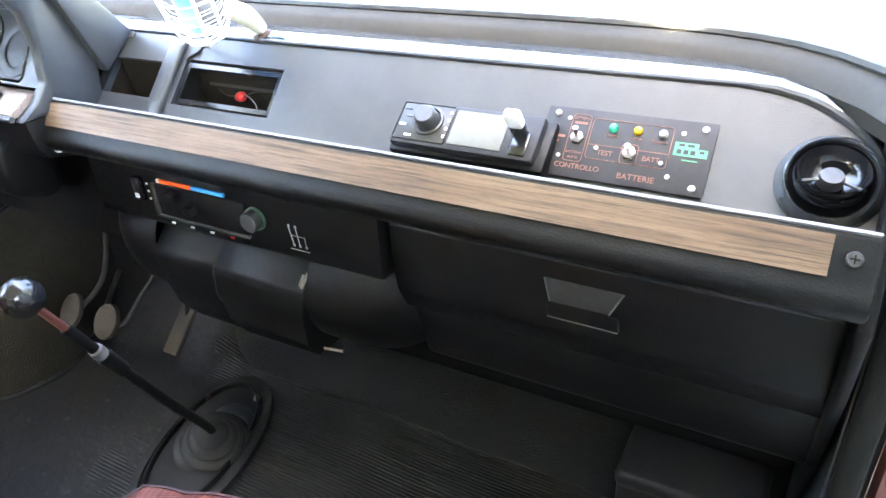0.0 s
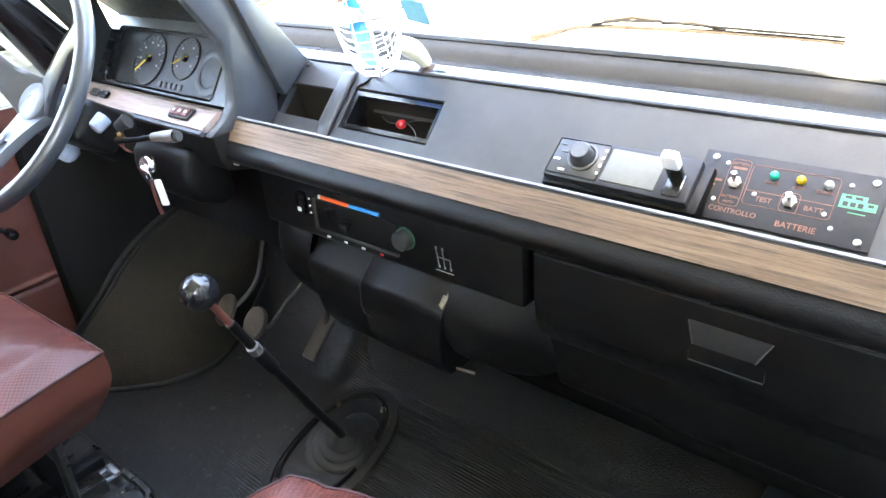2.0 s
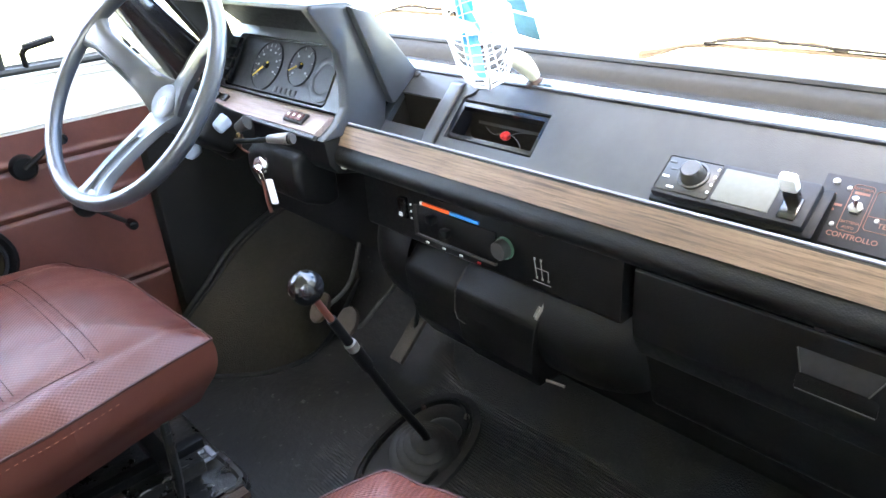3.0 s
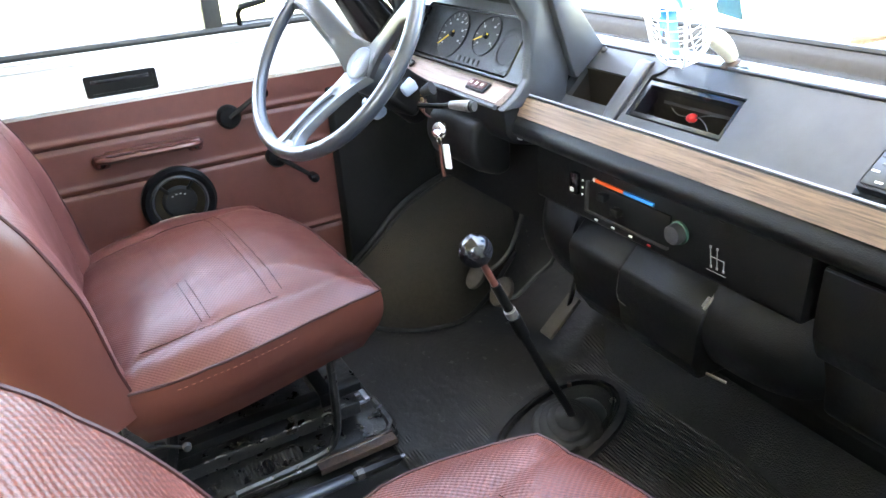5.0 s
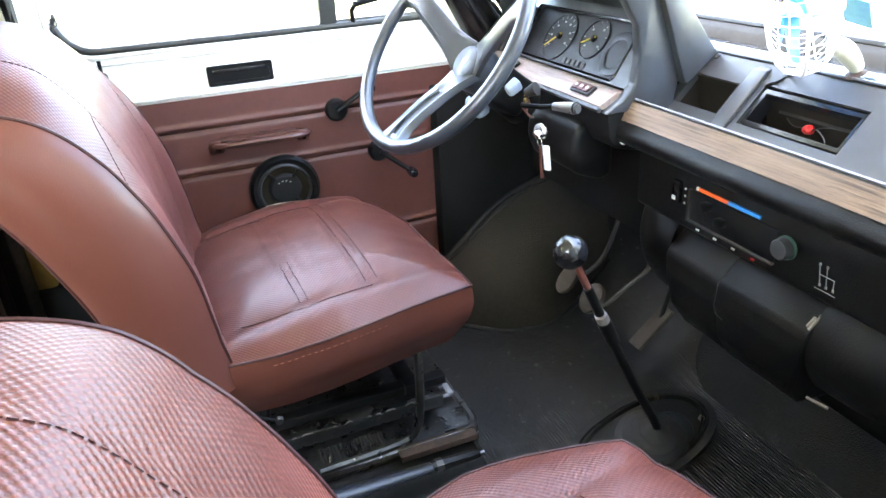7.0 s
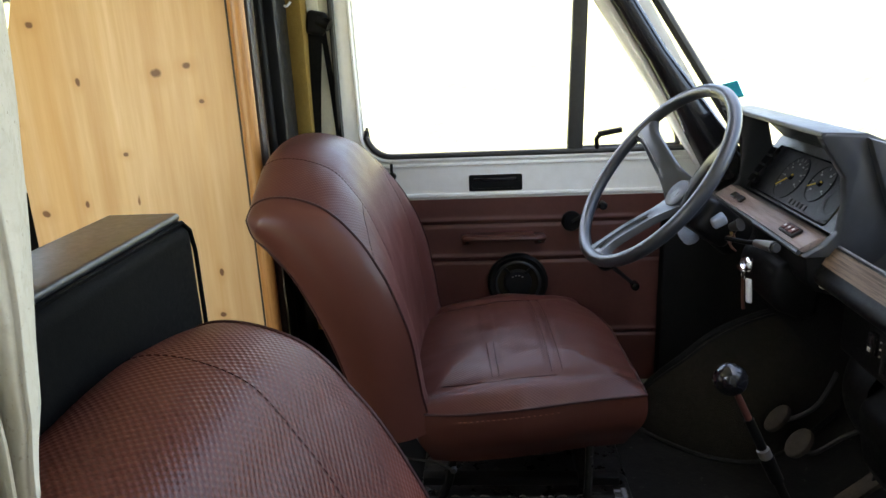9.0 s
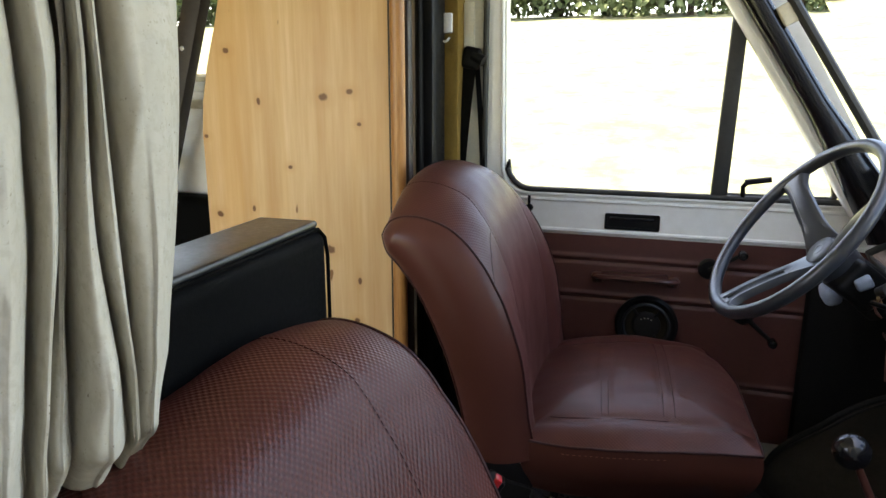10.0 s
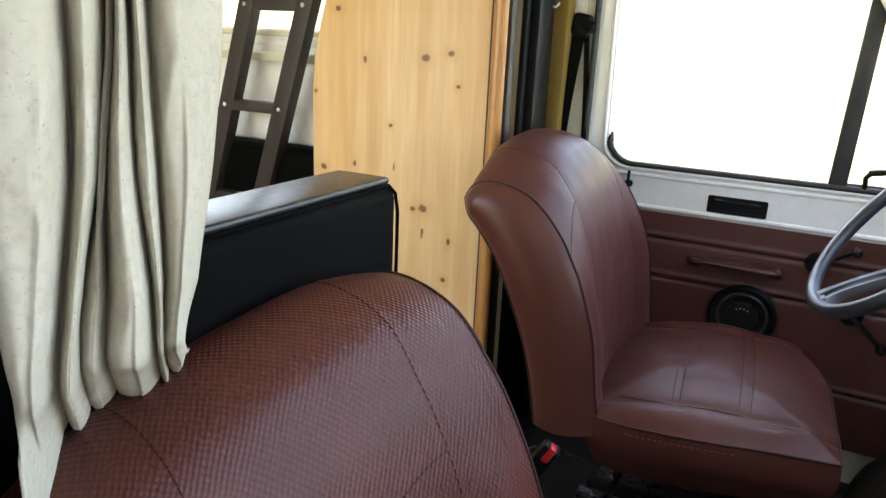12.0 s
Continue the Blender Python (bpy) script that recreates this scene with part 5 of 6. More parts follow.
    for k in range(2):
        s = part("push_switch", rbox(-0.014, 0.014, -0.008, 0.008, 0, 0.008, 0.002), "gloss", p)
        s.matrix_basis = Matrix.Translation(-p.location) @ facing((-0.868 + 0.036 * k, -0.037, 0.8685), (0, -0.49, 0.87)) @ Matrix.Translation(p.location)
    # lower covers round the column
    part("lower_cover", prism([(-0.050, 0.846), (-0.044, 0.80), (-0.030, 0.78), (0.05, 0.76), (0.06, 0.846)], XL, XR - 0.004, 0.006), "black", p)
    knee = [(-0.040, 0.815), (-0.070, 0.800), (-0.076, 0.755), (-0.062, 0.712), (-0.010, 0.690), (0.02, 0.695), (0.02, 0.815)]
    part("knee_cover", prism(knee, -0.715, -0.528, 0.018, 4), "black", p, "rounded black cover with the ignition lock")
    part("side_vent", lathe([(0.026, 0), (0.030, 0.008), (0.036, 0.006), (0.037, 0)], 24, facing((-1.010, -0.005, 0.912), (0.3, -0.8, 0.5))), "gloss", p)
    part("side_panel", prism([(-0.05, 0.846), (0.03, 0.90), (0.10, 0.94), (0.12, 0.90), (0.10, 0.78), (0.0, 0.76)], -1.055, XL, 0.006), "dash", p)
    part("under_closure", rbox(-1.05, -0.47, 0.10, 0.14, 0.55, 0.90, 0), "black", p)
    # headlamp-height toggle and pad left of the gauges
    part("rear_shelf", prism([(0.14, 0.93), (0.262, 0.932), (0.262, 0.90), (0.14, 0.89)], -1.04, XR - 0.01, 0.003), "dash", p)


instrument_pod()


def steering():
    s = thing("steering_wheel", (-0.66, -0.27, 0.95), "grey-black three-spoke steering wheel, worn smooth", "steering wheel")
    c = Vector((-0.652, -0.283, 0.968))
    tilt, yaw = radians(37.2), radians(11)
    n = Vector((math.sin(yaw) * math.cos(tilt), -math.cos(tilt) * math.cos(yaw), math.sin(tilt)))
    m0 = facing(c, n)
    R = 0.205
    part("rim", tube([m0 @ Vector((R * math.cos(2 * math.pi * k / 64), R * math.sin(2 * math.pi * k / 64), 0)) for k in range(64)], 0.0135, 12, True), "wheel", s)
    hubz = -0.080
    part("hub", lathe([(0, hubz + 0.009), (0.034, hubz + 0.008), (0.043, hubz + 0.001), (0.046, hubz - 0.02), (0.040, hubz - 0.06)], 32, m0), "wheel", s)
    badge = part("hub_badge", lathe([(0, hubz + 0.0150), (0.0290, hubz + 0.0145), (0.0315, hubz + 0.0125), (0.0320, hubz + 0.006)], 36, m0), "badge", s, "pale grey round hub cap")
    part("badge_groove", tube([m0 @ Vector((0.010 * math.cos(k * math.pi / 10), 0.010 * math.sin(k * math.pi / 10), hubz + 0.0149)) for k in range(20)], 0.0007, 5, True), "wheel", badge)

    def dip(u):
        return hubz * (1 - u) ** 1.3
    domed = ((-1, -0.008), (-0.95, 0.001), (-0.72, 0.006), (-0.25, 0.007), (0.25, 0.007), (0.50, 0.006), (0.60, 0.002), (0.74, 0.002), (0.82, 0.006), (0.95, 0.003), (1, -0.008), (0, -0.014))
    hollow = ((-1, -0.008), (-0.95, 0.003), (-0.70, 0.008), (-0.20, 0.008), (-0.12, 0.002), (0.30, 0.001), (0.66, 0.002), (0.74, 0.008), (0.86, 0.008), (0.96, 0.003), (1, -0.008), (0, -0.014))
    for a, w0, w1, prof in ((-90, 0.030, 0.027, hollow), (152, 0.027, 0.021, domed), (28, 0.027, 0.021, domed)):
        d = Vector((math.cos(radians(a)), math.sin(radians(a)), 0))
        q = Vector((-d.y, d.x, 0))
        bm = bmesh.new()
        rows = []
        for k in range(17):
            u = k / 16
            r = 0.020 + (R - 0.004 - 0.020) * u
            ww = w0 + (w1 - w0) * u + 0.014 * max(0, 1 - u * 3) ** 2 + 0.020 * (max(0, u - 0.76) / 0.24) ** 2
            fade = min(1, max(0, (u - 0.22) / 0.12)) * min(1, max(0, (0.97 - u) / 0.10))
            rows.append([bm.verts.new(m0 @ (d * r + q * (ww * e) + Vector((0, 0, dip(u) + (f if abs(e) > 0.85 or f < -0.01 else 0.007 + (f - 0.007) * fade))))) for e, f in prof])
        n_p = len(prof)
        for ra, rb in zip(rows, rows[1:]):
            for k in range(n_p):
                bm.faces.new((ra[k], ra[(k + 1) % n_p], rb[(k + 1) % n_p], rb[k]))
        bm.faces.new(rows[0])
        bm.faces.new(rows[-1])
        sp = part("spoke", bm, "wheel", s)
        if a == -90:
            def slot(u, v):
                k = 0.30 + 0.60 * v
                e = 0.26 + (u - 0.5) * 0.80 * math.sin(math.pi * (0.04 + 0.92 * v)) ** 0.5
                return m0 @ (d * (0.020 + (R - 0.024) * k) + q * (0.029 * e) + Vector((0, 0, dip(k) + 0.0042 + 0.003 * (2 * u - 1) ** 2)))
            part("spoke_recess", sheet(slot, 6, 20), "black", sp, "dark recess in the spoke")
    cd = m0 @ Vector((0, 0, -0.10))
    col = thing("steering_column", (-0.66, -0.15, 0.85), "black steering column with stalks and ignition lock", "steering column")
    end = cd - n * 0.14
    part("column_tube", tube([cd + n * 0.01, cd - n * 0.04, end], [0.034, 0.040, 0.046], 16), "black", col)
    part("column_shroud", obox(cd - n * 0.055 + Vector((0.01, 0, -0.006)), (0.11, 0.075, 0.085), m0.to_3x3().to_4x4(), 0.014, 3), "black", col, "black column shroud")
    part("shroud_cap", obox((-0.698, -0.192, 0.830), (0.050, 0.036, 0.040), pose(0, 0, 0, 20, 15, 10), 0.014, 3), "grey_blue", col, "pale grey shroud cap")
    part("shroud_cap", obox((-0.630, -0.160, 0.885), (0.075, 0.030, 0.022), pose(0, 0, 0, 30, 10, 0), 0.006, 3), "grey_blue", col, "pale grey shroud cap")
    part("stalk", tube(smooth_path([(-0.600, -0.145, 0.845), (-0.570, -0.120, 0.845), (-0.540, -0.105, 0.850), (-0.500, -0.088, 0.853)], 4), [0.005] * 9 + [0.007, 0.009, 0.010, 0.011], 8), "black", col)
    part("stalk_cap", lathe([(0, 0.004), (0.009, 0.003), (0.011, -0.012)], 12, facing((-0.498, -0.087, 0.853), (0.9, 0.35, 0.1))), "dull_metal", col)
    part("stalk_grip", tube([(-0.545, -0.107, 0.8495), (-0.522, -0.0965, 0.8515), (-0.503, -0.089, 0.853)], [0.0075, 0.0100, 0.0118], 10), "steel", col, "worn silver end of the stalk")
    part("stalk", tube([(-0.590, -0.140, 0.870), (-0.572, -0.128, 0.880)], [0.008, 0.013], 10), "dull_metal", col)
    part("wiring", joined(*[tube(smooth_path([(-0.62 + 0.012 * k, -0.130, 0.855), (-0.612 + 0.010 * k, -0.138, 0.840 - 0.004 * k), (-0.600 + 0.008 * k, -0.128, 0.822)], 4), 0.0018, 6) for k in range(3)]), "red_brown", col, "tangle of thin wires")
    for x, y, z, rz in ((-0.622, -0.130, 0.858, 10), (-0.610, -0.131, 0.851, -20), (-0.602, -0.132, 0.846, 25), (-0.613, -0.134, 0.842, 5)):
        part("connector", obox((x, y, z), (0.014, 0.006, 0.007), pose(0, 0, 0, 15, -25, rz), 0.001, 1), "brass", col, "brown plug connector")
    part("ignition_lock", lathe([(0, 0.012), (0.014, 0.012), (0.017, 0.008), (0.018, 0)], 20, facing((-0.612, -0.092, 0.783), (0.1, -0.95, 0.3))), "chrome", col, "chrome ignition lock")
    k = thing("key_ring", (-0.61, -0.105, 0.76), "car key with a white fob hanging from the ignition", "key")
    part("key", obox((-0.606, -0.104, 0.781), (0.020, 0.020, 0.012), pose(0, 0, 0, 10, 20, 20), 0.004, 2), "chrome", k)
    part("ring", tube([(-0.598 + 0.009 * math.cos(a), -0.106, 0.768 + 0.009 * math.sin(a)) for a in (i * math.pi / 8 for i in range(16))], 0.0013, 6, True), "chrome", k)
    part("fob", obox((-0.587, -0.096, 0.736), (0.017, 0.007, 0.050), pose(0, 0, 0, 0, -8, 12), 0.0034, 3), "white_plastic", k, "white plastic fob")
    part("tag", tube([(-0.597, -0.106, 0.760), (-0.599, -0.103, 0.718), (-0.597, -0.100, 0.693)], [0.003, 0.003, 0.004], 8), "red_brown", k, "dark red tag")


steering()


# ---- seats ----
def dashes(points, r=0.0006, on=0.005, off=0.0018):
    """Stitches along a path."""
    out, run, draw, seg = [], 0.0, True, [points[0]]
    for p, q in zip(points, points[1:]):
        run += (q - p).length
        if draw:
            seg.append(q)
        if run > (on if draw else off):
            if draw and len(seg) > 1:
                out.append(tube([seg[0], seg[-1]], r, 4))
            draw, run, seg = not draw, 0.0, [q]
    return out


def seat(name, shift, cover, label, back, cushion):
    """A bucket seat: cushion with bolster, high waisted backrest, piping, frame below."""
    s = thing(name, (-0.70 + shift[0], -0.55 + shift[1], FLOOR), label, "car seat", "front seats")
    B = Vector(shift)
    S = Vector(cushion["at"])
    cx, cy, hw, hd = -0.70, -0.545, 0.292 * cushion["wide"], 0.235 * cushion["deep"]
    turn = Matrix.Rotation(cushion["yaw"], 3, "Z")

    def squircle(u, v):
        a, b = 2 * u - 1, 2 * v - 1
        k = (cushion["round_in"] if b > 0 else 0.55) if a > 0 else cushion["round_out"]
        x, y = a * math.sqrt(1 - 0.5 * b * b * k), b * math.sqrt(1 - 0.5 * a * a * k)
        return x, y

    def edge_z(b):
        return 0.562 + 0.026 * min(0.0, b)

    seams = (-0.49, -0.885)

    def top(u, v):
        a, b = squircle(u, v)
        x, y = cx + hw * a * (1 - 0.07 * max(0, b)), cy + hd * b
        e = max(abs(2 * u - 1), abs(2 * v - 1))
        z = edge_z(b) + 0.046 * (1 - e ** 2.6) + 0.006 * math.exp(-((abs(a) - 0.8) / 0.14) ** 2)
        for sx in seams:
            z -= 0.007 * math.exp(-(abs(x - sx) / 0.016) ** 1.2)
        if -0.885 < x < -0.49:
            for sy in (-0.452, -0.474, -0.585, -0.600):
                z -= 0.0024 * math.exp(-((y - sy) / 0.007) ** 2)
        z += 0.0030 * noise.noise((x * 9, y * 9, 3)) + 0.0014 * noise.noise((x * 24, y * 14, 1)) + 0.0005 * noise.noise((x * 60, y * 30, 4))
        z += cushion["pitch"] * (y - cy) + cushion["roll"] * (x - cx)
        x, y, _ = turn @ Vector((x - cx, y - cy, 0)) + Vector((cx, cy, 0))
        return Vector((x, y, z)) + S

    part("cushion", sheet(top, 72, 64, lambda u, v: (u * 2 * hw, v * 2 * hd)), cover, s, "maroon vinyl cushion top", True, 80)

    def rim(t, drop):
        a = t * 2 * math.pi
        k = max(abs(math.cos(a)), abs(math.sin(a)))
        u, v = 0.5 + 0.5 * math.cos(a) / k, 0.5 + 0.5 * math.sin(a) / k
        p = top(u, v) - S
        ins = 1 - 0.02 * math.sin(math.pi * min(1, drop * 1.2)) * -1.2 - 0.13 * drop ** 1.8
        return Vector((cx + (p.x - cx) * ins, cy + (p.y - cy) * ins, p.z - 0.002 - 0.125 * drop)) + S
    part("cushion_side", sheet(lambda u, v: rim(u, v), 96, 10), "vinyl_side", s, "plain maroon cushion side")
    part("cushion_base", sheet(lambda u, v: rim(u, 1.0).lerp(Vector((cx, cy, 0.44)) + S, v), 48, 2), "black_felt", s)
    part("piping", tube([rim(i / 120, 0.0) + Vector((0, 0, 0.002)) for i in range(120)], 0.0027, 6, True), "piping", s, "dark maroon piping")
    if cover == "vinyl":
        part("worn_edge", tube([rim(0.44 + 0.06 * i / 20, 0.0) + Vector((0.004, 0, 0.005)) for i in range(21)], 0.0018, 5), "cream", s, "split seam with pale foam showing")
    part("edge_stitching", joined(*dashes([rim(-0.085 + 0.13 * k / 90, 0.10) + Vector((0.0012, 0, 0)) for k in range(91)], 0.0007, 0.004, 0.005)), "pale_thread", s, "row of pale stitches under the piping")
    for sx in seams:
        part("seam_stitching", tube([top((sx - cx + hw) / (2 * hw), 0.16 + 0.5 * k / 12) + Vector((0, 0, 0.001)) for k in range(13)], 0.0007, 5), "stitch", s, "dark seam stitching")
    for sy in (-0.452, -0.474, -0.585, -0.600):
        lo, hi = (0.62, 0.84) if sy < -0.5 else (0.20, 0.84)
        part("seam_stitching", tube([top(lo + (hi - lo) * k / 12, (sy - cy + hd) / (2 * hd)) + Vector((0, 0, 0.001)) for k in range(13)], 0.0007, 5), "stitch", s, "dark seam stitching")

    # backrest: one cover from the lap over the top to the rear, between two plain side panels
    bw = 0.272
    prof = smooth_path([(0, -0.742, 0.500), (0, -0.758, 0.574), (0, -0.768, 0.66), (0, -0.785, 0.75), (0, -0.815, 0.835), (0, -0.858, 0.910), (0, -0.910, 0.962), (0, -0.962, 0.985), (0, -1.012, 0.990), (0, -1.046, 0.978), (0, -1.062, 0.950)], 8)
    rear = smooth_path([(0, -0.885, 0.480), (0, -0.902, 0.60), (0, -0.933, 0.72), (0, -0.982, 0.83), (0, -1.026, 0.890), (0, -1.052, 0.918), (0, -1.062, 0.950)], 8)

    run = [0.0]
    for p0, p1 in zip(prof, prof[1:]):
        run.append(run[-1] + (p1 - p0).length)

    def length(q):
        k = q * (len(run) - 1)
        n0 = min(int(k), len(run) - 2)
        return run[n0] + (run[n0 + 1] - run[n0]) * (k - n0)

    def along(path, q):
        k = q * (len(path) - 1)
        n0 = min(int(k), len(path) - 2)
        return path[n0].lerp(path[n0 + 1], k - n0)

    def width(z):
        return bw * (0.90 + 0.10 * min(1, max(0, (z - 0.5) / 0.25)) - back["taper"] * max(0, (z - 0.85) / 0.15) ** 2)

    def shaped(a, p, sign):
        lift = min(1, max(0, (p.z - 0.60) / 0.36)) ** 1.6
        side = (a - back["apex"]) / (1 - back["apex"] if a > back["apex"] else 1 + back["apex"])
        z = p.z + back["crown"] * (1 - abs(side) ** (back["peak"] if side > 0 else 2.2)) * lift - back["droop"] * a * lift
        y = p.y + sign * (0.030 * (1 - a * a) * (1 - 0.75 * lift) - 0.012 * math.exp(-((abs(a) - 0.80) / 0.14) ** 2) * (1 - lift))
        y += back["upright"] * max(0, (0.92 - p.z) / 0.4) + back["lean"] * (p.z - 0.5)
        q = Matrix.Rotation(back["yaw"], 3, "Z") @ Vector((width(p.z) * a, y + 0.9, 0))
        return Vector((cx + q.x, q.y - 0.9, z))

    def front(u, v):
        a = 2 * u - 1
        p = shaped(a, along(prof, v), -1)
        p.y -= 0.0018 * math.exp(-((abs(a) - 0.60) / 0.014) ** 2)
        p.y += 0.003 * noise.noise((p.x * 8, p.z * 8, 5)) + 0.0015 * noise.noise((p.x * 22, p.z * 22, 7))
        return p + B

    part("backrest", sheet(front, 64, 80, lambda u, v: (u * 2 * bw, length(v))), cover, s, "maroon vinyl backrest cover", True, 80)

    def back_pt(u, v):
        return shaped(2 * u - 1, along(rear, v), -0.3) + B
    part("backrest_rear", sheet(back_pt, 30, 20), "vinyl_side", s)
    for u0 in (0.0, 1.0):
        def side(w, v, u0=u0):
            p = front(u0, v).lerp(back_pt(u0, v), w)
            p.x += (2 * u0 - 1) * 0.032 * math.sin(math.pi * w) ** 0.8 * min(1, (1 - v) * 5)
            return p
        part("backrest_side", sheet(side, 16, 60), "vinyl_side", s, "plain maroon backrest side panel")
        part("piping", tube([front(u0, i / 89) for i in range(90)], 0.0027, 6), "piping", s, "dark maroon piping")
        part("piping", tube([back_pt(u0, i / 39) for i in range(40)], 0.003, 6), "piping", s)
    for a in (0.20, 0.80) if cover == "vinyl" else (0.235, 0.765):
        part("seam_stitching", joined(*dashes([front(a, 0.06 + 0.90 * k / 260) + Vector((0, 0.0006, 0.0004)) for k in range(261)])), "stitch", s, "dark seam stitching")
    g0, g1 = (0.80, 0.99) if cover == "vinyl" else (0.235, 0.55)
    part("seam_stitching", joined(*dashes([front(g0 + (g1 - g0) * k / 60, (0.50 if cover == "vinyl" else 0.43) - 0.06 * (k / 60) ** 2) + Vector((0, 0.0004, 0)) for k in range(61)], 0.0006)), "stitch", s, "dark seam stitching")
    return s


def seat_frame(shift, f):
    """Slides, bent tube legs and base plates below a seat."""
    S = Vector(shift)

    def b(*a, **k):
        bm = rbox(*a, **k)
        bmesh.ops.translate(bm, verts=bm.verts, vec=(S.x, S.y, 0))
        return bm

    def tb(pts, r):
        return tube(smooth_path([Vector(p) + Vector((S.x, S.y, 0)) for p in pts], 5), r, 8)
    top = 0.445 + S.z
    for x in (-0.56, -0.86):
        part("slide_rail", b(x - 0.022, x + 0.022, -0.80, -0.36, FLOOR + 0.055, FLOOR + 0.085, 0.003), "grimy", f)
        part("seat_rail", b(x - 0.014, x + 0.014, -0.78, -0.35, FLOOR + 0.105, FLOOR + 0.125, 0.003), "black", f)
        part("leg", tb([(x + 0.075, -0.425, top), (x + 0.074, -0.428, 0.33), (x + 0.073, -0.438, 0.268), (x + 0.074, -0.475, 0.240), (x + 0.080, -0.64, 0.237)], 0.009), "grimy", f, "bent steel tube leg")
        part("leg", tb([(x + 0.02, -0.70, top), (x + 0.02, -0.72, 0.33), (x + 0.02, -0.74, 0.28)], 0.010), "black", f)
    part("base_plate", b(-0.92, -0.479, -0.80, -0.303, FLOOR, FLOOR + 0.028, 0.014, 3), "grimy", f, "pressed black base plate, grimy")
    edge = [(-0.60, -0.312), (-0.52, -0.310), (-0.494, -0.318), (-0.484, -0.345), (-0.484, -0.45), (-0.486, -0.78)]
    part("pressed_rim", tube(smooth_path([(x + S.x, y + S.y, FLOOR + 0.024) for x, y in edge], 5), 0.011, 8), "grimy", f, "raised rim of the base plate")
    part("cross_bar", b(-0.88, -0.54, -0.44, -0.41, FLOOR + 0.10, FLOOR + 0.13, 0.004), "black", f)

    def crinkled(u, v):
        y = -0.72 + 0.30 * v
        return -0.62 + 0.08 * u + S.x, y + S.y, FLOOR + 0.050 + 0.032 * u + 0.010 * noise.noise((u * 4, v * 14, 3)) + 0.004 * noise.noise((u * 9, v * 40, 8))
    part("crinkled_sheet", sheet(crinkled, 10, 40), "grimy", f, "crinkled black sheet under the seat")
    part("sheet_glint", tube([Vector(crinkled(1, k / 30)) for k in range(31)], 0.0021, 5), "steel", f, "bright line for the highlight on the sheet's edge")

    def ribs(u, v):
        return -0.535 + 0.028 * u + S.x, -0.63 + 0.13 * v + S.y, FLOOR + 0.030 + 0.012 * (1 - u) + 0.0018 * math.sin(2 * math.pi * 15 * v)
    part("ribbed_plate", sheet(ribs, 3, 120), "grimy", f, "small ribbed plate")
    part("rusty_channel", joined(b(-0.478, -0.455, -0.485, -0.322, FLOOR + 0.028, FLOOR + 0.031, 0.001), b(-0.481, -0.477, -0.485, -0.322, FLOOR + 0.026, FLOOR + 0.035, 0.001), b(-0.456, -0.452, -0.485, -0.322, FLOOR + 0.020, FLOOR + 0.034, 0.001)), "rust", f, "rusty brown steel channel")
    part("spring_clip", joined(b(-0.612, -0.602, -0.392, -0.322, FLOOR + 0.044, FLOOR + 0.050, 0.002), b(-0.582, -0.574, -0.392, -0.330, FLOOR + 0.044, FLOOR + 0.050, 0.002), b(-0.612, -0.574, -0.336, -0.324, FLOOR + 0.046, FLOOR + 0.054, 0.002)), "silver_line", f, "bright metal clip")
    part("nut", lathe([(0, 0.008), (0.006, 0.008), (0.008, 0.004), (0.008, 0)], 6, pose(-0.491 + S.x, -0.533 + S.y, FLOOR + 0.028)), "steel", f)
    part("slide_lever", tb([(-0.425, -0.80, 0.455 + S.z), (-0.41, -0.74, 0.455 + S.z), (-0.392, -0.70, 0.448 + S.z)], 0.003), "black", f)
    part("lever_bolt", lathe([(0, 0.008), (0.006, 0.008), (0.007, 0.0)], 14, facing((-0.394 + S.x, -0.70 + S.y, 0.450 + S.z), (1, 0, 0))), "dull_metal", f)


seat_frame((0, 0, 0), seat("driver_seat", (0, 0, 0), "vinyl", "maroon vinyl driver's seat, worn shiny, with dark piping",
                           dict(crown=0.080, droop=0.0, apex=0.0, peak=2.2, upright=0.0, lean=0.0, yaw=0.0, taper=0.03),
                           dict(at=(-0.012, -0.038, 0.010), wide=0.99, deep=1.05, yaw=0.068, pitch=0.028, roll=-0.036, round_in=0.02, round_out=0.77)))
seat_frame((0.95, 0.04, -0.07), seat("passenger_seat", (1.031, 0.004, -0.080), "vinyl_woven", "maroon vinyl passenger seat pressed with a woven pattern",
                                     dict(crown=0.044, droop=0.045, apex=-0.144, peak=2.9, upright=0.097, lean=0.101, yaw=-0.137, taper=0.068),
                                     dict(at=(0.933, 0.051, -0.022), wide=1.01, deep=1.015, yaw=0.063, pitch=0.086, roll=-0.002, round_in=0.22, round_out=0.61)))


def bench_back():
    b = thing("bench", (0.25, -1.05, FLOOR), "black leatherette bench backrest behind the passenger seat", "bench")
    part("backrest_pad", rbox(-0.075, 0.66, -1.118, -1.000, 0.30, 1.050, 0.028, 4), "leatherette_shade", b)
    part("top_panel", rbox(-0.058, 0.66, -1.105, -1.010, 1.044, 1.0545, 0.005, 3), "leatherette", b, "shiny black bench top, coloured paler as lit")
    lp = [(-0.068, -1.003, 0.32), (-0.070, -1.003, 1.0), (-0.062, -1.003, 1.030), (-0.045, -1.004, 1.044), (0.2, -1.004, 1.045), (0.65, -1.004, 1.045)]
    part("piping", tube(lp, 0.003, 6), "leatherette_shade", b)
    part("bench_box", rbox(-0.06, 0.66, -1.75, -1.118, FLOOR, 0.55, 0.004), "dark_wood", b)


bench_back()


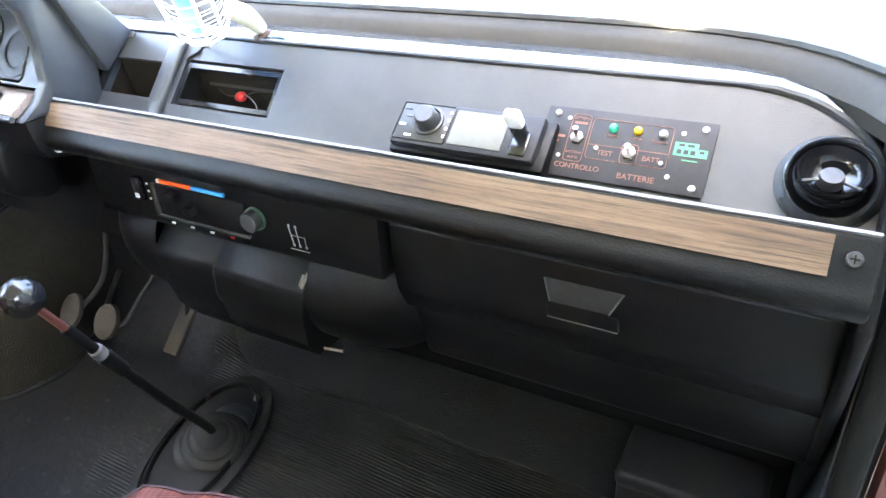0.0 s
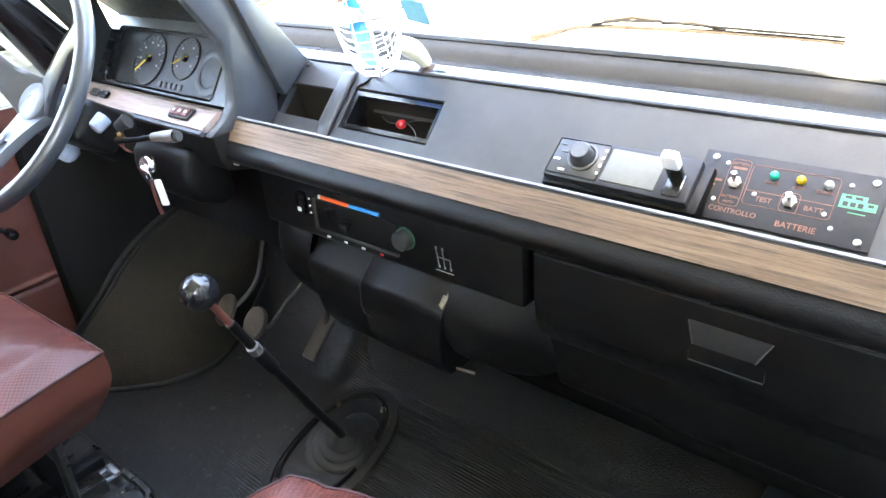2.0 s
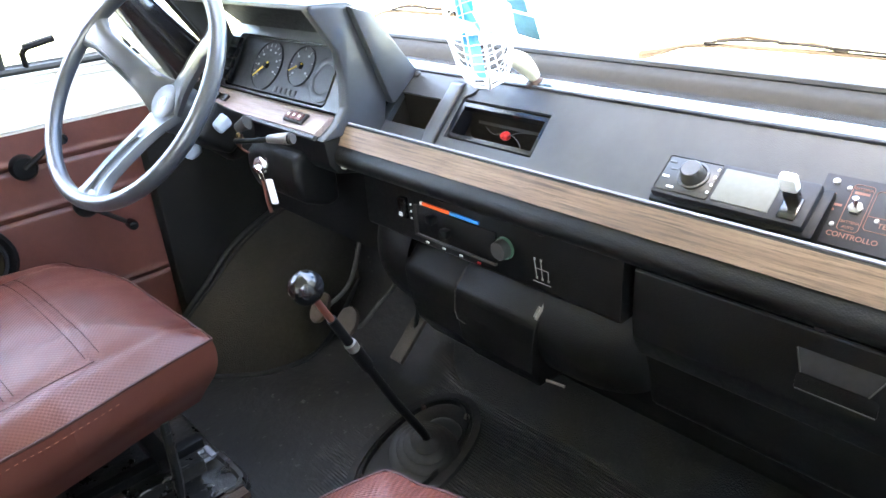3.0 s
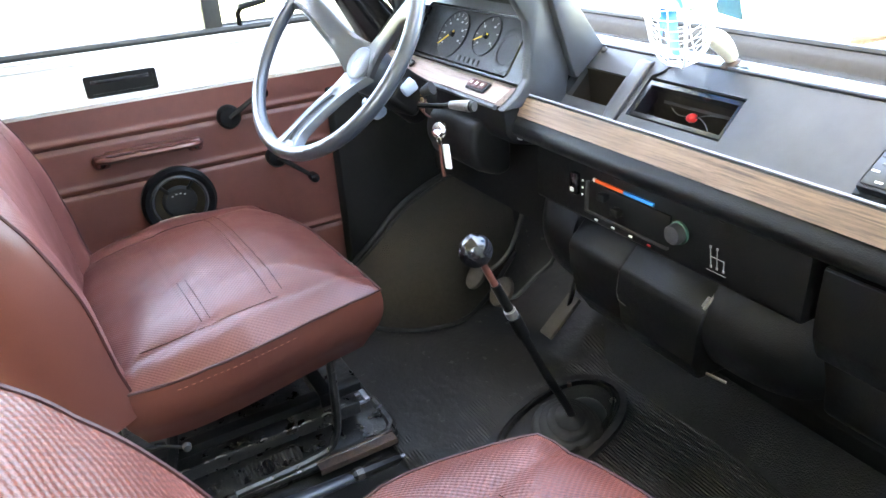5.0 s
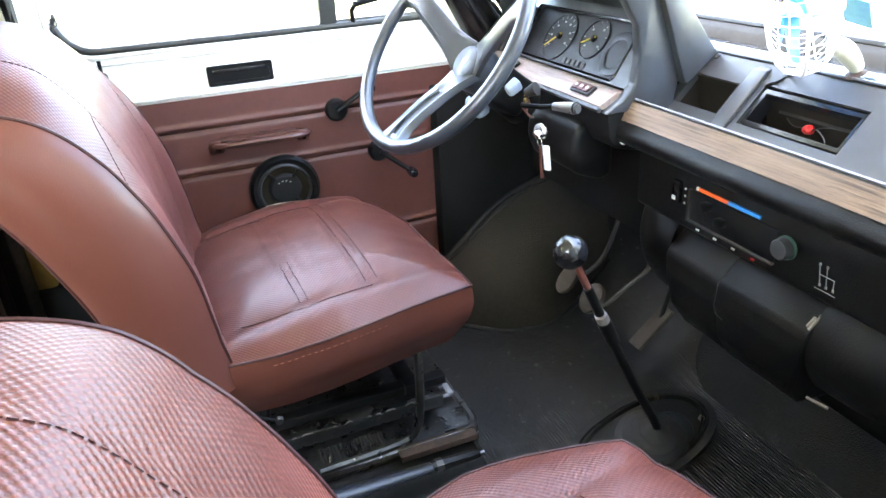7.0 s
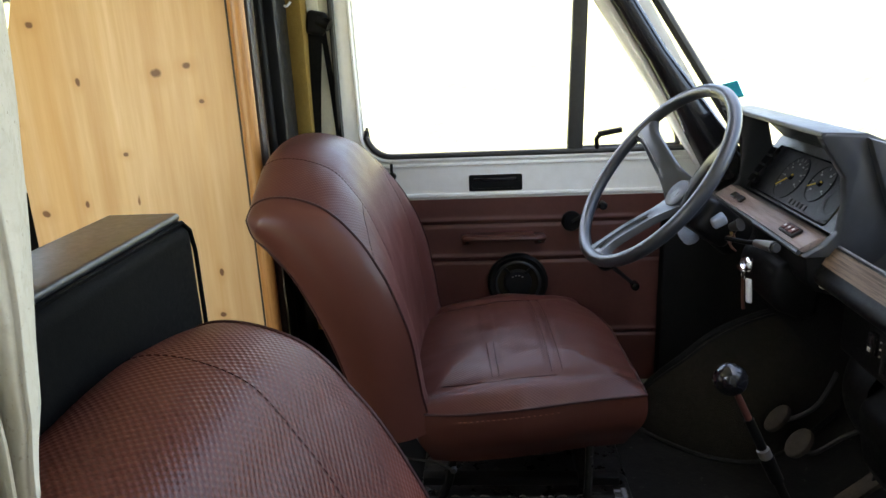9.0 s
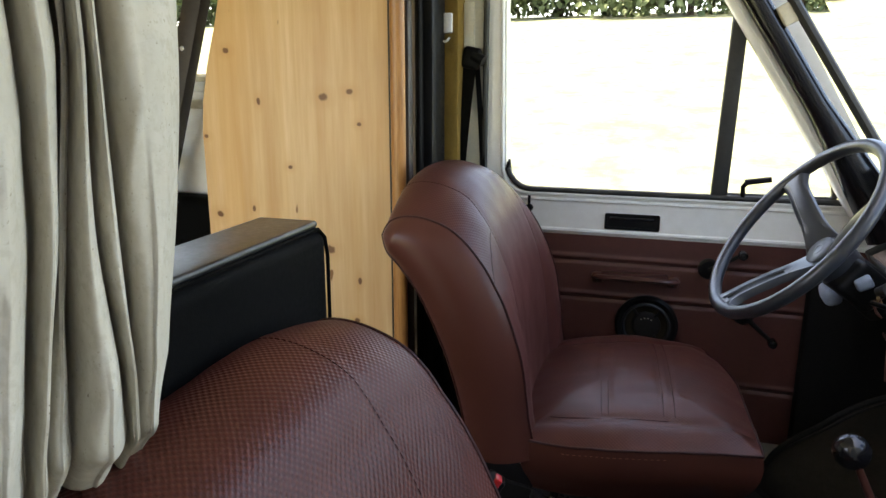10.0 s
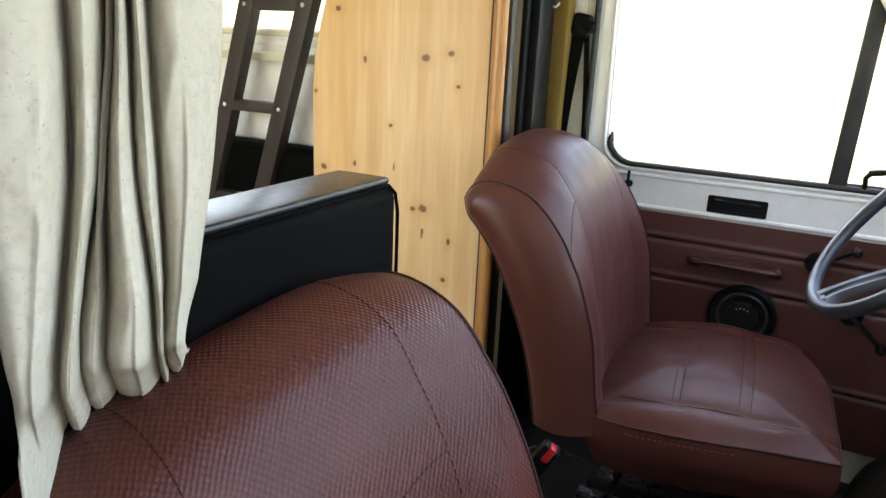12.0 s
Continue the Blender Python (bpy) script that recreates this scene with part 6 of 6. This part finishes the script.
def curtain():
    """Linen curtain gathered at the passenger's side, in deep uneven folds."""
    # fold lines across the cloth: place below the rail, at the shoulder, at the waist and at the hem
    lines = [(0.588, 0.597, 0.600, 0.597), (0.554, 0.563, 0.579, 0.585), (0.534, 0.541, 0.558, 0.566), (0.522, 0.532, 0.552, 0.560), (0.504, 0.520, 0.544, 0.551),
             (0.503, 0.520, 0.534, 0.542), (0.501, 0.518, 0.526, 0.532), (0.496, 0.505, 0.504, 0.508), (0.489, 0.495, 0.489, 0.489), (0.483, 0.484, 0.481, 0.484),
             (0.476, 0.476, 0.478, 0.485), (0.448, 0.449, 0.462, 0.470), (0.406, 0.422, 0.445, 0.461)]
    levels = (1.268, 1.160, 1.066, 1.025)
    # how far each line stands out towards the cab; every second one is a valley
    out = (-0.016, 0.014, -0.036, 0.012, -0.050, -0.016, -0.052, 0.016, -0.026, 0.010, -0.034, 0.012, -0.004)
    folds = len(lines) - 1
    per = 16

    def line(i, z):
        row = lines[i]
        if z >= levels[0]:
            return row[0] + (row[0] - 0.48) * 0.5 * (z - levels[0])
        for k in range(3):
            if z >= levels[k + 1] or k == 2:
                w = min(1.3, (levels[k] - z) / (levels[k] - levels[k + 1]))
                prev, nxt = row[max(k - 1, 0)], row[min(k + 2, 3)]
                a, b = row[k], row[k + 1]
                return 0.5 * (2 * a + (b - prev) * w + (2 * prev - 5 * a + 4 * b - nxt) * w * w + (3 * a - prev - 3 * b + nxt) * w ** 3)

    def fn(u, v):
        # u runs over the folds from the outer edge inwards, v from the rail down
        k = u * folds
        n = min(int(k + 1e-6), folds - 1)
        w = k - n
        # round over the ridges, sharp in the valleys
        rising = n % 2 == 0
        soft, hard = math.sin(0.5 * math.pi * w), 1 - math.cos(0.5 * math.pi * w)
        fold = out[n] + (out[n + 1] - out[n]) * (soft ** 0.85 if rising else hard)
        hem = 0.890 + 0.085 * min(1.0, max(0.0, (u - 0.86) / 0.10)) - 0.03 * max(0.0, 1 - u * 6) + 0.08 * fold + 0.004 * math.sin(u * 23)
        z = 1.84 - (1.84 - hem) * v
        x0, x1 = line(n, z), line(n + 1, z)
        x = x0 + (x1 - x0) * (0.55 * w + 0.45 * (hard if rising else soft))
        low = min(1.0, max(0.0, (1.22 - z) / 0.16))
        dy = (0.75 + 0.05 * low - 0.42 * min(1.0, max(0.0, (1.07 - z) / 0.09))) * fold
        ridge = 1 - abs(noise.noise((x * 13 + z * 5, z * 4.0 - x * 8, 6)))
        dy += 0.006 * ridge ** 5 + 0.0025 * math.sin(13 * z + 40 * x + 1.7 * n) + 0.0010 * noise.noise((x * 60, z * 26, 9))
        # below the waist the cloth is pushed back behind the seat; the free hem curls under
        dy -= 1.15 * max(0.0, 1.020 - z) * min(1.0, max(0.0, u / 0.14)) + 0.010 * max(0.0, 1 - (z - hem) / 0.02) ** 2
        # the folds lean inwards as they run back
        x += (0.60 + 0.35 * u) * dy
        y = -0.872 + dy
        return x, y, z
    c = thing("curtain", (0.55, -0.9, 0.98), "natural linen curtain hanging in deep folds beside the seat", "curtain")
    ob = part("curtain_cloth", sheet(fn, per * folds, 130), "linen", c, "", True, 180)
    so = ob.modifiers.new("cloth", "SOLIDIFY")
    so.thickness = 0.0025
    part("curtain_rail", tube([(0.70, -0.90, 1.845), (0.2, -0.90, 1.845)], 0.008, 8), "white_plastic", c)


curtain()


# ---- floor, pedals, levers ----
def floor_mat():
    def fn(u, v):
        x = -1.00 + 1.66 * u
        # the front edge is cut back under the heater
        cut = min(1.0, max(0.0, (x + 0.50) / 0.10)) * min(1.0, max(0.0, (0.06 - x) / 0.12))
        edge = 0.345 - 0.030 * cut + 0.008 * noise.noise((x * 7, 1, 1))
        y = -0.33 + (edge + 0.33) * v
        z = FLOOR + 0.004
        if y > 0.13:
            z += (y - 0.13) ** 1.35 * 1.25 * min(1.0, max(0.0, (-0.40 - x) / 0.12))
        z += 0.010 * math.exp(-((x + 0.05) / 0.13) ** 2 - ((y - 0.12) / 0.10) ** 2) + 0.003 * noise.noise((x * 5, y * 5, 2))
        z += 0.012 * max(0.0, (v - 0.94) / 0.06) ** 2
        return x, y, z
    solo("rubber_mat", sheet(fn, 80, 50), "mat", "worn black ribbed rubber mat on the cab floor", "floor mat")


floor_mat()


def wheel_arch():
    ridge = smooth_path([(-1.000, -0.235, 0.205), (-1.000, -0.205, 0.290), (-1.000, -0.165, 0.340), (-1.000, -0.105, 0.392), (-1.000, -0.020, 0.463), (-1.000, 0.110, 0.520), (-1.000, 0.270, 0.545)], 8)
    foot = smooth_path([(-0.985, -0.240, 0.203), (-0.925, -0.205, 0.203), (-0.865, -0.150, 0.203), (-0.805, -0.075, 0.203), (-0.785, 0.020, 0.203), (-0.815, 0.110, 0.208), (-0.880, 0.270, 0.290)], 8)

    def along(path, u):
        k = min(u * (len(path) - 1), len(path) - 1.0001)
        return path[int(k)].lerp(path[int(k) + 1], k % 1)

    def fn(u, v):
        r, f = along(ridge, u), along(foot, u)
        c = Vector((f.x + 0.10 * (r.x - f.x) + 0.012, f.y + 0.15 * (r.y - f.y), f.z + 0.86 * (r.z - f.z)))
        p = r.lerp(c, v).lerp(c.lerp(f, v), v)
        return p + Vector((1, -0.4, 0)) * (0.006 * noise.noise((p.y * 9, p.z * 9, 2)))
    w = thing("wheel_arch", (-0.95, 0.1, FLOOR), "wheel arch covered with grey-brown felt and black edging", "wheel arch")
    part("felt_cover", sheet(fn, 60, 24), "carpet", w)
    part("edging", tube([Vector(fn(i / 60, 0.0)) + Vector((0.003, -0.002, 0.002)) for i in range(61)], 0.0085, 8), "rubber", w, "thick black rubber edging")
    part("edging", tube([Vector(fn(i / 60, 0.045)) + Vector((0.002, 0, 0.001)) for i in range(61)], 0.0035, 6), "rubber", w, "thin black welt")
    part("edging", tube([Vector(fn(i / 60, 1.0)) + Vector((0.004, -0.003, 0.004)) for i in range(61)], 0.007, 8), "rubber", w, "black rubber edging")
    sb = thing("step_box", (0.51, 0.30, FLOOR), "dark grey box in the passenger footwell", "box")
    part("box_body", rbox(0.404, 0.616, 0.174, 0.416, FLOOR, 0.270, 0.006), "panel_black", sb)
    part("lid", rbox(0.40, 0.62, 0.17, 0.42, 0.2705, 0.300, 0.010, 3), "panel_black", sb)
    solo("side_trim", rbox(-1.055, -1.004, -0.165, 0.26, 0.21, 0.80, 0.008), "kick_felt", "black kick panel beside the driver's door", "kick panel")


wheel_arch()


def gear_lever():
    g = thing("gear_lever", (-0.29, -0.02, FLOOR), "long black gear lever with a round knob and rubber boot", "gear lever")
    base = Vector((-0.326, -0.015, FLOOR + 0.005))

    def oval(k, r0, r1, z):
        a = 2 * math.pi * k / 48
        ca, sa = math.cos(a), math.sin(a)
        x, y = r0 * ca, r1 * math.copysign(abs(sa) ** 0.85, sa)
        q = radians(15.6)
        return base + Vector((x * math.cos(q) - y * math.sin(q), x * math.sin(q) + y * math.cos(q), z))

    def ring(r0, r1, z0, w, h):
        bm = bmesh.new()
        rows = [[bm.verts.new(oval(k, r0 + a, r1 + a, z0 + b)) for k in range(48)] for a, b in ((0, 0), (-0.002, h), (-w * 0.8, h), (-w, 0))]
        for ra, rb in zip(rows, rows[1:]):
            for k in range(48):
                bm.faces.new((ra[k], ra[(k + 1) % 48], rb[(k + 1) % 48], rb[k]))
        return bm
    part("floor_ring", ring(0.104, 0.192, 0.0, 0.022, 0.010), "rubber", g, "black oval floor flange")
    part("floor_ring", ring(0.079, 0.163, 0.004, 0.008, 0.014), "black", g)
    bm = bmesh.new()
    rows = [[bm.verts.new(oval(k, r0, r1, z)) for k in range(48)] for r0, r1, z in ((0.084, 0.170, 0.006), (0.064, 0.135, 0.009), (0.03, 0.06, 0.014))]
    for ra, rb in zip(rows, rows[1:]):
        for k in range(48):
            bm.faces.new((ra[k], ra[(k + 1) % 48], rb[(k + 1) % 48], rb[k]))
    bm.faces.new(rows[-1])
    part("boot_plate", bm, "rubber", g)
    for a, mm in ((0.9, "steel"), (2.4, "rust"), (4.0, "rust"), (5.4, "steel")):
        part("flange_nut", lathe([(0, 0.008), (0.005, 0.008), (0.007, 0.004), (0.007, 0)], 6, pose(*(oval(a / (2 * math.pi) * 48, 0.075, 0.155, 0.010)))), mm, g)
    part("dome", lathe([(0, 0.026), (0.018, 0.024), (0.034, 0.016), (0.042, 0.004), (0.043, 0)], 28, pose(-0.322, 0.052, FLOOR + 0.010)), "handbrake", g, "smooth grey dome behind the boot")
    foot, knob = Vector((-0.279, -0.026, 0.268)), Vector((-0.274, -0.232, 0.699))
    bz = []
    for k in range(4):
        r, z = 0.068 - 0.014 * k, 0.010 + 0.015 * k
        bz += [(r, z), (r + 0.004, z + 0.006), (r - 0.003, z + 0.013)]
    part("boot", lathe(bz + [(0.014, 0.074), (0.010, 0.078)], 32, facing((-0.303, -0.016, FLOOR + 0.006), (0.34, -0.14, 1))), "rubber", g, "ringed rubber boot")
    mid = foot.lerp(knob, 0.66)
    part("rod", tube(smooth_path([foot - Vector((0, -0.006, 0.02)), foot + Vector((0, -0.004, 0.02)), foot.lerp(knob, 0.3), mid], 5), 0.0085, 10), "black", g)
    part("collar", tube([mid, mid + (knob - mid) * 0.10], 0.0108, 12), "steel", g, "bright metal collar")
    part("collar", tube([mid - (knob - mid) * 0.32, mid], [0.0115, 0.0125], 12), "black", g)
    part("rod", tube([mid + (knob - mid) * 0.12, mid + (knob - mid) * 0.5], 0.0085, 10), "black", g)
    part("sleeve", tube([mid + (knob - mid) * 0.5, knob - (knob - mid) * 0.12], [0.0062, 0.0056], 10), "red_brown", g, "rusty red upper rod")
    bm = bmesh.new()
    bmesh.ops.create_uvsphere(bm, u_segments=28, v_segments=18, radius=0.0275)
    bmesh.ops.translate(bm, verts=bm.verts, vec=knob)
    part("knob", bm, "gloss", g, "shiny black ball knob")


gear_lever()


def pedals():
    for name, c, mm, arm in (("clutch_pedal", (-0.742, 0.055, 0.352), (0.058, 0.014, 0.078), [(-0.742, 0.07, 0.345), (-0.70, 0.13, 0.42), (-0.68, 0.18, 0.62)]),
                             ("brake_pedal", (-0.660, 0.073, 0.336), (0.068, 0.014, 0.078), [(-0.650, 0.085, 0.322), (-0.634, 0.100, 0.329), (-0.614, 0.140, 0.377), (-0.596, 0.180, 0.422), (-0.585, 0.20, 0.52)])):
        p = thing(name, c, "dusty brown rubber foot pedal on a steel arm", "pedal", "pedals")
        pad = lathe([(0, 0.008), (0.84, 0.0075), (0.96, 0.005), (1, 0), (0.96, -0.006), (0, -0.007)], 24, Matrix.LocRotScale(Vector(c), Euler((radians(52), 0, 0)), Vector((mm[0] / 2, mm[2] / 2, 1))))
        part("pad", pad, "pedal", p)
        part("arm", tube(smooth_path(arm, 5), 0.0055, 8), "dull_metal", p)
    a = thing("accelerator_pedal", (-0.53, 0.15, 0.3), "long dusty accelerator pedal hinged at the floor", "pedal", "pedals")
    part("pad", obox((-0.532, 0.150, 0.305), (0.040, 0.012, 0.115), pose(0, 0, 0, -48, 0, 0), 0.004, 2), "pedal", a)
    part("arm", tube([(-0.53, 0.17, 0.32), (-0.53, 0.22, 0.48)], 0.006, 8), "black", a)


pedals()


def handbrake():
    h = thing("handbrake", (-0.42, -0.5, FLOOR), "black handbrake lever lying between the seats", "handbrake")
    a, m, b = Vector((-0.345, -0.80, 0.300)), Vector((-0.390, -0.445, 0.248)), Vector((-0.398, -0.345, 0.236))
    part("lever", tube([a, a.lerp(m, 0.5), m], [0.018, 0.016, 0.012], 10, flat=0.6), "handbrake", h, "blue-grey pressed steel lever")
    part("grip", tube([m.lerp(b, -0.02), m.lerp(b, 0.05), m.lerp(b, 0.9), b], [0.010, 0.0125, 0.0105, 0.008], 8), "black", h, "ribbed black grip")
    part("grip_band", tube([m.lerp(b, 0.06), m.lerp(b, 0.20)], 0.0132, 8), "dull_metal", h, "dull band on the grip")
    part("button", tube([b, b + (b - m) * 0.10], [0.0045, 0.006], 8), "gloss", h)
    part("bracket", rbox(-0.40, -0.32, -0.86, -0.74, FLOOR, 0.30, 0.008), "black", h)
handbrake()


def seat_belt():
    s = thing("seat_belt", (-1.04, -1.04, 0.9), "black seat belt hanging from its pillar guide", "seat belt")
    part("guide", obox((-1.030, -1.040, 1.308), (0.030, 0.052, 0.058), pose(0, 0, 0, -12, 0, 0), 0.012, 3), "black", s)
    part("guide", tube([(-1.025, -1.035, 1.315), (-1.020, -1.005, 1.300)], 0.015, 10), "black", s)

    def web(p, q, w, bend):
        p, q = Vector(p), Vector(q)
        side = Vector((0.25, 1, 0)).normalized() * w
        bm = sheet(lambda u, v: p.lerp(q, v) + side * (u - 0.5) + Vector((0.012 * math.sin(math.pi * v) * bend, 0, 0)), 3, 14)
        bmesh.ops.solidify(bm, geom=bm.faces[:], thickness=0.0015)
        return bm
    part("webbing", web((-1.028, -1.045, 1.30), (-1.015, -1.075, 0.95), 0.044, 1), "black_felt", s, "black woven webbing")
    part("webbing", web((-1.030, -1.025, 1.29), (-1.020, -1.000, 0.92), 0.016, -1), "black_felt", s)
    b = thing("belt_buckle", (-0.27, -0.77, 0.5), "black belt buckle with a red button between the seats", "belt buckle")
    m = pose(0, 0, 0, -30, 0, 12)
    part("buckle_body", obox((-0.264, -0.800, 0.528), (0.030, 0.034, 0.075), m, 0.006, 2), "black", b)
    part("release_button", obox((-0.2595, -0.786, 0.548), (0.022, 0.014, 0.034), m, 0.003, 2), "red", b, "red release button")
    part("stalk", tube([(-0.264, -0.822, 0.49), (-0.275, -0.85, 0.36), (-0.30, -0.85, FLOOR)], 0.007, 8), "black", b)
    part("belt_tongue", tube([(-0.258, -0.835, 0.535), (-0.262, -0.812, 0.552)], 0.003, 8), "dull_metal", b)


seat_belt()


# ---- small things on the dashboard ----
def wire_fan():
    f = thing("wire_fan", (-0.2, 0.17, 0.94), "small white wire cage fan with blue blades on the dashboard", "fan")
    c = Vector((-0.206, 0.085, 1.040))
    n = Vector((-0.64, -0.75, -0.15)).normalized()
    m = facing(c, n)
    R = 0.098
    part("rim", tube([m @ Vector((R * math.cos(2 * math.pi * k / 40), R * math.sin(2 * math.pi * k / 40), 0)) for k in range(40)], 0.0026, 6, True), "white_plastic", f, "thick white rim of the cage")
    for r, z in ((R * 0.93, 0.022), (R * 0.55, 0.041), (R * 0.93, -0.024), (R * 0.6, -0.043)):
        part("cage_ring", tube([m @ Vector((r * math.cos(2 * math.pi * k / 32), r * math.sin(2 * math.pi * k / 32), z)) for k in range(32)], 0.0011, 5, True), "white_plastic", f)
    for k in range(40):
        a = 2 * math.pi * k / 40
        d = Vector((math.cos(a), math.sin(a), 0))
        part("cage_wire", tube([m @ (d * R * q + Vector((0, 0, z))) for q, z in ((0.2, 0.046), (0.55, 0.041), (0.80, 0.033), (0.94, 0.021), (1.0, 0.0), (0.95, -0.022), (0.8, -0.035), (0.6, -0.043), (0.3, -0.047))], 0.0008, 4), "white_plastic", f)
    part("cage_badge", lathe([(0, 0.049), (0.018, 0.048), (0.022, 0.044)], 20, m), "white_plastic", f)
    for k in range(4):
        a = 2 * math.pi * k / 4 + 0.5

        def blade(u, v, a=a):
            r = 0.014 + (R * 0.84 - 0.014) * v
            t = a + (u - 0.5) * (1.0 + 0.25 * math.sin(math.pi * v))
            return m @ Vector((r * math.cos(t), r * math.sin(t), 0.012 + 0.012 * (u - 0.5) * 2))
        bm = sheet(blade, 6, 6)
        bmesh.ops.solidify(bm, geom=bm.faces[:], thickness=0.0012)
        part("blade", bm, "blue", f, "bright blue blade")
    part("motor", lathe([(0, 0.022), (0.014, 0.020), (0.020, -0.01), (0.022, -0.046), (0.016, -0.054), (0, -0.056)], 22, m), "cream", f, "cream motor housing")
    arm = [m @ Vector((0, -0.058, -0.036)), m @ Vector((0, -0.066, -0.050)), Vector((-0.172, 0.158, 0.966)), Vector((-0.170, 0.176, 0.946))]
    path = smooth_path(arm, 5)
    part("neck", tube(path, [0.0095 + 0.005 * math.sin(math.pi * i / (len(path) - 1)) for i in range(len(path))], 14), "cream", f, "cream swivel arm")
    part("foot", lathe([(0, 0.014), (0.010, 0.012), (0.014, 0.007), (0.020, 0.003), (0.021, 0)], 20, pose(-0.170, 0.180, 0.932)), "rust", f, "rusty foot")
    part("cable", tube(smooth_path([m @ Vector((0, -R, -0.01)), (-0.262, 0.150, 0.924), (-0.276, 0.142, 0.913), (-0.292, 0.136, 0.905), (-0.298, 0.134, 0.893)], 5), 0.0022, 6), "rubber", f, "black cable running into the dashboard")
    w = solo("red_connector", lathe([(0, -0.010), (0.005, -0.009), (0.0075, -0.003), (0.0075, 0.005), (0.004, 0.009), (0, 0.010)], 12, facing((-0.204, 0.141, 0.852), (1, -0.2, 0.3))), "red", "red cable connector lying in the open radio bay", "connector")
    wires = [tube(smooth_path([(-0.20, 0.140, 0.852), (-0.18, 0.132, 0.858), (-0.155, 0.120, 0.850), (-0.140, 0.10, 0.838)], 5), 0.0009, 5),
             tube(smooth_path([(-0.20, 0.142, 0.852), (-0.175, 0.145, 0.861), (-0.15, 0.148, 0.862), (-0.135, 0.15, 0.862)], 5), 0.0009, 5),
             tube(smooth_path([(-0.214, 0.141, 0.852), (-0.240, 0.146, 0.850), (-0.26, 0.150, 0.862), (-0.272, 0.16, 0.87)], 5), 0.0009, 5)]
    solo("loose_cables", joined(*wires), "dull_metal", "thin loose cables in the open radio bay", "cable")
    # cards behind the screen
    solo("teal_card", joined(obox((-0.212, 0.205, 1.018), (0.050, 0.003, 0.046), pose(0, 0, 0, 30, 8, 0), 0.001), obox((-0.219, 0.185, 1.058), (0.050, 0.003, 0.034), pose(0, 0, 0, 30, 8, 0), 0.001)), "teal", "teal card stuck behind the windscreen", "card")
    solo("cyan_card", obox((-0.975, -0.030, 1.106), (0.050, 0.003, 0.044), pose(0, 0, 0, 25, -14, 40), 0.001), "cyan", "bright cyan card stuck in the windscreen corner", "card")
    dash_screw = lathe([(0, 0.003), (0.005, 0.0025), (0.007, 0)], 12, facing((-0.425, 0.150, 0.928), SLOPE))
    solo("ledge_screw", dash_screw, "rubber", "grey screw cap on the dashboard corner", "screw")


wire_fan()


def wipers():
    for at in (0.0, -0.80):
        o = Vector((at, 0.42 - (0.02 if at else 0), 0.010 if at else 0))
        w = thing("wiper", (o.x - 0.14, o.y, 0.934), "dark windscreen wiper resting outside on the glass", "wiper", "wipers")
        part("arm", tube(smooth_path([o + Vector(q) for q in ((-0.140, 0, 0.931), (-0.100, 0, 0.941), (-0.035, 0, 0.957), (0.10, 0, 0.962), (0.252, 0, 0.963), (0.36, 0, 0.960))], 5), [0.009 - 0.0055 * min(1, i / 8) for i in range(26)], 8), "bay", w)
        part("blade", tube([o + Vector(q) for q in ((-0.020, -0.004, 0.963), (0.03, -0.004, 0.971), (0.09, -0.004, 0.974), (0.16, -0.004, 0.972), (0.25, -0.004, 0.970), (0.36, -0.004, 0.968))], 0.0022, 6), "unlit_black", w)
        part("yoke", joined(tube([o + Vector((0.0, 0, 0.968)), o + Vector((0.05, 0.002, 0.976)), o + Vector((0.10, 0, 0.974))], 0.003, 6), tube([o + Vector((0.10, 0, 0.971)), o + Vector((0.15, 0.002, 0.974)), o + Vector((0.20, 0, 0.966))], 0.003, 6)), "bay", w)
    solo("cowl", prism([(0.30, 0.905), (0.30, 0.935), (0.55, 0.90), (0.95, 0.78), (0.95, 0.3), (0.51, 0.3), (0.51, 0.89)], -1.10, 0.72, 0.01), "paint", "cream painted nose of the van outside the windscreen", "van nose", kind="structure")


wipers()


def passenger_door():
    """Swung wide open; the camera looks in through its opening."""
    d = thing("door_2", (0.70, 0.10, 0.3), "passenger door swung wide open, maroon card", "door", kind="structure")
    m = Matrix.Translation((0.70, 0.09, 0)) @ pose(0, 0, 0, 0, 0, 20)

    def b(*a):
        bm = rbox(*a)
        bmesh.ops.transform(bm, verts=bm.verts, matrix=m)
        return bm
    part("door_card", b(0.0, 1.0, -0.03, -0.012, 0.30, 0.842, 0.004), "door_card", d, "maroon vinyl card")
    part("door_skin", b(-0.005, 1.03, -0.010, 0.03, 0.20, 0.955, 0.006), "paint", d)
    part("window_frame", b(-0.0, 0.06, -0.01, 0.03, 0.957, 1.60, 0.006), "paint", d)
    part("window_frame", b(0.98, 1.03, -0.01, 0.03, 0.957, 1.60, 0.006), "paint", d)
    part("window_frame", b(0.0, 1.03, -0.01, 0.03, 1.602, 1.66, 0.006), "paint", d)
    t = thing("trim", (0.68, 0.1, 0.3), "black painted pillar at the passenger side of the dashboard", "pillar", kind="structure")
    part("pillar_post", tube([(0.680, 0.085, 0.2), (0.685, 0.075, 0.90), (0.685, -0.53, 1.86)], 0.022, 10), "black", t)
    part("rubber_seal", tube([(0.665, 0.045, 0.2), (0.668, 0.040, 0.88)], 0.009, 8), "seal", t)


passenger_door()
